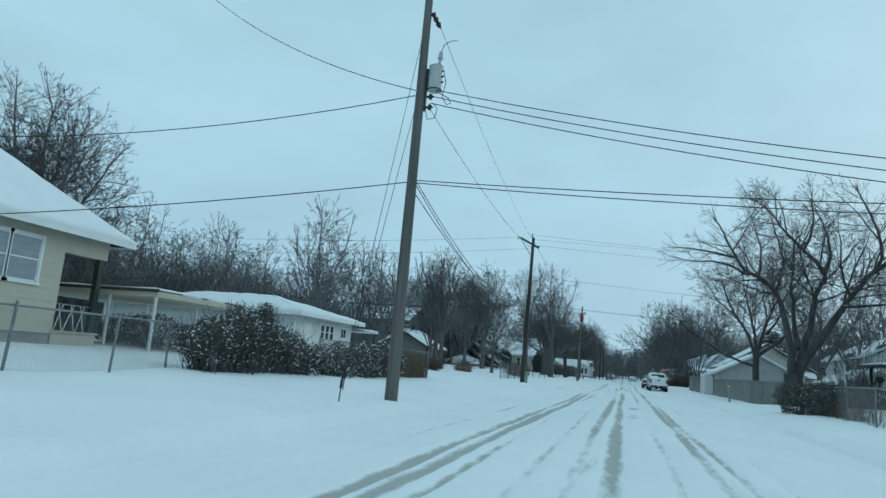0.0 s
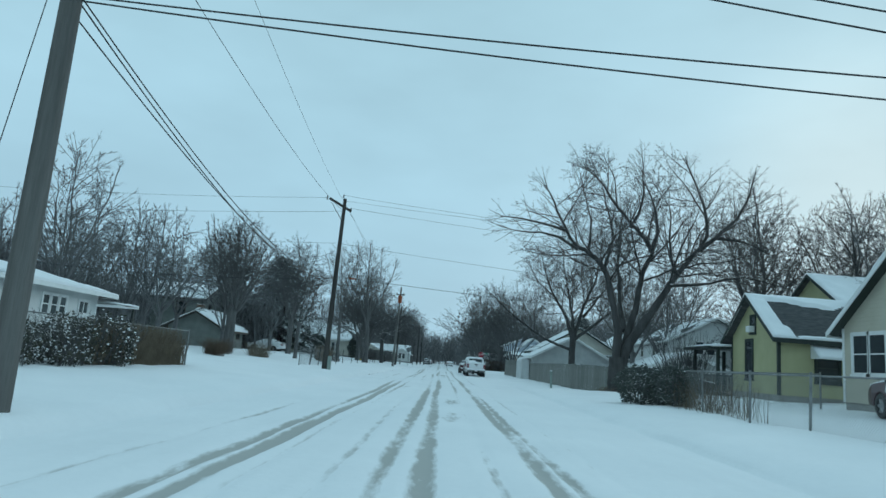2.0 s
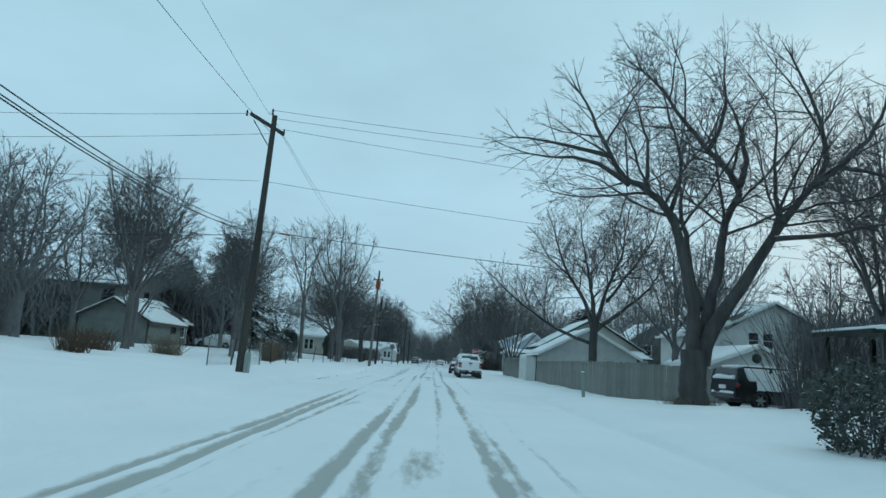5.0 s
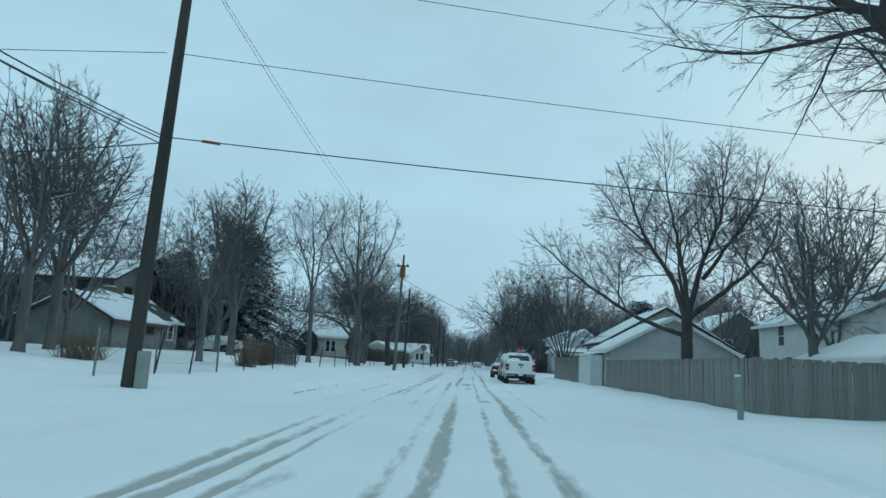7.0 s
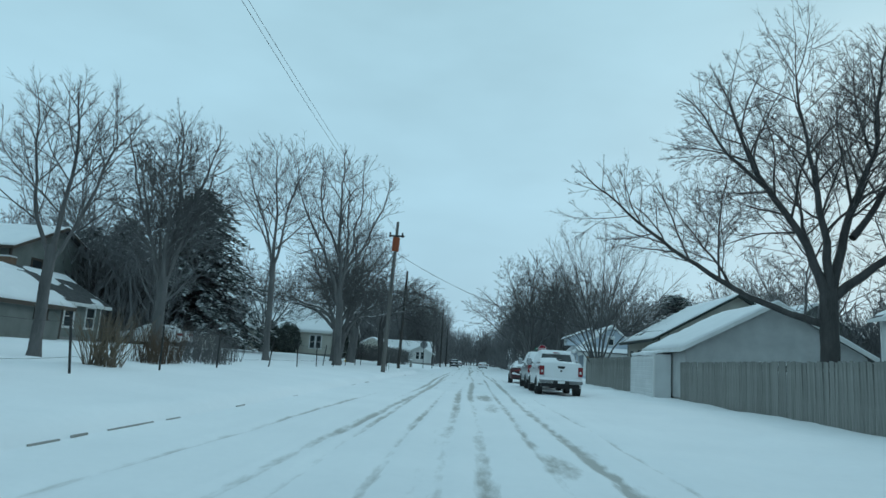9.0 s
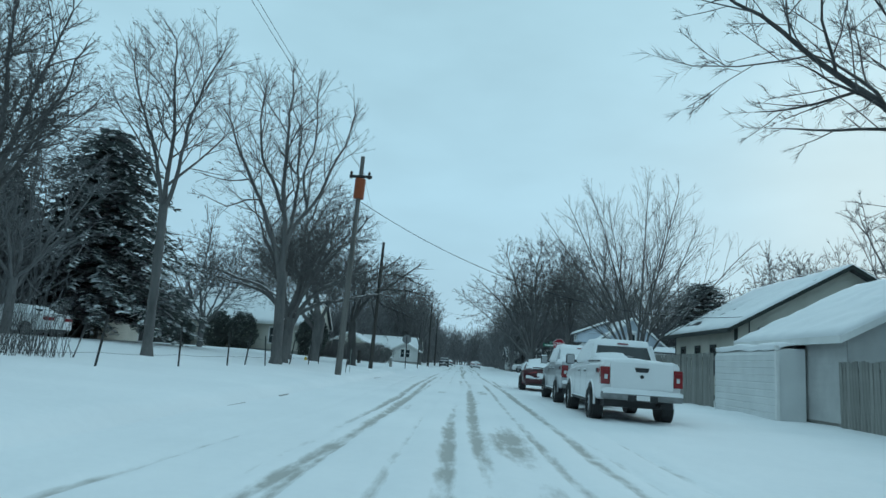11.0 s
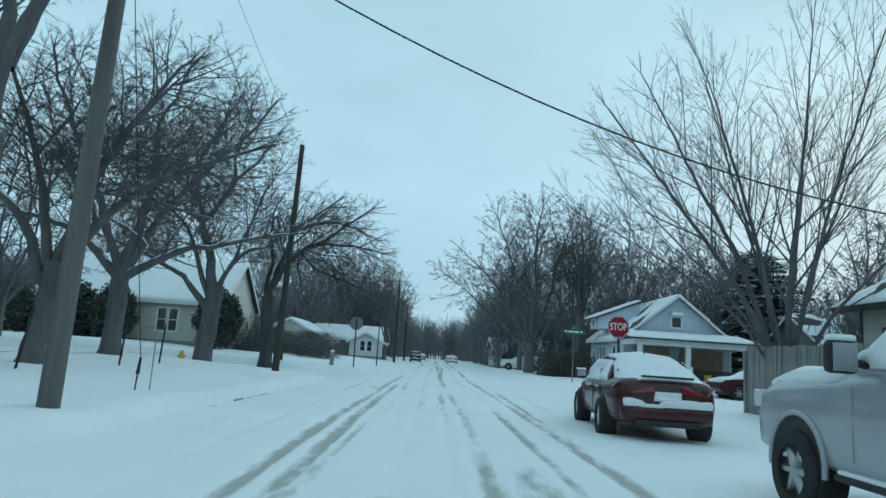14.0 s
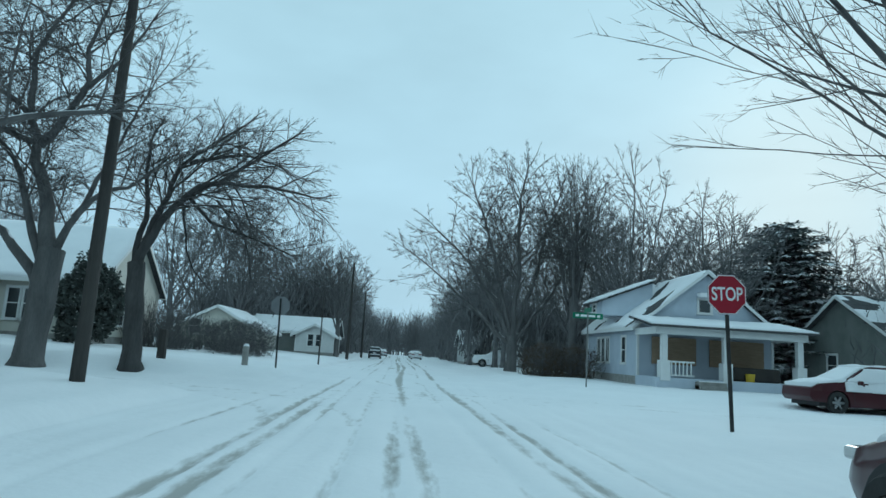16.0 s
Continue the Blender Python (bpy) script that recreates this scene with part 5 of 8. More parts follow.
# lines along the street
wire(up(A, 5.8, 0.1), up(Bp, 5.65), 1.15, 0.0125)
wire(up(A, 5.7, 0.1), up(Bp, 5.58), 1.25, 0.0125)
wire(up(A, 5.45, 0.1), up(Bp, 5.45), 1.0, 0.012)
wire(up(A, 10.2, 0.42), up(Bp, 10.5), 0.35, 0.007)
wire(up(A, 7.75, 0.35), up(Bp, 9.6, 0.3), 0.5, 0.008)
wire(up(Bp, 10.6), up(C, 9.2, 0.2), 0.5, 0.007)
wire(up(Bp, 9.8, 0.5), up(C, 8.9, 0.4), 0.7, 0.007)
wire(up(Bp, 5.45), (-40, 24.0, 7.0), 0.9, 0.014)
# lines that cross at the second pole
wire(up(Bp, 10.5, -0.8), (-45, 23.4, 10.9), 0.5, 0.008)
wire(up(Bp, 9.7, 0.3), (-45, 24.2, 9.6), 0.5, 0.008)
wire(up(Bp, 10.7, 0.1), (42, 15.0, 8.6), 0.8, 0.008)
wire(up(Bp, 10.35, 0.2), (42, 23.5, 10.4), 0.6, 0.008)
wire(up(Bp, 9.9, 0.6), (42, 28.0, 9.9), 0.6, 0.008)
wire(up(Bp, 7.65, 0.1), (42, 24.5, 6.6), 0.6, 0.008)
wire(up(Bp, 7.65, -0.1), (-45, 15.0, 6.6), 0.4, 0.008)
wire(up(Bp, 5.6, 0.1), (44, 24.5, 5.15), 0.5, 0.013)
sp = bmesh.new()
rod(sp, up(Bp, 5.56, 0.95, 0.08), up(Bp, 5.52, 1.35, 0.12), 0.035)
tagged(link_bm("splice_case", sp, M["orange"]), "small orange splice on an overhead cable", "cable splice")
# service drop from the pole with the guard
wire(up(C, 7.65, 0.3), (12.8, 63.5, 4.1), 1.6, 0.014)
wire(up(C, 9.3, 0.2), up(D, 8.3, 0.2), 0.2, 0.006)
wire((-6, 126, 8.2), (30, 132, 8.0), 1.0, 0.01)
wire((-6, 126, 7.6), (-40, 130, 7.4), 1.0, 0.01)
# guys with their anchors
for top, foot in ((up(A, 10.2), (-5.75, -14.0)), (up(A, 8.2), (-7.15, -10.6)), (up(C, 8.0), (-5.75, 64.2))):
    z = G(*foot)
    wire(top, (foot[0], foot[1], z + 0.55), 0.0, 0.008, "guy_wire", "taut steel guy wire bracing a utility pole", "guy wires")
    an = thing("guy_anchor", pose(foot[0], foot[1], z), "steel guy anchor rod standing in the snow", "guy anchor")
    part("rod", R((-0.06, 0.02, -0.3), (0.0, 0, 0.6), 0.014), M["iron_dark"], an)
    part("grip", R((-0.025, 0.01, 0.3), (0.0, 0, 0.58), 0.035, 0.02), M["iron_dark"], an)


# ---- trees that can be told apart ----
bare_tree("tree", 10.2, 18.0, 0.50, [(0.9, 0.3, 10.2, 7.0, 5.6, 4.4), (-4.8, 0.2, 9.2, 3.1, 2.8, 2.6), (6.6, 0.0, 9.6, 3.6, 3.6, 4.4)], 11,
          "great bare spreading tree with arching limbs beside the street", trunk_len=2.0, rise=0.06, wob=0.1, droop=0.10, ang=48, gap=0.46, reach=0.46, bare_from=0.34, sub=10, tr=0.0048,
          fine=0.0075, dark=True, floor=5.0, limbs=[
    ([(-0.2, 0, 1.3), (0.0, 0.0, 3.6), (-0.35, 0.0, 5.4), (-0.65, 0, 6.7), (-1.3, 0, 7.5), (-2.1, 0, 8.05), (-2.7, 0.0, 8.3), (-3.3, 0.0, 9.3), (-4.0, 0.0, 10.7), (-4.5, 0.0, 11.6)], 0.29, 0.04),
    ([(-2.5, -0.1, 8.05), (-3.7, -0.5, 8.6), (-4.8, -0.6, 8.8), (-6.4, -0.6, 8.85)], 0.12, 0.03),
    ([(-3.1, 0.2, 9.2), (-4.3, 0.5, 9.5), (-5.4, 0.6, 9.7), (-6.9, 0.6, 9.8)], 0.11, 0.03),
    ([(-1.9, 0.0, 8.0), (-1.7, 0.4, 9.6), (-2.0, 0.8, 11.6)], 0.10, 0.03),
    ([(-0.9, 0.0, 7.1), (-0.3, 0.3, 8.6), (-0.5, 0.4, 10.4), (-0.9, 0.5, 12.0)], 0.10, 0.03),
    ([(0.2, 0.4, 1.6), (1.0, 0.8, 4.2), (1.7, 1.0, 7.1), (2.15, 1.0, 8.7), (0.9, 1.0, 10.2), (-0.4, 1.0, 11.6), (-1.8, 1.0, 13.2)], 0.28, 0.04),
    ([(2.2, 1.0, 8.6), (2.6, 1.4, 10.4), (2.0, 1.8, 12.6)], 0.15, 0.035),
    ([(1.0, 1.0, 10.1), (1.5, 0.6, 11.4), (1.3, 0.4, 13.4)], 0.10, 0.03),
    ([(0.3, 0, 1.5), (0.75, 0.0, 2.9), (2.0, 0.0, 5.0), (3.5, 0.0, 7.1), (4.8, 0.0, 8.8), (5.15, 0.0, 10.1), (4.6, 0.0, 11.8), (3.8, 0.0, 13.6)], 0.32, 0.04),
    ([(4.7, 0.0, 8.6), (6.5, 0.2, 10.3), (7.4, 0.3, 11.7), (8.0, 0.3, 13.4)], 0.16, 0.035),
    ([(2.9, -0.3, 6.3), (5.0, -1.0, 6.5), (6.8, -1.2, 7.0), (8.6, -1.2, 6.6)], 0.12, 0.03),
    ([(5.6, 0.1, 9.4), (7.4, 0.5, 9.4), (9.2, 0.8, 8.8)], 0.12, 0.03),
    ([(0.6, 0.8, 3.6), (0.7, 2.4, 6.4), (1.0, 4.0, 9.0), (1.4, 4.8, 11.4)], 0.18, 0.04),
    ([(3.4, 0.0, 7.0), (2.6, -1.0, 8.4), (2.4, -1.6, 10.6)], 0.11, 0.03),
])
bare_tree("tree", 12.5, 43.0, 0.33, [(0.6, 0.0, 9.9, 5.9, 4.8, 5.0), (-5.8, 1.2, 7.2, 3.4, 2.2, 2.4)], 12,
          "bare spreading tree with a low snowy limb behind a wooden fence", trunk_len=4.5, rise=0.14, wob=0.09, ang=46, gap=0.4, reach=0.5, bare_from=0.22, sub=12, tr=0.0055, dark=True, floor=3.6, limbs=[
    ([(-0.1, 0, 3.2), (-1.4, 0.3, 3.55), (-3.2, 0.6, 4.3), (-4.8, 0.9, 5.5), (-6.5, 1.2, 6.8), (-8.4, 1.5, 8.5)], 0.15, 0.025),
    ([(-0.1, 0, 4.3), (-0.8, 0.25, 6.5), (-1.95, 0.5, 8.45), (-2.7, 0.75, 10.5), (-3.3, 1.0, 12.4)], 0.19, 0.03),
    ([(0.05, 0, 4.4), (-0.4, -0.35, 7.3), (-0.9, -0.65, 9.3), (-1.5, -1.0, 12.0)], 0.18, 0.03),
    ([(0.1, 0, 4.4), (1.0, 0.15, 7.6), (2.1, 0.3, 10.2), (2.6, 0.5, 13.8)], 0.20, 0.03),
    ([(0.15, 0, 4.2), (1.65, -0.1, 5.4), (3.25, -0.2, 6.85), (4.65, -0.3, 8.6), (5.2, -0.4, 10.8)], 0.19, 0.03),
    ([(0.9, 0, 6.4), (2.9, 0.35, 9.0), (4.4, 0.65, 11.2), (5.3, 1.0, 13.4)], 0.14, 0.03),
    ([(-1.9, 0.5, 8.3), (-3.4, 0.2, 9.4), (-4.6, 0.0, 11.2)], 0.09, 0.025),
    ([(0.0, 0.1, 4.3), (0.2, 2.0, 6.8), (0.6, 3.4, 9.4)], 0.15, 0.03),
])
bare_tree("tree", -9.3, 64.7, 0.26, [(-1.9, 0.3, 11.4, 3.2, 3.2, 4.3), (1.1, 0.0, 11.2, 2.3, 2.4, 3.6), (-3.0, 0, 8.4, 2.0, 1.8, 1.6)], 13,
          "tall bare forked tree beside a wire fence", trunk_len=4.5, lean=(-0.03, 0), rise=0.16, wob=0.085, ang=42, gap=0.5, reach=0.44, bare_from=0.24, sub=9, tr=0.0055, limbs=[
    ([(-0.2, 0, 4.1), (-0.86, 0, 6.04), (-1.65, 0.1, 8.13), (-2.41, 0.2, 9.4), (-3.4, 0.4, 11.0), (-4.1, 0.5, 12.6)], 0.17, 0.035),
    ([(-0.13, 0, 4.2), (-0.16, 0, 6.08), (-0.59, 0.2, 8.25), (-0.75, 0.3, 11.63), (-0.9, 0.3, 15.0)], 0.19, 0.035),
    ([(-0.5, 0.1, 7.6), (-1.35, 0.6, 9.28), (-1.98, 0.8, 10.48), (-2.4, 1.0, 12.6), (-2.4, 1.1, 14.4)], 0.11, 0.03),
    ([(-0.15, 0, 5.6), (0.25, -0.1, 6.86), (0.86, -0.2, 7.57), (1.55, -0.3, 9.08), (2.28, -0.4, 11.07), (2.7, -0.4, 12.6)], 0.125, 0.03),
    ([(0.79, -0.2, 7.48), (0.55, -0.5, 9.45), (1.0, -0.6, 11.2), (0.9, -0.6, 13.8)], 0.085, 0.03),
    ([(-1.65, 0.1, 8.13), (-2.27, -0.3, 7.93), (-3.12, -0.6, 7.5), (-4.2, -0.7, 7.9)], 0.06, 0.02),
    ([(-2.3, 0.2, 9.22), (-3.51, 0.5, 9.19), (-4.6, 0.6, 9.4)], 0.05, 0.02),
    ([(-0.1, 0.1, 5.9), (-0.3, 1.4, 9.0), (-0.6, 2.2, 12.6)], 0.12, 0.035),
])
bare_tree("tree", -9.9, 67.9, 0.27, [(1.4, 0.0, 5.8, 3.8, 3.2, 2.9), (-2.8, 0.0, 4.9, 2.8, 2.2, 1.8)], 14,
          "low bare spreading tree with snow along its limbs", trunk_len=2.4, lean=(0.12, 0), rise=0.08, wob=0.11, droop=0.05, ang=50, gap=0.36, reach=0.65, sub=13, floor=2.9, limbs=[
    ([(0.2, 0, 1.8), (1.2, 0, 3.6), (2.8, -0.3, 4.6), (4.6, -0.5, 5.2)], 0.17, 0.04),
    ([(0.2, 0, 2.0), (0.6, 0.3, 4.6), (1.4, 0.6, 6.4), (2.2, 0.8, 7.8)], 0.17, 0.04),
    ([(0.1, 0, 1.8), (-1.2, 0.2, 3.8), (-3.2, 0.0, 4.6), (-4.8, 0.2, 4.9)], 0.15, 0.04),
    ([(0.2, 0, 2.0), (-0.5, -0.4, 5.0), (-0.9, -0.8, 6.8)], 0.15, 0.04),
    ([(0.2, 0, 2.2), (1.4, -0.8, 4.6), (3.0, -1.4, 6.4)], 0.12, 0.035),
])
bare_tree("tree", -11.7, 75.4, 0.33, [(0.4, 0.3, 8.0, 5.2, 4.2, 3.8), (3.8, 0.0, 5.4, 2.8, 2.4, 1.8), (-4.2, 0.0, 5.8, 3.0, 2.4, 2.0)], 15,
          "bare tree with long level snowy limbs near a street corner", trunk_len=3.2, rise=0.08, wob=0.12, droop=0.03, ang=52, gap=0.43, reach=0.58, bare_from=0.2, sub=11, floor=3.4, limbs=[
    ([(0.1, 0, 2.7), (2.0, 0, 3.8), (4.2, -0.2, 4.2), (5.9, 0.0, 4.7)], 0.18, 0.04),
    ([(-0.1, 0, 2.7), (-1.8, 0.1, 4.2), (-4.2, 0.2, 4.9), (-6.0, 0.0, 5.4)], 0.18, 0.04),
    ([(0, 0, 3.0), (0.5, 0.5, 6.0), (0.3, 1.0, 8.6), (0.8, 1.2, 11.0)], 0.21, 0.04),
    ([(0, 0, 2.8), (-1.0, -0.5, 5.8), (-2.2, -1.0, 8.6), (-2.8, -1.2, 10.4)], 0.18, 0.04),
    ([(0.1, 0, 2.9), (1.6, 0.5, 6.0), (3.2, 1.0, 8.0), (4.4, 1.2, 9.6)], 0.17, 0.04),
])
bare_tree("tree", -12.3, 86.3, 0.47, [(-0.6, 0.0, 10.2, 4.6, 4.2, 5.0), (-4.2, 0.0, 7.6, 3.0, 2.6, 3.0), (2.6, 0.0, 8.6, 2.8, 2.4, 3.4)], 16,
          "large bare corner tree with a thick pale trunk", trunk_len=3.9, lean=(0.07, 0), rise=0.06, wob=0.13, ang=52, gap=0.36, reach=0.56, bare_from=0.2, sub=13, floor=4.4, limbs=[
    ([(0.0, 0, 2.7), (-0.6, 0, 3.5), (-1.41, 0, 4.36), (-2.56, 0, 5.04), (-4.03, 0.2, 5.64), (-5.4, 0.3, 6.0)], 0.22, 0.04),
    ([(0.25, 0, 3.6), (-0.27, 0.2, 5.34), (-0.7, 0.2, 6.87), (-0.87, 0.3, 7.8), (-1.62, 0.4, 8.92), (-3.43, 0.6, 10.03)], 0.31, 0.05),
    ([(-0.84, 0.3, 7.57), (-0.14, 0.2, 8.28), (0.56, 0.1, 9.91), (0.3, 0.1, 11.06), (0.9, 0.2, 13.2)], 0.17, 0.04),
    ([(-0.84, 0.3, 7.57), (-1.92, -0.2, 7.8), (-4.0, -0.4, 7.7)], 0.13, 0.04),
    ([(0.3, 0, 3.7), (0.98, -0.2, 5.13), (1.87, -0.3, 5.94), (2.73, -0.4, 6.09), (3.6, -0.3, 6.9)], 0.16, 0.04),
    ([(0.1, 0, 3.2), (-0.5, 0.15, 4.4), (-1.09, 0.3, 5.53), (-1.9, 0.6, 7.12), (-2.79, 0.8, 8.03), (-3.6, 0.9, 9.6)], 0.18, 0.04),
    ([(-1.3, 0.4, 8.6), (-1.3, 0.3, 11.0), (-0.7, 0.2, 12.46), (0.2, 0.1, 14.0)], 0.13, 0.04),
    ([(0.4, 0.1, 9.5), (1.8, -0.2, 10.6), (2.8, -0.3, 12.0)], 0.11, 0.035),
    ([(0.9, -0.2, 5.0), (1.7, 0.6, 7.4), (2.3, 1.0, 9.8)], 0.11, 0.035),
])
bare_tree("tree", -9.2, 86.9, 0.33, [(2.4, 0.0, 7.0, 3.6, 3.0, 2.4), (4.2, -0.4, 5.4, 2.1, 2.2, 2.2), (0.2, 0.3, 7.4, 1.8, 1.6, 1.8)], 17,
          "leaning bare tree with drooping outer twigs at the corner", trunk_len=3.6, lean=(-0.08, 0), rise=0.03, wob=0.1, droop=0.15, ang=44, gap=0.32, reach=0.58, sub=8, floor=2.9, dark=True, limbs=[
    ([(-0.3, 0, 3.3), (0.46, -0.2, 4.97), (1.36, -0.3, 5.91), (2.21, -0.4, 6.4), (4.41, -0.5, 6.42), (5.6, -0.6, 6.2)], 0.19, 0.03),
    ([(-0.25, 0, 3.5), (0.47, 0.3, 6.43), (1.21, 0.4, 7.67), (2.82, 0.6, 9.0)], 0.16, 0.035),
    ([(1.36, -0.3, 5.91), (2.16, -0.5, 5.04), (3.51, -0.6, 4.67), (5.0, -0.8, 4.09)], 0.075, 0.025),
    ([(1.17, -0.3, 5.67), (1.64, -0.6, 4.11), (2.36, -0.8, 3.0)], 0.055, 0.02),
    ([(-0.3, 0, 3.4), (-0.27, 0.3, 5.23), (-0.6, 0.5, 7.09), (-0.6, 0.7, 8.6)], 0.14, 0.035),
    ([(2.21, -0.4, 6.4), (3.36, -0.1, 7.46), (4.57, 0, 8.6)], 0.09, 0.03),
    ([(2.28, -0.4, 5.9), (3.23, -0.2, 4.6), (3.53, 0, 3.3)], 0.05, 0.02),
    ([(1.0, 0.3, 7.3), (2.4, 0.9, 7.9), (4.0, 1.2, 7.6)], 0.09, 0.03),
])
# many straight stems that rise from one short trunk
rv = random.Random(5)
fan = [([(-0.1, -0.1, 1.1), (-1.6, -0.9, 3.3), (-3.6, -1.8, 5.4), (-5.4, -2.6, 7.2)], 0.06, 0.012),
       ([(-0.15, 0, 1.0), (-1.7, -0.4, 2.9), (-4.2, -0.4, 4.6), (-6.4, -0.5, 5.6)], 0.06, 0.012),
       ([(-0.15, 0, 1.2), (-1.5, 0.3, 3.4), (-3.4, 0.7, 5.6), (-4.6, 0.9, 7.0)], 0.065, 0.012)]
for a in (-31, -22, -15, -7, 0, 7, 15, 25, 38):
    L = min(10.4, 5.6 / max(0.02, abs(math.sin(radians(a))))) * rv.uniform(0.88, 1.04)
    sa, ca, dp = math.sin(radians(a)), math.cos(radians(a)), rv.uniform(-0.35, 0.35)
    fan.append(([(0.2 * sa, 0, 0.9), (0.30 * L * sa * 0.8, 0.3 * L * dp, 1.2 + 0.31 * L * ca), (0.62 * L * sa * 0.95, 0.62 * L * dp, 1.3 + 0.63 * L * ca),
                 (L * sa, L * dp, 1.4 + L * ca)], rv.uniform(0.075, 0.12), 0.018))
bare_tree("tree", 9.95, 72.3, 0.34, [(0.0, 0.0, 7.4, 6.2, 5.6, 5.8), (-4.6, -0.8, 5.0, 3.2, 2.0, 2.6)], 18, "many-stemmed bare vase-shaped tree behind a fence", limbs=fan, trunk_len=1.3,
          rise=0.2, wob=0.045, ang=31, gap=0.68, reach=0.46, bare_from=0.24, short=0.6, sub=4, step=0.5, tr=0.0045, fine=0.006)
bare_tree("tree", -11.6, 56.2, 0.18, [(-0.3, 0.0, 9.8, 2.8, 2.6, 3.6), (0.6, 0.0, 8.2, 1.9, 1.6, 1.8)], 19, "slender bare tree with upright branches", trunk_len=5.6, lean=(-0.03, 0),
          rise=0.14, ang=42, gap=0.42, reach=0.5, sub=11, limbs=[
    ([(-0.15, 0, 5.2), (-0.8, 0.1, 7.4), (-1.5, 0.2, 9.2), (-2.2, 0.2, 11.2)], 0.09, 0.025),
    ([(-0.15, 0, 5.4), (0.3, 0.0, 8.0), (0.9, -0.2, 10.2), (1.4, -0.2, 11.6)], 0.10, 0.025),
    ([(-0.15, 0, 5.4), (-0.3, 0.4, 8.2), (-0.8, 0.5, 12.4)], 0.11, 0.025),
    ([(-0.1, 0, 6.4), (0.7, 0.3, 7.4), (1.6, 0.5, 8.6)], 0.06, 0.02),
    ([(-0.5, 0.1, 6.4), (-1.3, -0.4, 8.0), (-2.0, -0.6, 9.0)], 0.06, 0.02),
])
bare_tree("tree", -12.3, 37.2, 0.16, [(0, 0, 5.7, 2.3, 2.3, 2.6)], 20, "small bare yard tree with a swollen base", trunk_len=3.2, rise=0.25, gap=0.36,
          limbs=[([(0, 0, 3.0), (0.2, 0.1, 5.2), (-0.1, 0.2, 7.4)], 0.08, 0.03), ([(0, 0, 2.6), (0.8, 0.1, 4.4), (1.3, 0.2, 6.2)], 0.07, 0.03), ([(0, 0, 2.8), (-0.8, 0.1, 4.6), (-1.3, 0.2, 6.4)], 0.07, 0.03)])


def yard_tree(x, y, r, hgt, wide, seed, label, rise=0.3, trunk=0.3, gap=0.5, ang=46, tr=0.0075, sub=11):
    """A tree of ordinary build: a short trunk, seven rising limbs, a rounded crown."""
    rng = random.Random(seed * 7)
    z0 = hgt * trunk
    limbs = [([(0, 0, z0 * 0.95), (0.2, 0.1, hgt * 0.58), (-0.1, 0.2, hgt * 0.9)], r * 0.6, 0.03)]
    for k in range(6):
        a = k * 1.05 + rng.uniform(-0.3, 0.3)
        f, u = rng.uniform(0.55, 0.9), rng.uniform(0.62, 0.9)
        c, s = math.cos(a) * wide * f, math.sin(a) * wide * f
        limbs.append(([(0, 0, z0 * rng.uniform(0.7, 0.95)), (c * 0.5, s * 0.5, z0 + (hgt * u - z0) * 0.42), (c, s, hgt * u)], r * rng.uniform(0.38, 0.52), 0.03))
    return bare_tree("tree", x, y, r, [(0, 0, hgt * 0.6, wide, wide, hgt * 0.42)], seed, label, limbs=limbs, trunk_len=z0, rise=rise * 0.6, ang=ang, gap=gap, tr=tr, fine=0.010, reach=0.62, wob=0.09, bare_from=0.2,
                     floor=hgt * 0.2, sub=sub)


yard_tree(-16.6, 53.2, 0.28, 13, 3.4, 21, "bare tree beside a dense evergreen")
yard_tree(-15.2, 28.5, 0.20, 10.2, 2.8, 22, "bare upright tree before a grey garage", 0.3)
yard_tree(-17.0, 33.0, 0.22, 11.0, 3.1, 23, "bare upright tree before a grey garage", 0.3)
yard_tree(16.8, 38.0, 0.24, 11.0, 4.4, 24, "bare round-headed tree behind a wooden fence", 0.14, 0.3, 0.56, 48, 0.005, 8)
bare_tree("tree", 7.8, 111.5, 0.42, [(-0.4, 0.0, 11.0, 6.6, 5.2, 5.7), (-5.6, 0.0, 7.4, 4.0, 3.2, 3.4)], 25, "tall bare spreading tree by a twiggy shrub", trunk_len=2.6,
          rise=0.14, wob=0.09, ang=46, gap=0.6, reach=0.5, bare_from=0.24, tr=0.01, fine=0.012, short=0.8, sub=13, floor=3.6, limbs=[
    ([(-0.1, 0, 2.2), (-1.6, 0, 5.0), (-3.6, 0.3, 8.0), (-5.8, 0.5, 10.0)], 0.20, 0.05),
    ([(-0.1, 0, 2.4), (-1.0, 0.3, 6.4), (-2.2, 0.6, 10.4), (-3.2, 0.8, 13.6)], 0.22, 0.05),
    ([(0, 0, 2.4), (0.2, -0.3, 7.0), (0.1, -0.6, 11.4), (0.6, -0.8, 15.0)], 0.24, 0.05),
    ([(0.1, 0, 2.4), (1.4, 0.3, 6.4), (2.4, 0.5, 10.2), (3.4, 0.6, 13.6)], 0.20, 0.05),
    ([(-0.2, 0, 2.0), (-2.4, -0.4, 4.0), (-4.8, -0.6, 6.0), (-6.8, -0.6, 7.6)], 0.16, 0.04),
    ([(0.2, 0, 2.2), (2.0, 0.2, 4.8), (3.8, 0.3, 7.2), (5.0, 0.4, 9.8)], 0.16, 0.04),
])
yard_tree(11.6, 109.0, 0.34, 15.5, 3.2, 26, "tall bare upright tree behind a blue house", 0.35, 0.35, 0.62, 40, 0.009, 7)
yard_tree(20.5, 22.5, 0.32, 14.5, 3.4, 27, "tall bare tree behind a yellow cottage", 0.3)
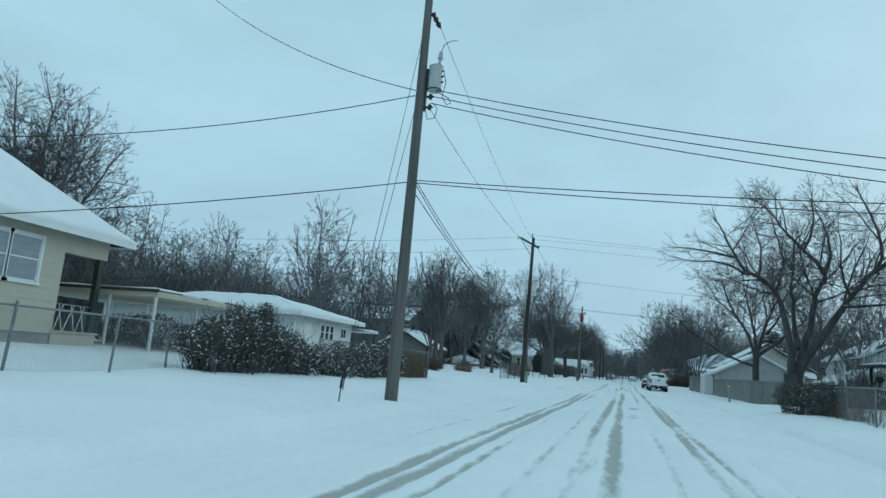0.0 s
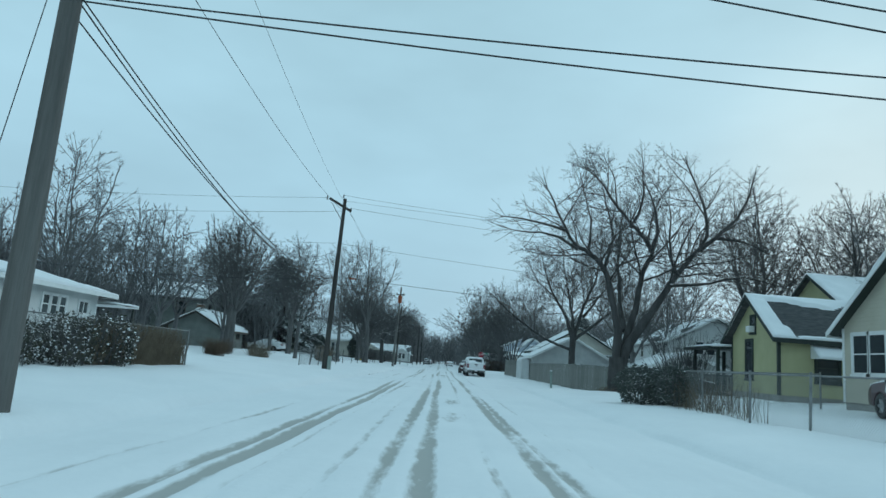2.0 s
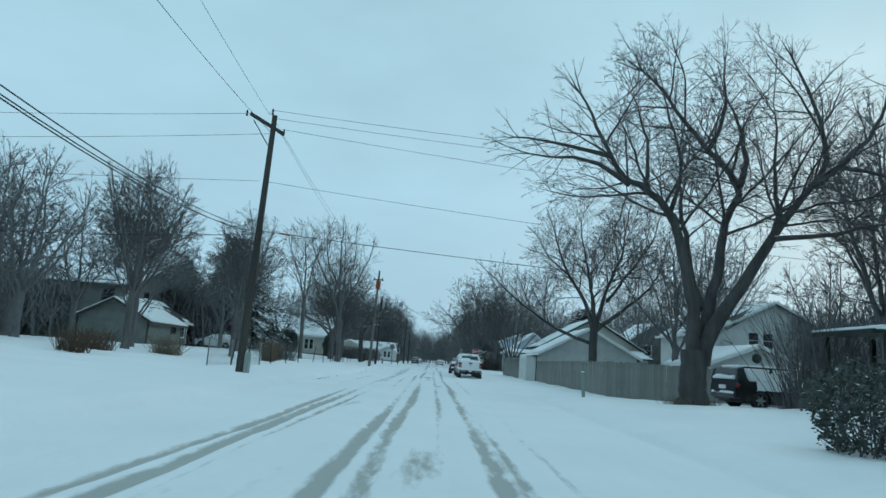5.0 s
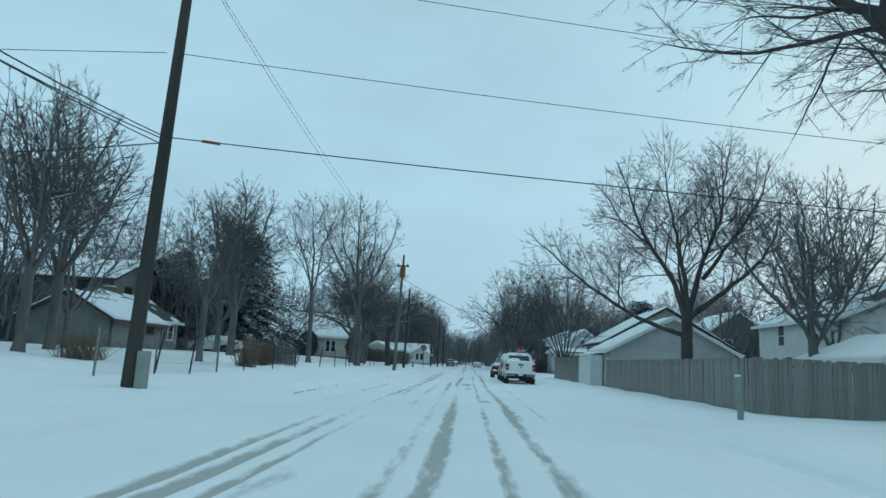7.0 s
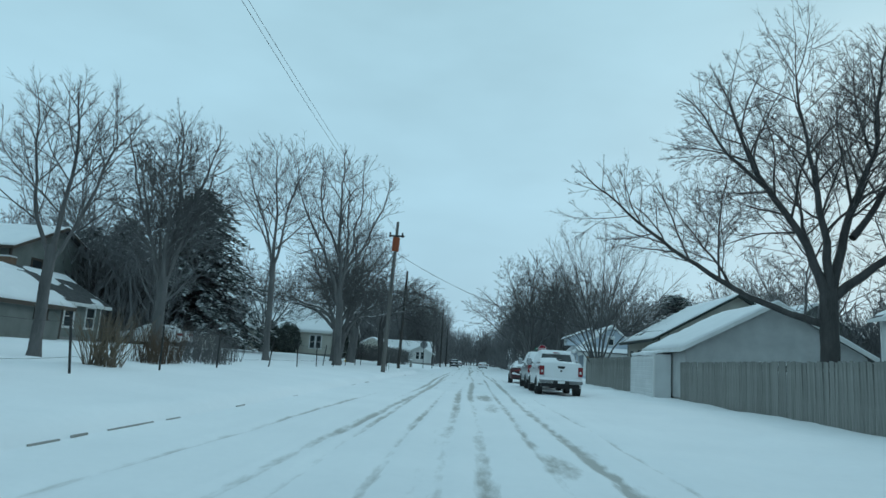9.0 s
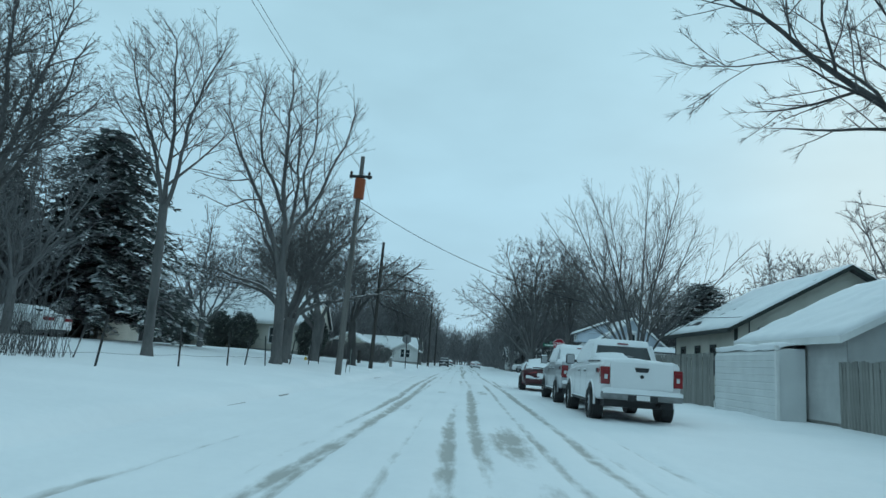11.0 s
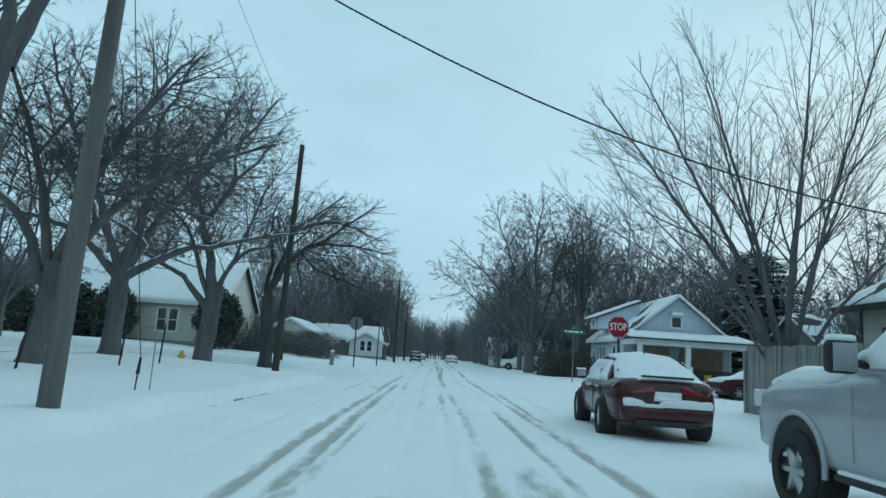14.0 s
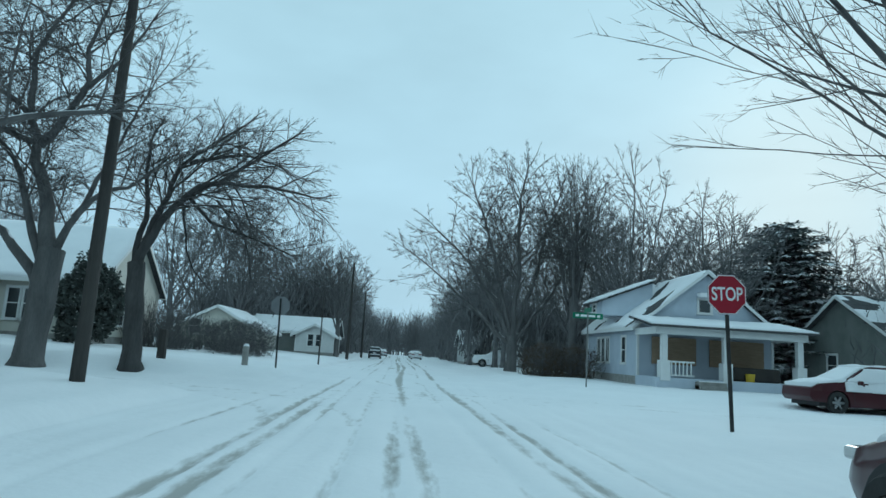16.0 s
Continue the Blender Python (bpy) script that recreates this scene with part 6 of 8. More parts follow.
yard_tree(-31.8, 0.6, 0.40, 14.4, 5.2, 29, "large bare tree behind a tan house", 0.15, 0.26)
yard_tree(-4.9 - 1.6, 131.0, 0.24, 10.4, 3.4, 62, "bare street tree standing alone far along the street", 0.2, 0.34, 0.7, 44, 0.012)
yard_tree(33.0, 92.0, 0.34, 13.5, 5.0, 61, "wide bare tree behind a cream house", 0.2, 0.26, 0.6, 46, 0.011)
yard_tree(24.5, 19.0, 0.32, 13.0, 3.6, 28, "tall bare tree behind a yellow cottage", 0.3)

# far trees: a few kinds, set again and again
rngf = random.Random(77)
kinds = []
for k in range(7):
    hh, ww, tk = 12.5 + 0.6 * k, 3.6 + 0.5 * ((k * 3) % 5), 2.8 + 0.4 * (k % 3)
    fork = [([(0, 0, tk * 0.9), (0.4, 0.3, hh * 0.5), (0.2, 0.6, hh * 0.86)], 0.15, 0.04)]
    for j in range(5):
        a, f, u = j * 1.257 + k, rngf.uniform(0.55, 0.9), rngf.uniform(0.55, 0.86)
        c, s = math.cos(a) * ww * f, math.sin(a) * ww * f
        fork.append(([(0, 0, tk * rngf.uniform(0.7, 0.95)), (c * 0.5, s * 0.5, tk + (hh * u - tk) * 0.4), (c, s, hh * u)], 0.12, 0.035))
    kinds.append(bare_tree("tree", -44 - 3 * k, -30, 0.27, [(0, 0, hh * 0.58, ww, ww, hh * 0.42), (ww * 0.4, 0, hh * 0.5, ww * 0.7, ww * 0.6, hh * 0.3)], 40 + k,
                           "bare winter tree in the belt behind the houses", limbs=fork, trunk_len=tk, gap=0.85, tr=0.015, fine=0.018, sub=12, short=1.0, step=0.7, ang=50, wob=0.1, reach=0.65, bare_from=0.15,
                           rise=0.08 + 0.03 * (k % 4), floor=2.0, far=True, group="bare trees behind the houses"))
spots = []
for k in range(34):
    y = -16 + k * 4.3
    spots.append((-40 - rngf.uniform(-4, 10), y + rngf.uniform(-2, 2)))
for k in range(24):
    y = 10 + k * 5.2
    spots.append((33 + rngf.uniform(0, 10), y + rngf.uniform(-2, 2)))
for k in range(15):
    y = 126 + k * 9
    spots.append((-13 - rngf.uniform(0, 12), y + rngf.uniform(-3, 3)))
    spots.append((10 + rngf.uniform(0, 10), y + rngf.uniform(-3, 3)))
for q in ((-20, 27), (-23, 31), (-18.5, 36.5), (-23, 37.5), (-30, 33), (-27, 64), (-34, 2), (-33, 8), (-35, 14), (-32, 18), (-36, -6), (-24, 21), (21, 106), (25, 114), (30, 98), (18, 112), (15, 108), (36, 104),
          (-31, 69), (-33, 85), (-24, 108), (-30, 117), (28, 60), (27, 88), (22, 112), (29, 108), (17, 117), (-24, 30), (-30, 36), (-35, 24), (-37, 71), (30, 42), (26, 16), (32, 22),
          (-26, 26), (-21, 62), (-20, 82), (23, 66), (-22, 128), (19, 104), (13, 114), (-7.6, 144), (-10.8, 146), (8.9, 127), (9.4, 136), (-15.5, 129), (12.5, 124), (-12.5, 146), (30, 33), (22, 46), (26, 52)):
    spots.append(q)
for k in range(10):
    y = 118 + k * 10
    spots.append((-9.0 - rngf.uniform(0, 3), y + 30 + rngf.uniform(-3, 3)))
    spots.append((8.5 + rngf.uniform(0, 3), y + 8 + rngf.uniform(-3, 3)))
for x, y in spots:
    s = rngf.uniform(0.62, 0.9) if (abs(x) > 33 and y < 118) or (-40 < x < 0 and y < 40) else rngf.uniform(0.8, 1.08)
    t = copy_thing(kinds[rngf.randrange(7)], Matrix.Translation((x, y, G(x, y))) @ pose(0, 0, 0, 0, 0, rngf.uniform(0, 360)) @ Matrix.Diagonal((s, s, s, 1)))


def far_woods(name, x0, x1, y0, y1, count, hgt, seed, label, wide=0.042):
    """A wood seen only as a twiggy mass: thin upright stems and sprays of twigs."""
    rng = random.Random(seed)
    tb = Tubes()
    for k in range(count):
        x, y = rng.uniform(x0, x1), rng.uniform(y0, y1)
        h = hgt * rng.uniform(0.65, 1.1)
        p = Vector((x, y, G(x, y) - 0.1))
        tb.tube([p, p + Vector((rng.gauss(0, 0.4), rng.gauss(0, 0.4), h * 0.6))], [0.16, 0.08], 4)
        for j in range(54):
            a = p + Vector((rng.gauss(0, 0.9), rng.gauss(0, 0.9), h * rng.uniform(0.08, 0.75)))
            d = Vector((rng.gauss(0, 0.5), rng.gauss(0, 0.5), 1)).normalized()
            tb.blade(a, d, h * rng.uniform(0.14, 0.3), wide, rng)
    # haze over the wood comes only from this paler twig colour
    ob = pyd(name, tb.v, tb.f, M["twig_hazed"])
    tagged(ob, label, "woods", kind="stuff")


far_woods("far_woods", -110, -58, -30, 260, 520, 12, 5, "distant belt of bare grey woodland", 0.05)
far_woods("far_woods", 48, 100, -10, 260, 480, 12, 6, "distant belt of bare grey woodland", 0.05)
far_woods("far_woods", -60, 60, 262, 330, 620, 15, 7, "bare woodland closing the end of the street", 0.07)
far_woods("understorey", -48, -33, -14, 130, 950, 8.0, 8, "tangled bare undergrowth behind the yards", 0.05)
far_woods("understorey", 27, 44, 10, 130, 850, 8.0, 9, "tangled bare undergrowth behind the yards", 0.05)
far_woods("understorey", -28, -7.5, 142, 262, 420, 10, 10, "bare shrubs and saplings along the far street", 0.07)
far_woods("understorey", 6.8, 26, 133, 262, 420, 10, 11, "bare shrubs and saplings along the far street", 0.07)
far_woods("understorey", 18, 32, 108, 134, 130, 9, 12, "dense bare saplings behind a blue house", 0.045)
far_woods("understorey", -29.5, -23, 63, 71, 60, 8, 13, "dense bare saplings behind a low house", 0.045)
far_woods("understorey", -24, -10, 138, 150, 60, 8, 14, "bare saplings beyond a bungalow", 0.05)


# ---- evergreens, hedges and shrubs ----
def conifer(x, y, hgt, rad, seed, label, droop=0.25, dense=1.0, shape=0.6):
    rng = random.Random(seed)
    t = thing("spruce", pose(x, y, G(x, y)), label, "spruce tree")
    part("trunk", R((0, 0, -0.2), (0, 0, hgt * 0.95), 0.26, 0.03, 10), M["bark"], t)
    V, F = [], []
    tb = Tubes()
    z = hgt * 0.10
    while z < hgt * 0.985:
        f = 1 - (z / hgt)
        n = max(4, int((7 + 11 * f) * dense))
        a0 = rng.uniform(0, 6.28)
        for k in range(n):
            a = a0 + 6.283 * k / n + rng.uniform(-0.25, 0.25)
            L = rad * (f ** shape) * rng.uniform(0.55, 1.2) * (0.85 + 0.3 * noise.noise(Vector((a * 1.5, z * 0.6, seed)))) + 0.25
            out = Vector((math.cos(a), math.sin(a), 0))
            side = Vector((-math.sin(a), math.cos(a), 0))
            zb = z + rng.uniform(-0.2, 0.2)
            steps = max(3, int(L / 0.36))
            pts = []
            for i in range(steps + 1):
                u = i / steps
                pts.append(out * (L * u) + Vector((0, 0, zb + 0.18 * L * u - droop * L * u * u * 1.9)))
            tb.tube(pts, [0.035 * (1 - 0.7 * i / steps) for i in range(steps + 1)], 3)
            for i in range(1, steps + 1):
                u = i / steps
                w = (0.8 * (1 - u) + 0.34) * (0.55 + 0.45 * f) + 0.12
                for s in (1, -1, 0):
                    for rep in range(2):
                        tip = pts[i] + side * (s * w * rng.uniform(0.7, 1.2)) + out * rng.uniform(0.05, 0.5) + Vector((0, 0, rng.uniform(-0.34, 0.10)))
                        b = pts[i] - out * 0.10
                        d = tip - b
                        c = Vector((-d.y, d.x, rng.uniform(-0.06, 0.06))).normalized() * rng.uniform(0.08, 0.18)
                        o = len(V)
                        mid = b.lerp(tip, 0.55)
                        V.extend([b, mid + c, tip, mid - c])
                        F.append((o, o + 1, o + 2, o + 3))
        z += 0.26 + 0.16 * f
    pyd("bough_frame", tb.v, tb.f, M["bark"], t)
    pyd("needles", [tuple(v) for v in V], F, M["needle"], t)
    return t


conifer(-23.2, 72.3, 13.4, 7.3, 31, "tall dark spruce with snow on its drooping boughs", 0.2, 1.15, 0.52)
conifer(-29.0, 71.5, 10.2, 5.4, 35, "broad dark evergreen in a back yard", 0.3, 1.3)
conifer(-28.8, 66.5, 8.6, 4.0, 36, "dark evergreen behind a low grey house", 0.25, 1.2)
conifer(26.8, 109.0, 11.6, 5.6, 33, "dark pine rising behind a blue house", 0.08, 1.3, 0.3)


def leafy(name, blobs, count, size, material, label, category, seed, stems=True, twigs=0):
    """A dense bush: leaves and twigs scattered through several overlapping lumps (x, y, z, rx, ry, rz)."""
    rng = random.Random(seed)
    b0 = blobs[0]
    t = thing(name, pose(b0[0], b0[1], G(b0[0], b0[1])), label, category)
    V, F = [], []
    tb = Tubes()
    tot = sum(b[3] * b[4] * b[5] for b in blobs)
    for bx, by, bz, rx, ry, rz in blobs:
        g = G(bx, by) - G(b0[0], b0[1])
        for k in range(int(count * rx * ry * rz / tot)):
            th, ph = rng.uniform(0, 6.283), math.acos(rng.uniform(-0.85, 1))
            rr = rng.uniform(0.55, 1.0) ** 0.5 * (1 + 0.3 * noise.noise(Vector((th * 1.3 + seed, ph * 2.1, bx))) + 0.16 * noise.noise(Vector((th * 4.0, ph * 5.0, bx + seed))))
            p = Vector((bx - b0[0] + rx * rr * math.sin(ph) * math.cos(th), by - b0[1] + ry * rr * math.sin(ph) * math.sin(th), g + bz + rz * rr * math.cos(ph)))
            if p.z < g + 0.02:
                p.z = g + rng.uniform(0.02, 0.2)
            d = Vector((rng.gauss(0, 1), rng.gauss(0, 1), rng.gauss(0, 0.6))).normalized()
            c = d.cross(Vector((rng.gauss(0, 1), rng.gauss(0, 1), rng.gauss(0, 1)))).normalized()
            s = size * rng.uniform(0.6, 1.4)
            o = len(V)
            V.extend([p, p + d * s * 0.5 + c * s * 0.3, p + d * s, p + d * s * 0.5 - c * s * 0.3])
            F.append((o, o + 1, o + 2, o + 3))
        for k in range(twigs):
            a = Vector((bx - b0[0] + rng.gauss(0, rx * 0.35), by - b0[1] + rng.gauss(0, ry * 0.35), g - 0.05))
            e = a + Vector((rng.gauss(0, rx * 0.5), rng.gauss(0, ry * 0.5), bz + rz * rng.uniform(0.5, 1.15)))
            m = a.lerp(e, 0.5) + Vector((rng.gauss(0, 0.12), rng.gauss(0, 0.12), 0.1))
            tb.tube([a, m, e], [0.014, 0.009, 0.004], 3)
    pyd("foliage", [tuple(v) for v in V], F, material, t)
    if tb.v:
        pyd("inner_wood", tb.v, tb.f, M["twig"], t)
    return t


leafy("hedge", [(-11.1, -11.2, 0.75, 0.8, 0.9, 0.75), (-10.9, -10.2, 0.95, 0.75, 0.8, 1.05), (-10.75, -9.1, 0.9, 0.75, 0.9, 0.95), (-10.8, -8.9, 1.7, 0.3, 0.35, 0.5), (-10.6, -8.0, 0.7, 0.8, 0.9, 0.75), (-10.4, -7.1, 0.5, 0.8, 0.9, 0.65)], 11000, 0.085,
      M["leaf_hedge"], "tall overgrown hedge with snow caught in its leaves", "hedge", 3, twigs=190)
leafy("hedge", [(-10.2, -4.6, 0.5, 0.8, 1.2, 0.75), (-9.9, -2.4, 0.55, 0.8, 1.2, 0.8), (-9.7, -0.6, 0.6, 0.85, 1.1, 0.85)], 6500, 0.085, M["leaf_hedge"],
      "overgrown snowy hedge along a chain-link fence", "hedge", 4, twigs=150)
leafy("bush", [(-18.6, -4.2, 0.6, 1.5, 1.2, 0.75), (-16.4, -3.6, 0.55, 1.2, 1.1, 0.7), (-20.6, -3.8, 0.5, 1.2, 1.1, 0.7)], 7000, 0.09, M["leaf_dark"], "dark snow-flecked shrubs behind a carport", "bush", 13, twigs=60)
leafy("bush", [(7.3, 3.7, 0.6, 0.85, 1.0, 0.75), (8.2, 2.9, 0.6, 0.85, 0.9, 0.8)], 9000, 0.075, M["leaf_dark"], "dark evergreen bush with snow on top beside a fence", "bush", 5, twigs=40)
leafy("bush", [(-14.5, 94.9, 1.8, 1.35, 1.2, 2.0)], 15000, 0.17, M["leaf_dark"], "rounded dark evergreen flecked with snow", "bush", 6)
leafy("bush", [(-23.6, 94.9, 1.5, 1.4, 1.2, 1.9), (-21.2, 94.9, 1.5, 1.4, 1.2, 1.8)], 17000, 0.17, M["leaf_dark"], "clipped dark evergreens before a cream cottage", "bush", 7)
leafy("bush", [(-27.4, 94.9, 1.3, 1.5, 1.2, 1.6)], 8000, 0.16, M["leaf_dark"], "dark rounded evergreen at the end of a cottage", "bush", 8)
leafy("bush", [(-9.8, 104.5, 0.9, 1.9, 4.0, 1.1), (-11.6, 110, 0.9, 2.2, 4.0, 1.2), (-13.4, 106, 0.9, 1.8, 2.6, 1.1)], 15000, 0.09, M["twig"], "dense bare hedge on a bank", "hedge", 9, twigs=200)
leafy("bush", [(8.8, 105.4, 0.85, 1.6, 1.6, 1.2), (10.6, 105.0, 0.85, 1.7, 1.5, 1.2)], 9000, 0.08, M["reed_dark"], "dense twiggy brown shrub in the snow", "bush", 10, twigs=260)
leafy("bush", [(22.0, 79.5, 0.4, 0.8, 0.7, 0.5)], 2500, 0.07, M["leaf_hedge"], "small snowy bush by a fence", "bush", 12)


def stalks(name, x, y, rx, ry, hgt, count, material, label, category, seed, fan=0.3, r=0.008):
    rng = random.Random(seed)
    tb = Tubes()
    for k in range(count):
        px, py = x + rng.uniform(-rx, rx), y + rng.uniform(-ry, ry)
        a = Vector((px, py, G(px, py) - 0.05))
        h = hgt * rng.uniform(0.55, 1.1)
        e = a + Vector((rng.gauss(0, fan) * h, rng.gauss(0, fan) * h, h))
        m = a.lerp(e, 0.5) + Vector((rng.gauss(0, 0.04), rng.gauss(0, 0.04), 0.05))
        tb.tube([a, m, e], [r, r * 0.8, r * 0.35], 3)
    ob = pyd(name, tb.v, tb.f, material)
    return tagged(ob, label, category)


stalks("dry_brush", -9.75, 1.6, 0.35, 3.3, 1.25, 2600, M["straw"], "dense brown dry brush grown through a fence", "brush", 1, 0.12)
stalks("dry_brush", -9.9, 2.0, 0.2, 3.2, 1.15, 1500, M["reed_dark"], "dark dry vines along a fence", "brush", 2, 0.2)
stalks("dry_brush", 8.25, 0.6, 0.3, 4.2, 0.95, 170, M["straw"], "dry weeds along a chain-link fence", "brush", 3, 0.16)
stalks("dry_brush", 8.8, 1.4, 0.4, 1.8, 1.2, 110, M["reed_dark"], "dark dry weeds by a fence", "brush", 4, 0.2)
stalks("shrub", -9.6, 36.0, 0.35, 0.35, 1.5, 130, M["straw"], "bare twiggy shrub by a wire fence", "shrub", 5, 0.35, 0.012)
stalks("shrub", -10.6, 41.0, 0.5, 1.0, 1.3, 240, M["reed_dark"], "bare twiggy shrubs by a wire fence", "shrub", 6, 0.25, 0.01)
stalks("shrub", -10.4, 44.5, 0.8, 1.6, 1.3, 200, M["twig"], "thicket of bare brown stems", "shrub", 7, 0.25, 0.01)
stalks("shrub", -12.0, 49.0, 0.9, 2.0, 1.6, 240, M["twig"], "thicket of bare dark stems", "shrub", 8, 0.25, 0.01)
stalks("shrub", -14.5, 24.0, 0.7, 0.7, 1.0, 260, M["reed_dark"], "low spiky bare shrub", "shrub", 9, 0.45, 0.011)
stalks("shrub", -13.2, 29.0, 0.7, 0.7, 1.0, 260, M["straw"], "low spiky bare shrub", "shrub", 10, 0.45, 0.011)
stalks("shrub", -13.6, 20.5, 0.5, 0.5, 1.0, 200, M["reed_dark"], "low spiky bare shrub", "shrub", 11, 0.45, 0.011)
stalks("shrub", -13.5, 101.0, 1.4, 1.4, 2.6, 420, M["twig"], "tall fan of bare stems by a cottage", "shrub", 12, 0.4, 0.012)
stalks("sapling_clump", 13.2, 15.6, 0.8, 0.8, 3.2, 260, M["twig"], "clump of bare saplings by a porch", "shrub", 13, 0.3, 0.014)
stalks("dry_grass", 10.1, 18.0, 0.9, 0.8, 0.35, 260, M["straw"], "dry snowy grass at a tree's foot", "grass", 14, 0.4, 0.006)

# thin posts of the wire fence along the yards
pm = bpy.data.meshes.new("post_shaft")
bmp = R((0, 0, -0.3), (0, 0, 1.25), 0.028, n=8)
bmp.to_mesh(pm)
bmp.free()
pm.materials.append(M["iron_dark"])
rp_ = random.Random(8)
posts = [(-8.6, 25.0), (-8.4, 27.0), (-8.4, 29.3), (-8.7, 33.1), (-8.8, 37.5), (-8.9, 42.0), (-8.9, 48.0), (-8.8, 52.4), (-8.8, 56.6), (-9.0, 59.2), (-8.8, 61.3), (-8.9, 65.8), (-9.0, 70.4), (-9.0, 73.0)]
for q in posts:
    o = new("fence_post", pm)
    o.matrix_world = pose(q[0], q[1], G(*q), rp_.uniform(-5, 5), rp_.uniform(-7, 7), 0)
    tagged(o, "thin dark steel fence post standing in snow", "fence post", "wire fence posts")
for a, b in zip(posts, posts[1:]):
    for z in (0.35, 1.1):
        wire((a[0], a[1], G(*a) + z), (b[0], b[1], G(*b) + z), 0.04, 0.004, "fence_wire", "thin sagging fence wire", "fence wires")
chain_fence([(-8.7, 22.0), (-8.6, 25.0), (-8.4, 29.3)], 1.1, "sagging wire-mesh yard fence", 9, 0.1, rail=False)


# ---- signs ----
def stop_sign(x, y, rz, back=False):
    z = G(x, y)
    t = thing("stop_sign", pose(x, y, z, 0, -2.2 if not back else 1.0, rz), "red octagonal stop sign on a steel post" if not back else "back of an octagonal sign on a steel post", "stop sign", "corner signs")
    part("post", B(-0.035, 0.035, 0.012, 0.05, -0.4, 2.85, bevel=0.006), M["iron_dark"], t)
    r = 0.381 / math.cos(math.pi / 8)
    oct_ = [(r * math.cos(math.pi / 8 + k * math.pi / 4), 2.55 + r * math.sin(math.pi / 8 + k * math.pi / 4)) for k in range(8)]
    plate = part("plate", prism(oct_, "y", -0.004, 0.004), M["sign_back"], t)
    inner = [(u * 0.94, 2.55 + (v - 2.55) * 0.94) for u, v in oct_]
    part("border", prism([(u * 0.985, 2.55 + (v - 2.55) * 0.985) for u, v in oct_], "y", -0.0075, -0.0045), M["sign_white"], plate)
    part("face", prism(inner, "y", -0.011, -0.008), M["sign_red"], plate)
    cu = bpy.data.curves.new("lettering", "FONT")
    cu.body, cu.size, cu.align_x, cu.align_y, cu.extrude = "STOP", 0.36, "CENTER", "CENTER", 0.001
    cu.offset = 0.006
    tx = new("lettering", cu)
    tx.parent = plate
    tx.matrix_basis = Matrix.Translation((0, -0.013, 2.55)) @ pose(0, 0, 0, 90, 0, 0) @ Matrix.Diagonal((0.72, 1.0, 1, 1))
    cu.materials.append(M["sign_white"])
    return t


stop_sign(6.0, 76.0, 0)
stop_sign(-5.25, 91.5, 180, True)
t = thing("street_sign", pose(7.2, 90.0, G(7.2, 90)), "green street name sign on a thin post", "street sign")
part("post", R((0, 0, -0.3), (0, 0, 3.0), 0.03), M["iron"], t)
bl = part("blade", B(-0.62, 0.62, -0.006, 0.006, 2.72, 2.95), M["sign_green"], t)
for a, b in ((-0.5, -0.36), (-0.3, 0.3), (0.38, 0.5)):
    part("lettering_bar", B(a, b, -0.012, -0.008, 2.79, 2.88), M["sign_white"], bl)
part("cross_blade", B(-0.006, 0.006, -0.5, 0.5, 2.97, 3.16), M["sign_green"], t)
# stub posts, marker, utility post and hydrant
t = thing("utility_marker", pose(7.35, 22.9, G(7.35, 22.9), 0, -3, 0), "weathered grey-green utility marker post in the snow", "marker post")
part("post", B(-0.07, 0.07, -0.05, 0.05, -0.3, 1.06, bevel=0.02), M["utility_green"], t)
part("cap_snow", B(-0.07, 0.07, -0.05, 0.05, 1.06, 1.12, bevel=0.025), M["snow"], t)
t = thing("stub_post", pose(-6.6, 91.9, G(-6.6, 91.9)), "short grey stub post with a snow cap", "post")
part("post", R((0, 0, -0.2), (0, 0, 0.75), 0.13, n=12), M["concrete"], t)
part("snow_cap", R((0, 0, 0.75), (0, 0, 0.86), 0.14, 0.06, n=12), M["snow"], t)
t = thing("stub_post", pose(-9.0, 89.0, G(-9, 89)), "dark wooden stub post beside a tree", "post")
part("post", B(-0.14, 0.14, -0.12, 0.12, -0.2, 1.1, bevel=0.03), M["pole_dark"], t)
t = thing("marker_rod", pose(-5.75, 64.2, G(-5.75, 64.2)), "thin green and white marker rod", "marker")
part("rod", R((0.1, 0.3, -0.2), (0.1, 0.3, 1.1), 0.012), M["utility_green"], t)
t = thing("fire_hydrant", pose(-12.2, 83.3, G(-12.2, 83.3)), "yellow fire hydrant in the snow", "fire hydrant")
part("barrel", R((0, 0, -0.1), (0, 0, 0.55), 0.11, 0.10, 14), M["hydrant"], t)
part("bonnet", R((0, 0, 0.55), (0, 0, 0.70), 0.13, 0.05, 14), M["hydrant"], t)
part("outlet", R((-0.18, 0, 0.42), (0.18, 0, 0.42), 0.05, n=10), M["hydrant"], t)


# ---- vehicles ----
def arc(cy, r, a0, a1, cz=0.38, n=9):
    return [(cy + r * math.cos(math.radians(a0 + (a1 - a0) * k / n)), cz + r * math.sin(math.radians(a0 + (a1 - a0) * k / n))) for k in range(n + 1)]


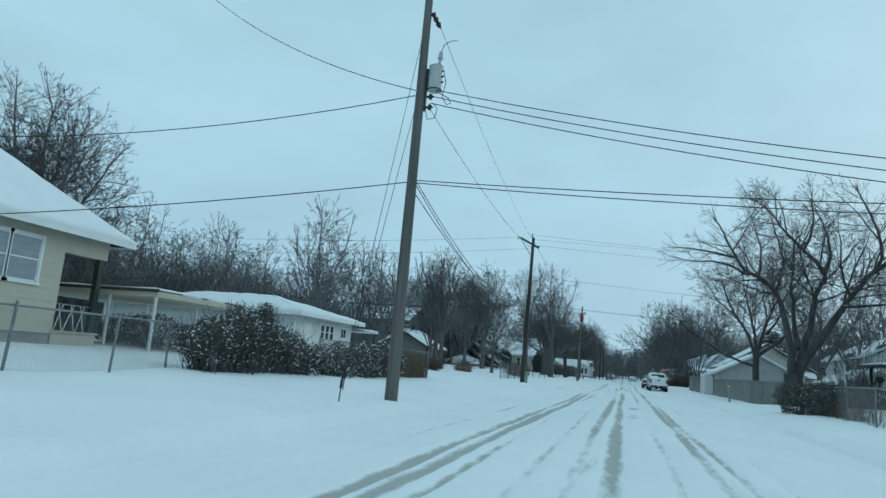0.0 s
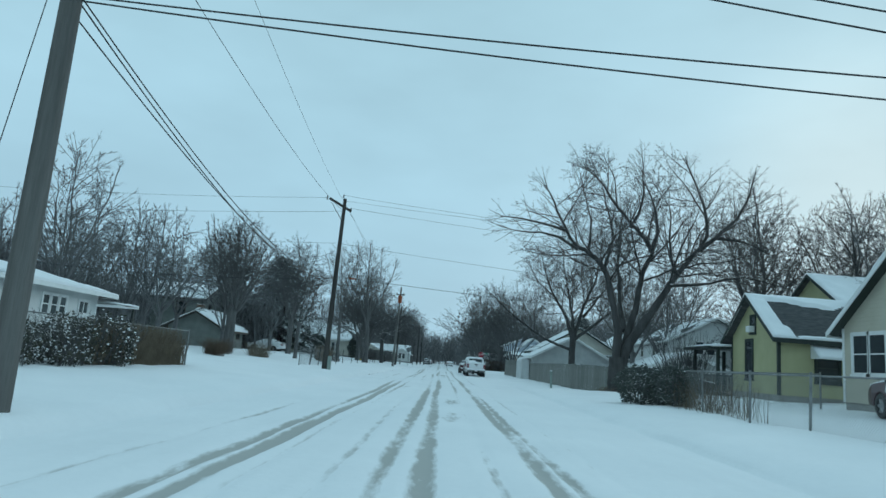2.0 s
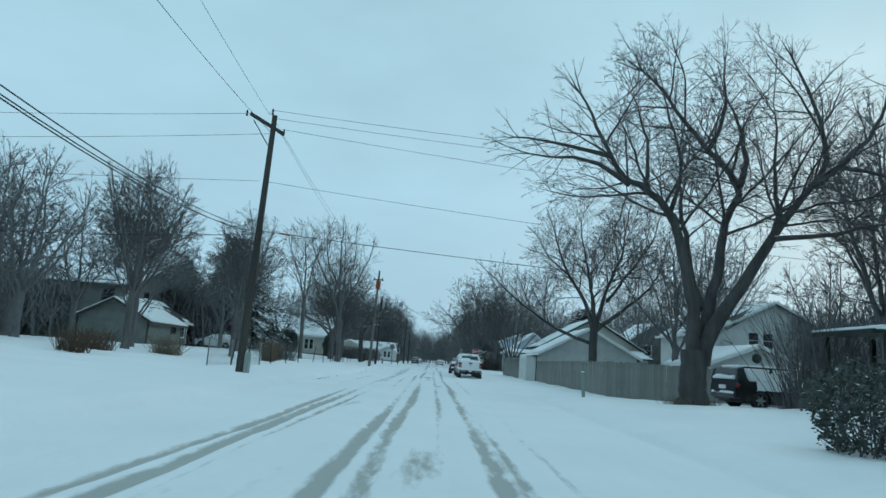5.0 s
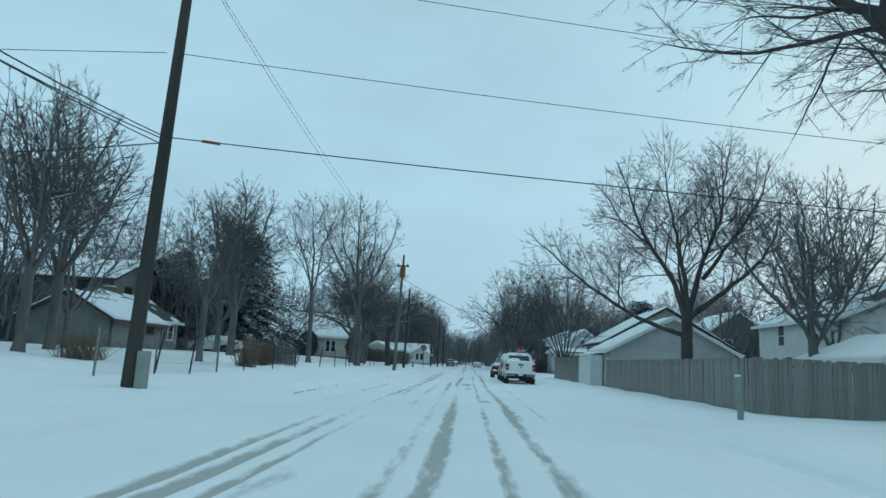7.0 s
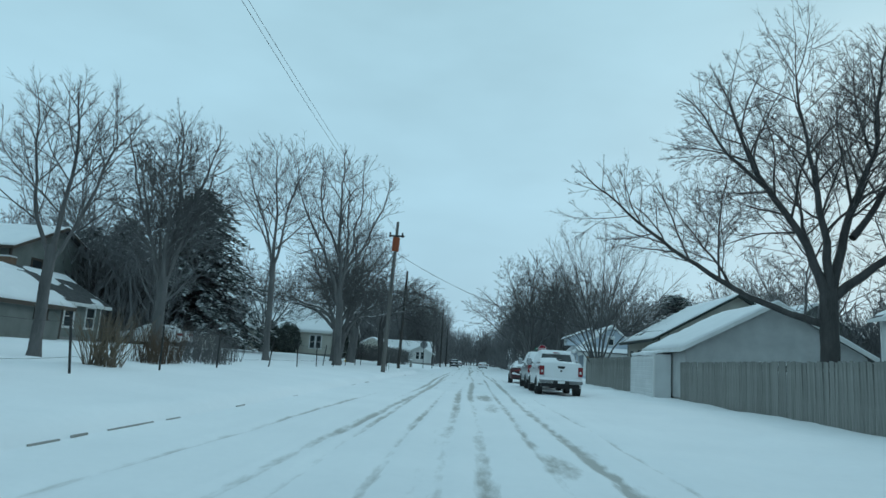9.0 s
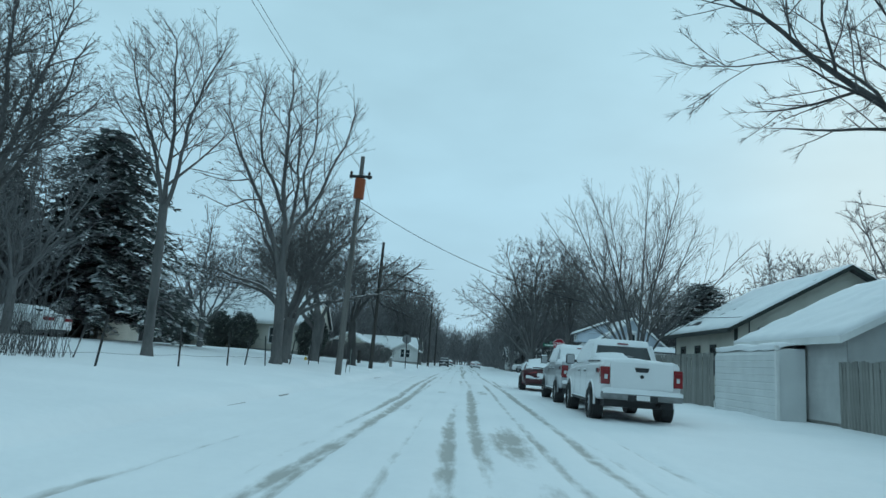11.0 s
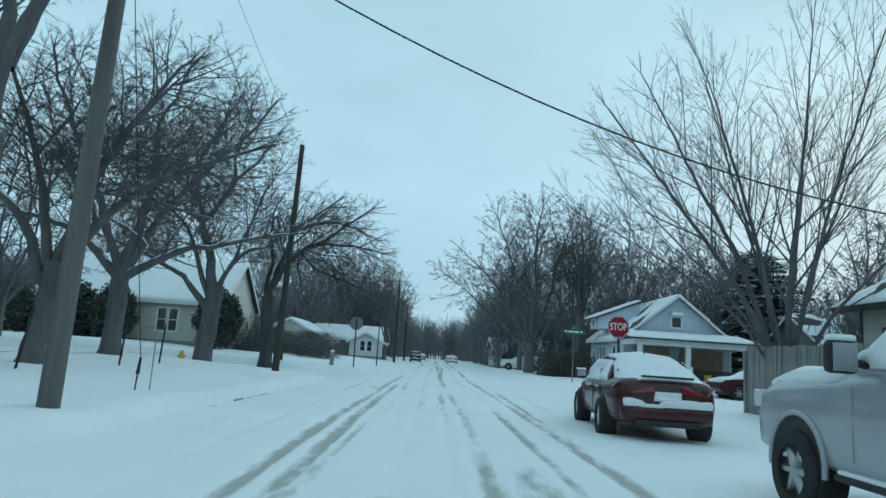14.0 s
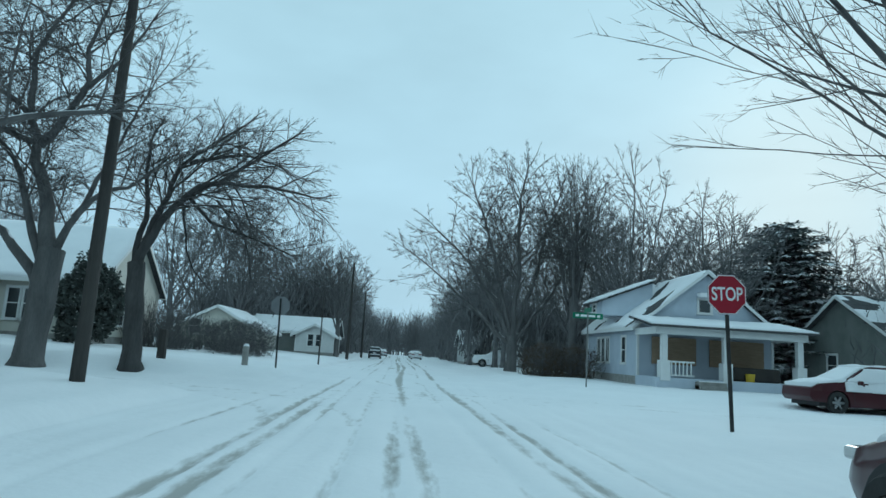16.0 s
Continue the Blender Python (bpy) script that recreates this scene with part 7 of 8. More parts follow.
def wheel(parent, x, y, r, w, side):
    s = 1 if side > 0 else -1
    ty = bmesh.new()
    prof = [(r * 0.62, -w / 2), (r * 0.93, -w / 2), (r, -w * 0.36), (r, w * 0.36), (r * 0.93, w / 2), (r * 0.62, w / 2)]
    n = 28
    rings = [[ty.verts.new((x + v, y + u * math.cos(6.2832 * k / n), r + u * math.sin(6.2832 * k / n) - 0.03)) for u, v in prof] for k in range(n)]
    for k in range(n):
        a, b = rings[k], rings[(k + 1) % n]
        for i in range(len(prof)):
            j = (i + 1) % len(prof)
            ty.faces.new((a[i], a[j], b[j], b[i]))
    bmesh.ops.recalc_face_normals(ty, faces=ty.faces)
    wh = part("wheel", ty, M["rubber"], parent, smooth=False)
    rm = bmesh.new()
    rod(rm, (x + s * w * 0.1, y, r - 0.03), (x + s * w * 0.32, y, r - 0.03), r * 0.2, n=14)
    for k in range(6):
        a = k * 1.0472
        q = Vector((x + s * w * 0.22, y + 0.6 * r * math.cos(a), r - 0.03 + 0.6 * r * math.sin(a)))
        rod(rm, (x + s * w * 0.24, y, r - 0.03), q, 0.055, 0.045, 6)
    part("rim", rm, M["rim"], wh)
    part("rim_back", R((x - s * w * 0.1, y, r - 0.03), (x + s * w * 0.05, y, r - 0.03), r * 0.63, n=24), M["black"], wh)


def loft(secs, close=True):
    """Skin through rings of points, all of one count."""
    bm = bmesh.new()
    rr = [[bm.verts.new(p) for p in s] for s in secs]
    n = len(secs[0])
    for a, b in zip(rr, rr[1:]):
        for k in range(n):
            bm.faces.new((a[k], a[(k + 1) % n], b[(k + 1) % n], b[k]))
    if close:
        bm.faces.new(rr[0])
        bm.faces.new(rr[-1])
    bmesh.ops.recalc_face_normals(bm, faces=bm.faces)
    return bm


def quad_panel(pts, t=0.008):
    bm = bmesh.new()
    ps = [Vector(p) for p in pts]
    nr = (ps[1] - ps[0]).cross(ps[2] - ps[0]).normalized() * t
    a, b = [bm.verts.new(p) for p in ps], [bm.verts.new(p + nr) for p in ps]
    bm.faces.new(a[::-1]), bm.faces.new(b)
    for i in range(len(ps)):
        j = (i + 1) % len(ps)
        bm.faces.new((a[i], a[j], b[j], b[i]))
    bmesh.ops.recalc_face_normals(bm, faces=bm.faces)
    return bm


def tumble(bm, z0, amount, x_keep=0.0):
    """Draw the sides in above z0."""
    bmesh.ops.bisect_plane(bm, geom=list(bm.verts) + list(bm.edges) + list(bm.faces), plane_co=(0, 0, z0), plane_no=(0, 0, 1))
    for v in bm.verts:
        if v.co.z > z0:
            v.co.x *= 1 - amount * (v.co.z - z0)


def along(rows, y):
    """The numbers of a table of rows (y, ...) at y, eased between its rows."""
    for p, q in zip(rows, rows[1:]):
        if y <= q[0]:
            f = max(0.0, (y - p[0]) / (q[0] - p[0]))
            f = f * f * (3 - 2 * f) * 0.4 + f * 0.6
            return [u + (v - u) * f for u, v in zip(p[1:], q[1:])]
    return list(rows[-1][1:])


def pickup(x, y, rz, paint, label, seed, wiped=-9.0, rails=True):
    """A full-size crew-cab pickup; its tail at y=0, nose at y=5.5."""
    t = thing("pickup_truck", pose(x, y, 0.0, 0, 0, rz), label, "pickup truck", "vehicles parked along the street")
    # sill, half-width, shoulder height, deck half-width, deck height
    hull = [(0.0, 0.62, 0.89, 1.24, 0.85, 1.35), (0.05, 0.52, 0.92, 1.25, 0.87, 1.37), (0.6, 0.48, 0.935, 1.26, 0.88, 1.375), (1.78, 0.42, 0.935, 1.26, 0.88, 1.375), (1.90, 0.42, 0.935, 1.22, 0.88, 1.33),
            (3.6, 0.42, 0.935, 1.20, 0.87, 1.31), (4.0, 0.44, 0.935, 1.18, 0.84, 1.29), (5.0, 0.46, 0.93, 1.12, 0.80, 1.22), (5.32, 0.50, 0.90, 1.04, 0.74, 1.14), (5.46, 0.56, 0.82, 0.92, 0.66, 1.02), (5.5, 0.60, 0.76, 0.86, 0.6, 0.94)]
    secs = []
    for k in range(56):
        yy = 5.5 * k / 55
        sill, w, sh, dw, dz = along(hull, yy)
        half = [(w * 0.93, sill), (w * 0.985, sill + 0.05), (w * 0.995, sill + (sh - sill) * 0.35), (w, sill + (sh - sill) * 0.62), (w * 0.985, sh - 0.05), (w * 0.965, sh), (dw + (w - dw) * 0.2, dz - 0.02), (dw * 0.9, dz), (dw * 0.4, dz + 0.008)]
        secs.append([(-u, yy, v) for u, v in half] + [(u, yy, v) for u, v in half[::-1]])
    part("body", loft(secs), paint, t, smooth=True)
    part("underbody", B(-0.8, 0.8, 0.25, 5.2, 0.34, 0.75), M["black"], t)
    # cab: half-width at its foot, half-width of the roof, roof height
    cab = [(1.80, 0.87, 0.80, 1.38), (1.90, 0.87, 0.75, 1.66), (2.02, 0.87, 0.71, 1.83), (2.25, 0.87, 0.69, 1.91), (2.75, 0.87, 0.69, 1.93), (3.05, 0.87, 0.70, 1.88), (3.35, 0.87, 0.74, 1.69), (3.65, 0.86, 0.79, 1.46), (3.85, 0.85, 0.82, 1.32)]
    secs = []
    for k in range(34):
        yy = 1.80 + 2.05 * k / 33
        b, r, z = along(cab, yy)
        half = [(b + 0.01, 1.24), (b, 1.34), (r + 0.055, max(z - 0.10, 1.345)), (r + 0.01, max(z - 0.035, 1.35)), (r * 0.8, max(z - 0.005, 1.355)), (r * 0.3, max(z, 1.36))]
        secs.append([(-u, yy, v) for u, v in half] + [(u, yy, v) for u, v in half[::-1]])
    part("cab", loft(secs), paint, t, smooth=True)
    part("rear_window", quad_panel([(-0.72, 1.815, 1.45), (0.72, 1.815, 1.45), (0.64, 1.965, 1.80), (-0.64, 1.965, 1.80)][::-1], 0.03), M["glass"], t)
    part("windscreen", quad_panel([(-0.74, 3.72, 1.42), (0.74, 3.72, 1.42), (0.66, 3.14, 1.85), (-0.66, 3.14, 1.85)], 0.02), M["glass"], t)
    for s in (-1, 1):
        for a, b in ((2.10, 2.66), (2.74, 3.40)):
            q = [(s * 0.885, a, 1.40), (s * 0.885, b + (0.14 if b > 3 else 0), 1.40), (s * 0.775, b - (0.16 if b > 3 else 0), 1.79), (s * 0.775, a + 0.03, 1.80)]
            part("side_window", quad_panel(q if s < 0 else q[::-1], 0.012), M["glass"], t)
        for yy in (1.84, 2.70, 3.62):
            part("door_seam", B(s * 0.934 - 0.004, s * 0.934 + 0.004, yy, yy + 0.008, 0.56, 1.18), M["can"], t)
        for yy in (1.98, 2.84):
            h = part("door_handle", B(s * 0.925 - 0.03, s * 0.925 + 0.03, yy, yy + 0.19, 1.10, 1.135, bevel=0.01), M["iron"], t)
            part("handle_snow", B(s * 0.93 - 0.035, s * 0.93 + 0.035, yy - 0.01, yy + 0.2, 1.136, 1.175, bevel=0.015), M["snow"], h)
        rb = part("running_board", B(s * 0.88 - 0.09, s * 0.88 + 0.09, 1.75, 3.85, 0.38, 0.44, bevel=0.015), M["black"], t)
        part("running_board_snow", B(s * 0.90 - 0.07, s * 0.90 + 0.07, 1.78, 3.8, 0.44, 0.475, bevel=0.012), M["snow"], rb)
        mi = part("wing_mirror", B(s * 1.10 - 0.12, s * 1.10 + 0.12, 3.42, 3.55, 1.28, 1.55, bevel=0.04), M["black"], t)
        part("mirror_glass", B(s * 1.10 - 0.10, s * 1.10 + 0.10, 3.410, 3.419, 1.30, 1.53, bevel=0.003), M["rim"], mi)
        part("mirror_arm", R((s * 0.88, 3.48, 1.36), (s * 1.02, 3.48, 1.38), 0.035), M["black"], mi)
        part("mirror_snow", B(s * 1.10 - 0.11, s * 1.10 + 0.11, 3.42, 3.54, 1.545, 1.60, bevel=0.025), M["snow"], mi)
        tl = part("tail_lamp", B(s * 0.83 - 0.105, s * 0.83 + 0.105, -0.035, 0.16, 0.85, 1.25, bevel=0.02), M["lamp_red"], t)
        part("reversing_lamp", B(s * 0.82 - 0.035, s * 0.82 + 0.035, -0.042, -0.036, 0.97, 1.07), M["lamp_clear"], tl)
        part("lamp_bar", B(s * 0.83 - 0.09, s * 0.83 + 0.09, -0.041, -0.036, 1.175, 1.19), M["logo_red"], tl)
        part("head_lamp", B(s * 0.74 - 0.16, s * 0.74 + 0.14, 5.26, 5.44, 0.90, 1.08, bevel=0.02), M["lamp_clear"], t)
        if rails:
            part("bed_rail", B(s * 0.885 - 0.03, s * 0.885 + 0.03, 0.45, 1.79, 1.37, 1.392, bevel=0.008), M["black"], t)
        for yy in (1.18, 4.5):
            part("wheel_well", R((s * 0.70, yy, 0.42), (s * 0.938, yy, 0.42), 0.455, n=32), M["black"], t)
            wheel(t, s * 0.872, yy, 0.385, 0.25, s)
            ar = Tubes()
            ar.tube([Vector((s * 0.935, u, v)) for u, v in arc(yy, 0.475, -8, 188, 0.42, 18)], [0.03] * 19, 6)
            pyd("wheel_arch_lip", ar.v, ar.f, paint, t, smooth=True)
            part("wheel_snow", snow_patch((s * 0.90, yy - 0.22, 0.66), (s * 0.90, yy + 0.22, 0.66), (s * 0.945, yy + 0.2, 0.46), (s * 0.945, yy - 0.2, 0.46), 0.03, 8, 5, -0.2, seed + yy, 2.0), M["snow"], t, "snow packed in the wheel", smooth=True)
        for k in range(3):
            part("side_badge", B(s * 0.937 - 0.004, s * 0.937 + 0.004, 0.26 + 0.11 * k, 0.35 + 0.11 * k, 1.10, 1.20), M["iron_dark"] if k else M["logo_red"], t, "small plain badge block")
    tg = part("tailgate", B(-0.72, 0.72, -0.03, 0.03, 0.76, 1.375, bevel=0.02), paint, t)
    part("tailgate_handle", prism([(-0.17, 1.26), (0.17, 1.26), (0.13, 1.16), (-0.13, 1.16)], "y", -0.045, -0.028), M["black"], tg)
    part("tailgate_badge", R((0, -0.028, 1.06), (0, -0.042, 1.06), 0.045, n=16), M["iron_dark"], tg)
    bu_ = part("rear_bumper", B(-0.92, 0.92, -0.16, 0.08, 0.52, 0.70, bevel=0.05), M["iron"], t, "steel step bumper")
    part("bumper_step", B(-0.34, 0.34, -0.175, 0.05, 0.50, 0.64, bevel=0.02), M["black"], bu_)
    part("bumper_snow", snow_patch((-0.90, -0.16, 0.70), (0.90, -0.16, 0.70), (0.90, 0.0, 0.71), (-0.90, 0.0, 0.71), 0.07, 26, 4, seed=seed + 11, freq=1.5), M["snow"], bu_, smooth=True)
    part("number_plate", B(-0.15, 0.15, -0.19, -0.18, 0.53, 0.64), M["sign_white"], bu_)
    part("exhaust", R((0.45, -0.05, 0.42), (0.45, 0.4, 0.42), 0.035), M["iron_dark"], t)
    # one rounded blanket over roof, windscreen and hood
    line = [(1.98, 1.80, 0.70), (2.2, 1.92, 0.71), (2.75, 1.955, 0.71), (3.05, 1.90, 0.72), (3.35, 1.71, 0.76), (3.65, 1.48, 0.81), (3.9, 1.36, 0.88), (4.6, 1.29, 0.86), (5.2, 1.21, 0.80), (5.4, 1.11, 0.70)]
    secs = []
    for k in range(40):
        yy = 1.98 + 3.42 * k / 39
        z, w = along(line, yy)
        end = min(1.0, 0.3 + 3.0 * min(yy - 1.98, 5.4 - yy))
        deep = [0.085 * end * (0.75 + 0.8 * noise.noise(Vector((u * 1.6, yy * 1.3, seed)))) for u in (-1, -0.6, 0, 0.6, 1)]
        secs.append([(-w - 0.02, yy, z - 0.15)] + [(u * (w + 0.01), yy, z + q - (0.06 if abs(u) == 1 else 0.0)) for u, q in zip((-1, -0.75, 0, 0.75, 1), deep)] + [(w + 0.02, yy, z - 0.15)])
    part("snow_blanket", loft(secs), M["snow"], t, "thick smooth snow over roof, windscreen and hood", smooth=True)
    part("bed_snow", snow_patch((-0.84, 0.06, 1.36), (0.84, 0.06, 1.36), (0.84, 1.80, 1.40), (-0.84, 1.80, 1.40), 0.10, 16, 14, seed=seed + 3, edge=0.35), M["snow"], t, smooth=True)
    part("bed_drift", snow_patch((-0.80, 1.2, 1.42), (0.1, 1.2, 1.42), (0.0, 1.83, 1.60), (-0.74, 1.83, 1.56), 0.08, 12, 8, seed=seed + 8, edge=0.2), M["snow"], t, smooth=True)
    part("window_snow", snow_patch((-0.76, 1.79, 1.53 if wiped < -5 else 1.46), (0.76, 1.79, 1.53 if wiped < -5 else 1.46), (0.68, 1.97, 1.86), (-0.68, 1.97, 1.86), 0.05, 64, 24, wiped, seed, 1.6), M["snow"], t, smooth=True)
    part("brake_lamp", B(-0.14, 0.14, 1.90, 1.96, 1.845, 1.885, bevel=0.012), M["lamp_red"], t)
    for s in (-1, 1):
        q = [(s * 0.90, 1.95, 1.36), (s * 0.90, 3.72, 1.34), (s * 0.775, 3.05, 1.86), (s * 0.775, 2.05, 1.86)]
        part("side_snow", snow_patch(*q, 0.035, 22, 8, -0.62, seed + 4 + s, 1.6), M["snow"], t, "wet snow stuck to the side windows", smooth=True)
        part("shoulder_snow", snow_patch((s * 0.80, 0.3, 1.385), (s * 0.80, 1.8, 1.385), (s * 0.93, 1.8, 1.31), (s * 0.93, 0.3, 1.31), 0.04, 16, 4, 0.25 if rails else -0.6, seed + 12 + s, 1.3), M["snow"], t, smooth=True)
    return t


pickup(3.82, 48.1, -0.3, M["paint_white"], "white crew-cab pickup truck under fresh snow", 3, 0.26)
pickup(3.84, 54.3, -0.3, M["paint_silver"], "silver crew-cab pickup truck under fresh snow", 9, rails=False)


def sedan(x, y, rz, upper, lower, label, seed, snow=True, van=False, name="car", cat="car"):
    """A four-door saloon; its tail at y=0, nose at y=4.75."""
    t = thing(name, pose(x, y, G(x, y) if abs(x) > 4.9 else 0.0, 0, 0, rz), label, cat, "vehicles parked along the street")
    W = 0.90
    hi = 1.42 if not van else 1.62
    prof = [(0.02, 0.48), (-0.02, 0.62), (0.03, 0.92), (0.10, 1.03), (0.62, 1.05), (1.3, 0.97), (3.3, 0.95), (3.55, 0.94), (4.35, 0.82), (4.68, 0.66), (4.72, 0.45), (4.6, 0.28), (4.15, 0.25)]
    if van:
        prof = [(0.02, 0.48), (-0.04, 0.62), (0.0, 1.10), (1.3, 1.12), (3.3, 1.06), (3.6, 1.05), (4.45, 0.95), (4.70, 0.8), (4.74, 0.5), (4.6, 0.34), (4.15, 0.32)]
    prof += arc(3.78, 0.41 if van else 0.37, 0, 180, 0.35 if van else 0.33) + [(3.35, 0.22), (1.45, 0.22)] + arc(1.02, 0.41 if van else 0.37, 0, 180, 0.35 if van else 0.33) + [(0.55, 0.28), (0.15, 0.34)]
    bm = prism(prof, "x", -W, W, bevel=0.03)
    for cut in (0.35, 4.35):
        bmesh.ops.bisect_plane(bm, geom=list(bm.verts) + list(bm.edges) + list(bm.faces), plane_co=(0, cut, 0), plane_no=(0, 1, 0))
    tumble(bm, 0.7, 0.16)
    for v in bm.verts:
        if v.co.y < 0.35 or v.co.y > 4.35:
            f = (0.35 - v.co.y) if v.co.y < 0.35 else (v.co.y - 4.35)
            v.co.x *= 1 - 0.22 * f
    part("body", bm, upper, t)
    part("underbody", B(-0.78, 0.78, 0.3, 4.4, 0.2, 0.5), M["black"], t)
    rows = ((0.62, 1.04, 0.74), (1.05, 1.28, 0.64), (1.55, hi - 0.02, 0.60), (2.35, hi, 0.60), (2.75, hi - 0.07, 0.62), (3.52, 0.95, 0.76)) if not van else \
           ((0.02, 1.10, 0.80), (0.12, 1.52, 0.70), (0.45, hi, 0.68), (2.45, hi, 0.68), (2.75, hi - 0.07, 0.69), (3.55, 1.06, 0.80))
    secs = [[(-0.82, a, 0.93), (-w - 0.03, a, max(z - 0.05, 0.95)), (-w + 0.12, a, max(z, 0.96)), (w - 0.12, a, max(z, 0.96)), (w + 0.03, a, max(z - 0.05, 0.95)), (0.82, a, 0.93)] for a, z, w in rows]
    part("cabin", loft(secs), M["glass"], t)
    rf = bmesh.new()
    for s in (-1, 1):
        chain = [(s * (w + 0.035), a, z - 0.045) for a, z, w in rows]
        for p, q in zip(chain, chain[1:]):
            rod(rf, p, q, 0.04, n=6)
        rod(rf, (s * 0.81, 2.05, 0.95), (s * 0.63, 2.05, hi - 0.05), 0.035, n=6)
    box(rf, -0.6, 0.6, rows[2][0] - 0.05, rows[3][0] + 0.08, hi - 0.03, hi + 0.005, bevel=0.01)
    part("roof_frame", rf, upper, t)
    for s in (-1, 1):
        part("tail_lamp", B(s * 0.57 - 0.27, s * 0.57 + 0.27, -0.012, 0.26, 0.76, 0.94, bevel=0.04), M["lamp_red"], t)
        part("head_lamp", B(s * 0.62 - 0.16, s * 0.62 + 0.14, 4.40, 4.62, 0.62, 0.74, bevel=0.03), M["lamp_clear"], t)
        mi = part("wing_mirror", B(s * 0.98 - 0.10, s * 0.98 + 0.10, 2.98, 3.08, 0.97, 1.11, bevel=0.03), lower, t)
        part("mirror_glass", B(s * 0.98 - 0.08, s * 0.98 + 0.08, 2.972, 2.978, 0.985, 1.095), M["rim"], mi)
        for yy in (1.30, 2.10, 3.2):
            part("door_seam", B(s * 0.897 - 0.004, s * 0.897 + 0.004, yy, yy + 0.01, 0.35, 0.9), M["black"], t)
        for yy in (1.02, 3.78):
            wheel(t, s * 0.79, yy, 0.37 if van else 0.33, 0.22, s)
    part("bumper", B(-0.80, 0.80, -0.06, 0.12, 0.36, 0.58, bevel=0.05), upper, t)
    part("bumper_insert", B(-0.55, 0.55, -0.065, 0.05, 0.28, 0.38, bevel=0.02), M["black"], t)
    part("number_plate", B(-0.22, 0.22, -0.055, -0.04, 0.71, 0.86), M["sign_white"], t)
    part("bumper_snow", snow_patch((-0.70, -0.07, 0.575), (0.70, -0.07, 0.575), (0.74, 0.02, 0.62), (-0.74, 0.02, 0.62), 0.05, 14, 3, -0.3, seed + 9, 1.5), M["snow"], t, smooth=True)
    if not van:
        part("boot_lip", B(-0.46, 0.46, 0.0, 0.10, 1.03, 1.065, bevel=0.012), M["black"], t)
    if snow:
        a, z, w = rows[2]
        part("roof_snow", snow_patch((-0.62, rows[1][0] + 0.2, hi - 0.06), (0.62, rows[1][0] + 0.2, hi - 0.06), (0.60, 2.7, hi - 0.03), (-0.60, 2.7, hi - 0.03), 0.10, 10, 12, seed=seed, edge=0.6), M["snow"], t, smooth=True)
        part("rear_window_snow", snow_patch((-0.72, rows[0][0] - 0.02, rows[0][1]), (0.72, rows[0][0] - 0.02, rows[0][1]), (0.60, rows[2][0], hi), (-0.60, rows[2][0], hi), 0.07, 10, 8, seed=seed + 1, edge=0.7), M["snow"], t, smooth=True)
        part("windscreen_snow", snow_patch((-0.62, 2.65, hi - 0.05), (0.62, 2.65, hi - 0.05), (0.76, 3.6, 1.05 if van else 0.95), (-0.76, 3.6, 1.05 if van else 0.95), 0.07, 10, 8, seed=seed + 2, edge=0.7), M["snow"], t, smooth=True)
        part("hood_snow", snow_patch((-0.86, 3.45, 1.08 if van else 0.92), (0.86, 3.45, 1.08 if van else 0.92), (0.78, 4.66, 0.90 if van else 0.72), (-0.78, 4.66, 0.90 if van else 0.72), 0.13, 14, 10, seed=seed + 3), M["snow"], t, smooth=True)
        if not van:
            part("boot_snow", snow_patch((-0.70, 0.10, 1.03), (0.70, 0.10, 1.03), (0.72, 0.70, 1.06), (-0.72, 0.70, 1.06), 0.09, 12, 6, seed=seed + 4), M["snow"], t, smooth=True)
        for s in (-1, 1):
            q = [(s * 0.86, 0.55, 1.06 if van else 0.93), (s * 0.86, 3.55, 1.02 if van else 0.91), (s * (0.735 if van else 0.65), 2.75, hi - 0.08), (s * (0.735 if van else 0.65), 0.4 if van else 1.2, hi - 0.08)]
            if van:
                w_ = [(s * 0.915, 0.3, 0.70), (s * 0.915, 3.5, 0.74), (s * 0.86, 3.5, 1.05), (s * 0.86, 0.3, 1.08)]
                part("door_snow", snow_patch(*w_, 0.035, 24, 6, -0.12, seed + 8 + s, 0.9), M["snow"], t, "snow plastered along the doors", smooth=True)
            part("side_snow", snow_patch(*q, 0.045, 16, 6, -0.7, seed + 5 + s, 1.6), M["snow"], t, "wet snow stuck to the side windows", smooth=True)
    return t


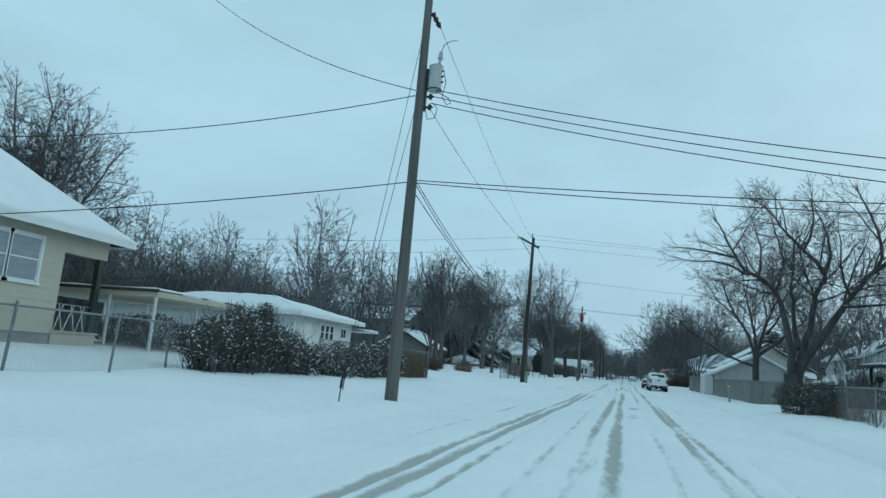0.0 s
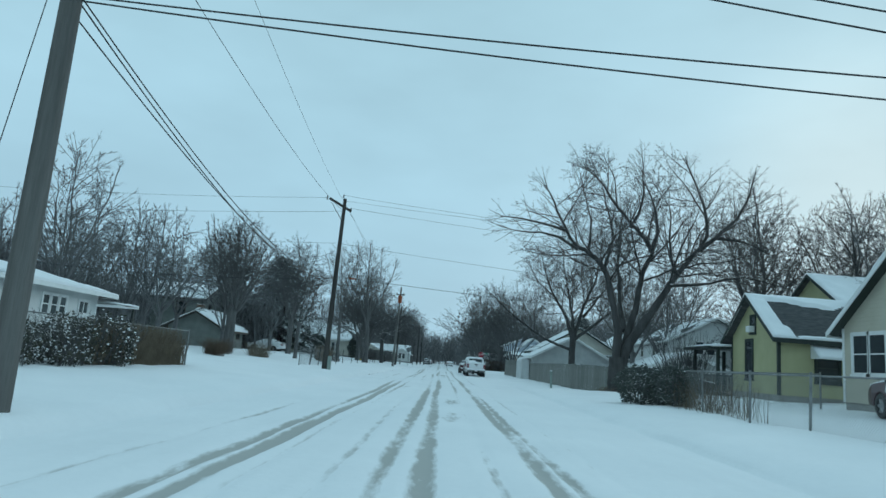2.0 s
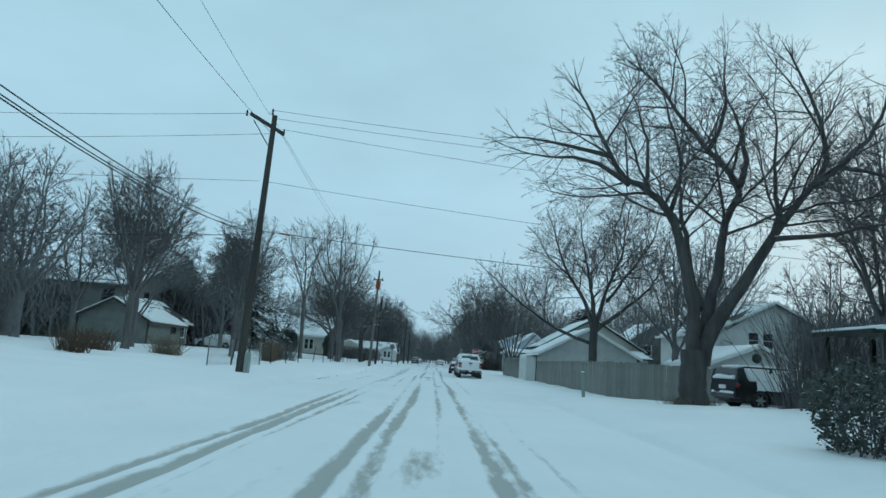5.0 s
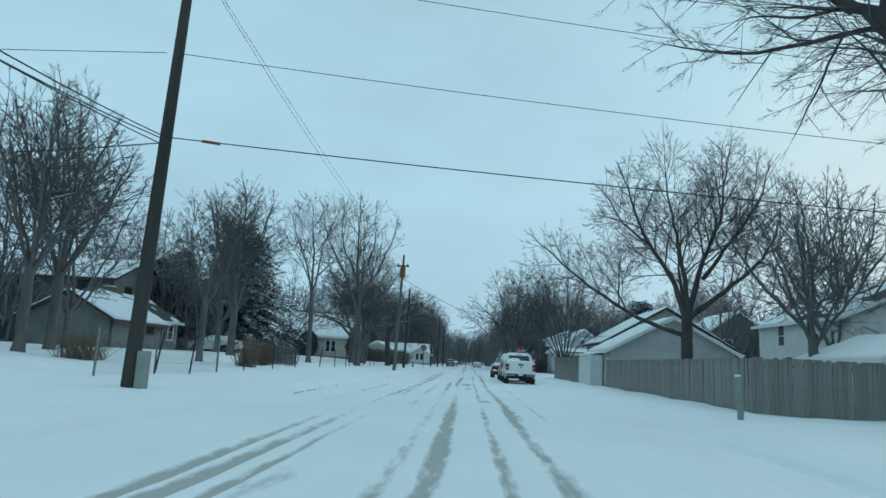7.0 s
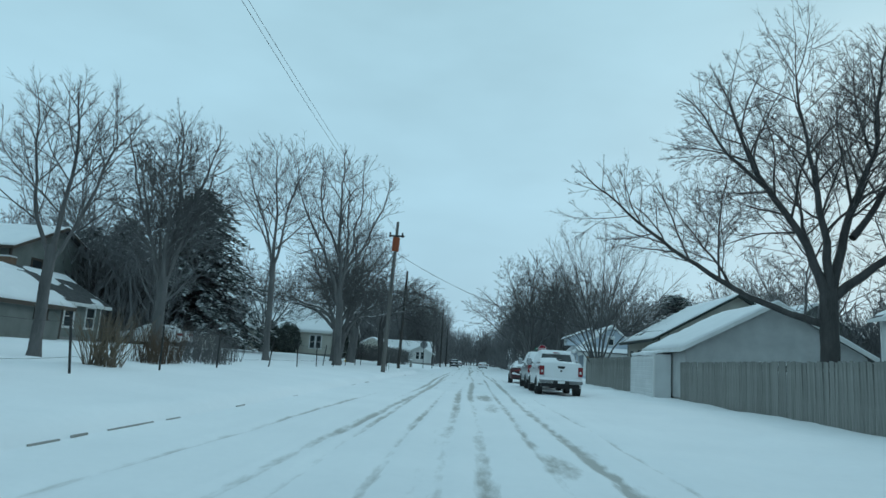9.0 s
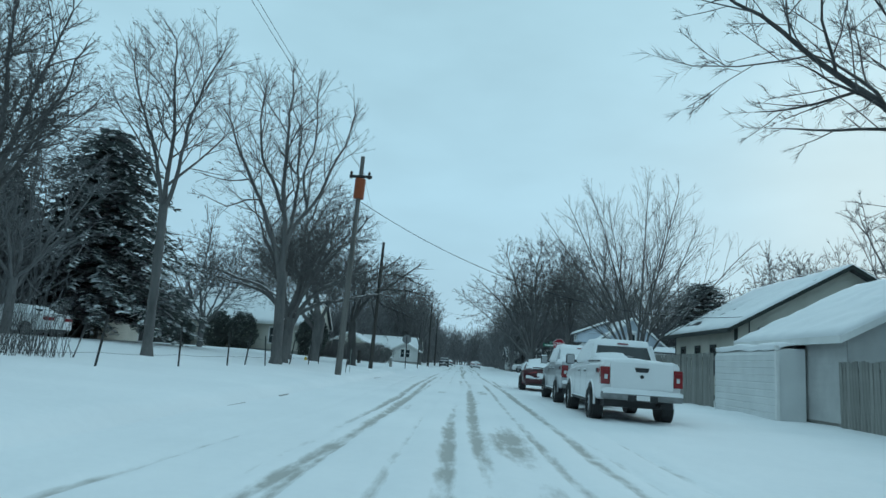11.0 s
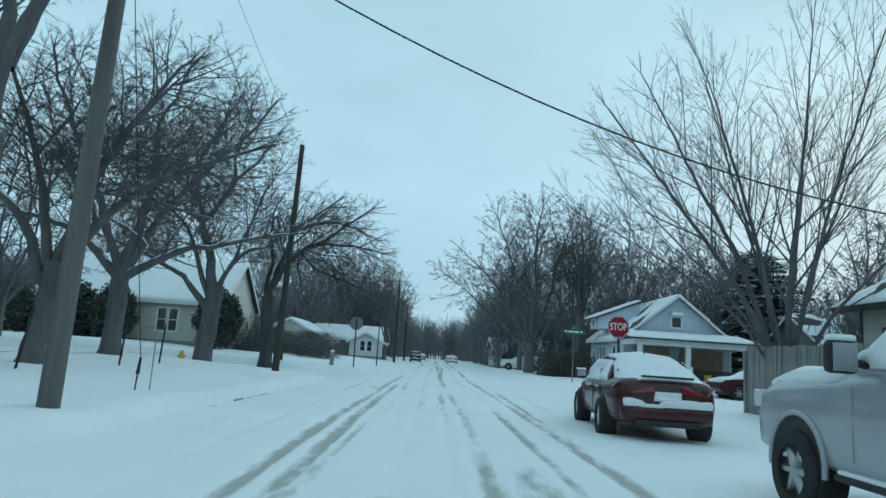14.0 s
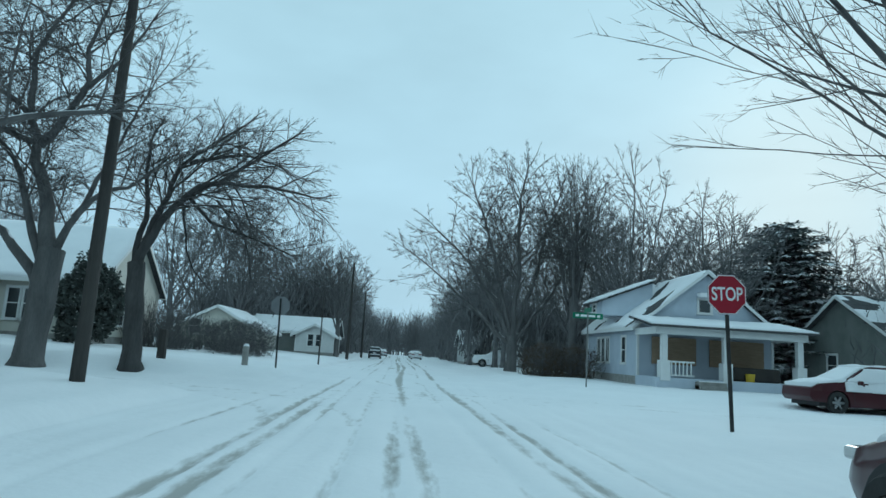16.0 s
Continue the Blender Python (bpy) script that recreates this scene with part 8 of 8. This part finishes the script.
def saloon(x, y, rz, paint, label, seed):
    """A low four-door saloon with a fast roofline; its tail at y=0, nose at y=4.85."""
    t = thing("car", pose(x, y, 0.0, 0, 0, rz), label, "car", "vehicles parked along the street")
    # sill, half-width, shoulder height, deck half-width, deck height
    hull = [(0.0, 0.52, 0.66, 0.90, 0.52, 0.97), (0.06, 0.40, 0.78, 0.93, 0.60, 1.03), (0.22, 0.32, 0.86, 0.95, 0.68, 1.06), (0.6, 0.26, 0.91, 0.95, 0.74, 1.05), (1.2, 0.24, 0.925, 0.94, 0.76, 1.0),
            (2.4, 0.24, 0.925, 0.92, 0.76, 0.98), (3.3, 0.24, 0.92, 0.90, 0.76, 0.97), (3.9, 0.26, 0.91, 0.84, 0.70, 0.91), (4.5, 0.30, 0.84, 0.72, 0.60, 0.78), (4.78, 0.38, 0.70, 0.60, 0.48, 0.66), (4.85, 0.45, 0.55, 0.54, 0.36, 0.58)]
    secs = []
    for k in range(41):
        yy = 4.85 * k / 40
        sill, w, sh, dw, dz = along(hull, yy)
        half = [(w * 0.86, sill), (w * 0.97, sill + 0.08), (w, sill + (sh - sill) * 0.45), (w * 0.985, sill + (sh - sill) * 0.72), (w * 0.95, sh), (dw + (w - dw) * 0.35, sh + (dz - sh) * 0.72), (dw * 0.75, dz), (dw * 0.3, dz + 0.012)]
        secs.append([(-u, yy, v) for u, v in half] + [(u, yy, v) for u, v in half[::-1]])
    part("body", loft(secs), paint, t, smooth=True)
    # glasshouse: half-width at its foot, half-width of the roof, roof height
    top = [(0.55, 0.74, 0.66, 1.06), (0.95, 0.77, 0.62, 1.20), (1.35, 0.78, 0.58, 1.35), (1.75, 0.79, 0.57, 1.43), (2.2, 0.80, 0.57, 1.46), (2.6, 0.80, 0.57, 1.43), (3.0, 0.79, 0.60, 1.30), (3.35, 0.78, 0.64, 1.13), (3.6, 0.76, 0.68, 0.97)]
    secs, crown = [], []
    for k in range(31):
        yy = 0.55 + 3.05 * k / 30
        b, r, z = along(top, yy)
        z = max(z, 0.99)
        half = [(b + 0.02, 0.9), (b, 0.98), (r + 0.06, z - 0.07), (r, z - 0.02), (r * 0.6, z + 0.012)]
        secs.append([(-u, yy, v) for u, v in half] + [(u, yy, v) for u, v in half[::-1]])
        crown.append((yy, b, r, z))
    part("cabin", loft(secs), M["glass"], t, smooth=True)
    for s in (-1, 1):
        # roof rail, pillars and window line in paint
        for name, pts, rad in (("roof_rail", [(s * (r + 0.035), yy, z - 0.045) for yy, b, r, z in crown if yy > 0.8], 0.036), ("centre_pillar", [(s * 0.80, 2.02, 0.97), (s * 0.64, 2.08, 1.40)], 0.035),
                               ("rear_pillar", [(s * 0.80, 1.0, 0.99), (s * 0.70, 1.18, 1.20), (s * 0.63, 1.45, 1.36)], 0.05), ("quarter_bar", [(s * 0.80, 1.42, 0.99), (s * 0.67, 1.40, 1.26)], 0.02)):
            tb = Tubes()
            tb.tube([Vector(q) for q in pts], [rad] * len(pts), 6)
            pyd(name, tb.v, tb.f, paint, t, smooth=True)
        part("tail_lamp", loft([[(s * u, v, z) for u, v, z in ((0.24, 0.0 + a, 0.84), (0.66, 0.03 + a, 0.80), (0.885, 0.34 + a, 0.88), (0.83, 0.16 + a, 0.955), (0.24, 0.01 + a, 0.945))] for a in (-0.03, 0.06)]), M["lamp_red"], t)
        part("head_lamp", B(s * 0.62 - 0.16, s * 0.62 + 0.12, 4.45, 4.70, 0.62, 0.72, bevel=0.03), M["lamp_clear"], t)
        mi = part("wing_mirror", B(s * 1.02 - 0.11, s * 1.02 + 0.11, 2.98, 3.09, 0.97, 1.12, bevel=0.035), M["paint_dark"], t)
        part("mirror_glass", B(s * 1.02 - 0.09, s * 1.02 + 0.09, 2.970, 2.978, 0.985, 1.105, bevel=0.003), M["rim"], mi)
        part("mirror_snow", B(s * 1.02 - 0.10, s * 1.02 + 0.10, 2.97, 3.08, 1.115, 1.16, bevel=0.02), M["snow"], mi)
        for yy in (1.22, 2.05, 3.15):
            part("door_seam", B(s * 0.925 - 0.005, s * 0.925 + 0.005, yy, yy + 0.009, 0.34, 0.88), M["black"], t)
        for yy in (1.38, 2.25):
            h = part("door_handle", B(s * 0.925 - 0.02, s * 0.925 + 0.02, yy, yy + 0.19, 0.80, 0.83, bevel=0.008), paint, t)
            part("handle_snow", B(s * 0.935 - 0.02, s * 0.935 + 0.02, yy, yy + 0.19, 0.831, 0.86, bevel=0.01), M["snow"], h)
        for yy in (1.05, 3.86):
            part("wheel_well", R((s * 0.70, yy, 0.335), (s * 0.935, yy, 0.335), 0.375, n=28), M["black"], t)
            wheel(t, s * 0.886, yy, 0.335, 0.22, s)
        sn = snow_patch((s * 0.90, 0.95, 0.985), (s * 0.88, 3.45, 0.95), (s * 0.68, 2.75, 1.36), (s * 0.66, 1.35, 1.34), 0.05, 26, 9, -0.42, seed + 5 + s, 1.5)
        part("side_snow", sn, M["snow"], t, "wet snow stuck to the side windows", smooth=True)
    part("bumper", B(-0.78, 0.78, -0.045, 0.4, 0.32, 0.64, bevel=0.11), paint, t, smooth=True)
    part("bumper_insert", B(-0.55, 0.55, -0.055, 0.05, 0.27, 0.37, bevel=0.02), M["black"], t)
    part("number_plate", B(-0.22, 0.22, -0.035, -0.022, 0.70, 0.85), M["sign_white"], t)
    part("plate_snow", snow_patch((-0.23, -0.04, 0.69), (0.23, -0.04, 0.69), (0.23, -0.036, 0.78), (-0.23, -0.036, 0.78), 0.02, 10, 4, -0.1, seed + 7, 4.0), M["snow"], t, smooth=True)
    part("boot_lip", B(-0.44, 0.44, -0.012, 0.08, 1.075, 1.115, bevel=0.014), M["black"], t)
    part("bumper_snow", snow_patch((-0.74, -0.06, 0.64), (0.74, -0.06, 0.64), (0.74, 0.04, 0.70), (-0.74, 0.04, 0.70), 0.06, 20, 4, -0.25, seed + 9, 1.5), M["snow"], t, smooth=True)
    part("aerial", R((0.0, 1.72, 1.50), (0.0, 1.60, 1.62), 0.012, 0.006, 6), M["black"], t)
    # one smooth blanket over boot, rear window, roof and windscreen
    line = [(0.10, 1.06, 0.62), (0.40, 1.10, 0.74), (0.75, 1.17, 0.76), (1.15, 1.33, 0.70), (1.6, 1.475, 0.64), (2.2, 1.515, 0.62), (2.65, 1.47, 0.63), (3.05, 1.33, 0.68), (3.4, 1.15, 0.74), (3.75, 1.03, 0.80), (4.3, 0.92, 0.76), (4.72, 0.74, 0.58)]
    secs = []
    for k in range(47):
        yy = 0.10 + 4.62 * k / 46
        z, w = along(line, yy)
        end = min(1.0, 0.25 + 3.0 * min(yy - 0.10, 4.72 - yy))
        up_ = [z + 0.05 * end * (0.6 + noise.noise(Vector((u * 2.2, yy * 1.6, seed)))) - 0.05 * abs(u) ** 3 for u in (-1, -0.6, 0, 0.6, 1)]
        secs.append([(-w, yy, z - 0.17)] + [(u * w * 0.98, yy, q - (0.055 if abs(u) == 1 else 0)) for u, q in zip((-1, -0.72, 0, 0.72, 1), up_)] + [(w, yy, z - 0.17)])
    part("snow_blanket", loft(secs), M["snow"], t, "thick smooth snow over roof, glass and boot", smooth=True)
    return t


saloon(3.42, 63.75, -4.0, M["paint_red"], "dark red saloon car thickly covered with snow", 21)
sedan(18.4, 86.6, 91, M["paint_red"], M["paint_red"], "red car half covered with snow on the side street", 31, van=True, name="sport_utility_vehicle", cat="car")
sedan(-3.6, 158.0, 0, M["paint_dark"], M["paint_dark"], "dark car parked far along the street", 41, van=True)
sedan(2.8, 176.0, 0, M["paint_white"], M["paint_white"], "white car parked far along the street", 51)
sedan(-3.4, 196.0, 0, M["paint_silver"], M["paint_silver"], "silver car far along the street", 52)
sedan(2.8, 198.0, 0, M["paint_white"], M["paint_white"], "white car far along the street", 53)
sedan(3.0, 215.0, 0, M["paint_silver"], M["paint_silver"], "silver car far along the street", 54)
sedan(11.6, 127.5, 80, M["paint_white"], M["paint_white"], "white van parked beside a grey house", 61, van=True, name="van", cat="van")
sedan(12.3, 20.3, -80, M["paint_dark"], M["paint_dark"], "dark van parked behind a great tree", 71, van=True, name="van", cat="van")
sedan(13.3, -4.4, -10, M["paint_red"], M["paint_dark"], "dark red vehicle with snow behind a chain-link fence", 81, van=True, name="car")
sedan(-19.5, 63.5, 80, M["paint_white"], M["paint_white"], "white car under a mound of snow in a yard", 91)
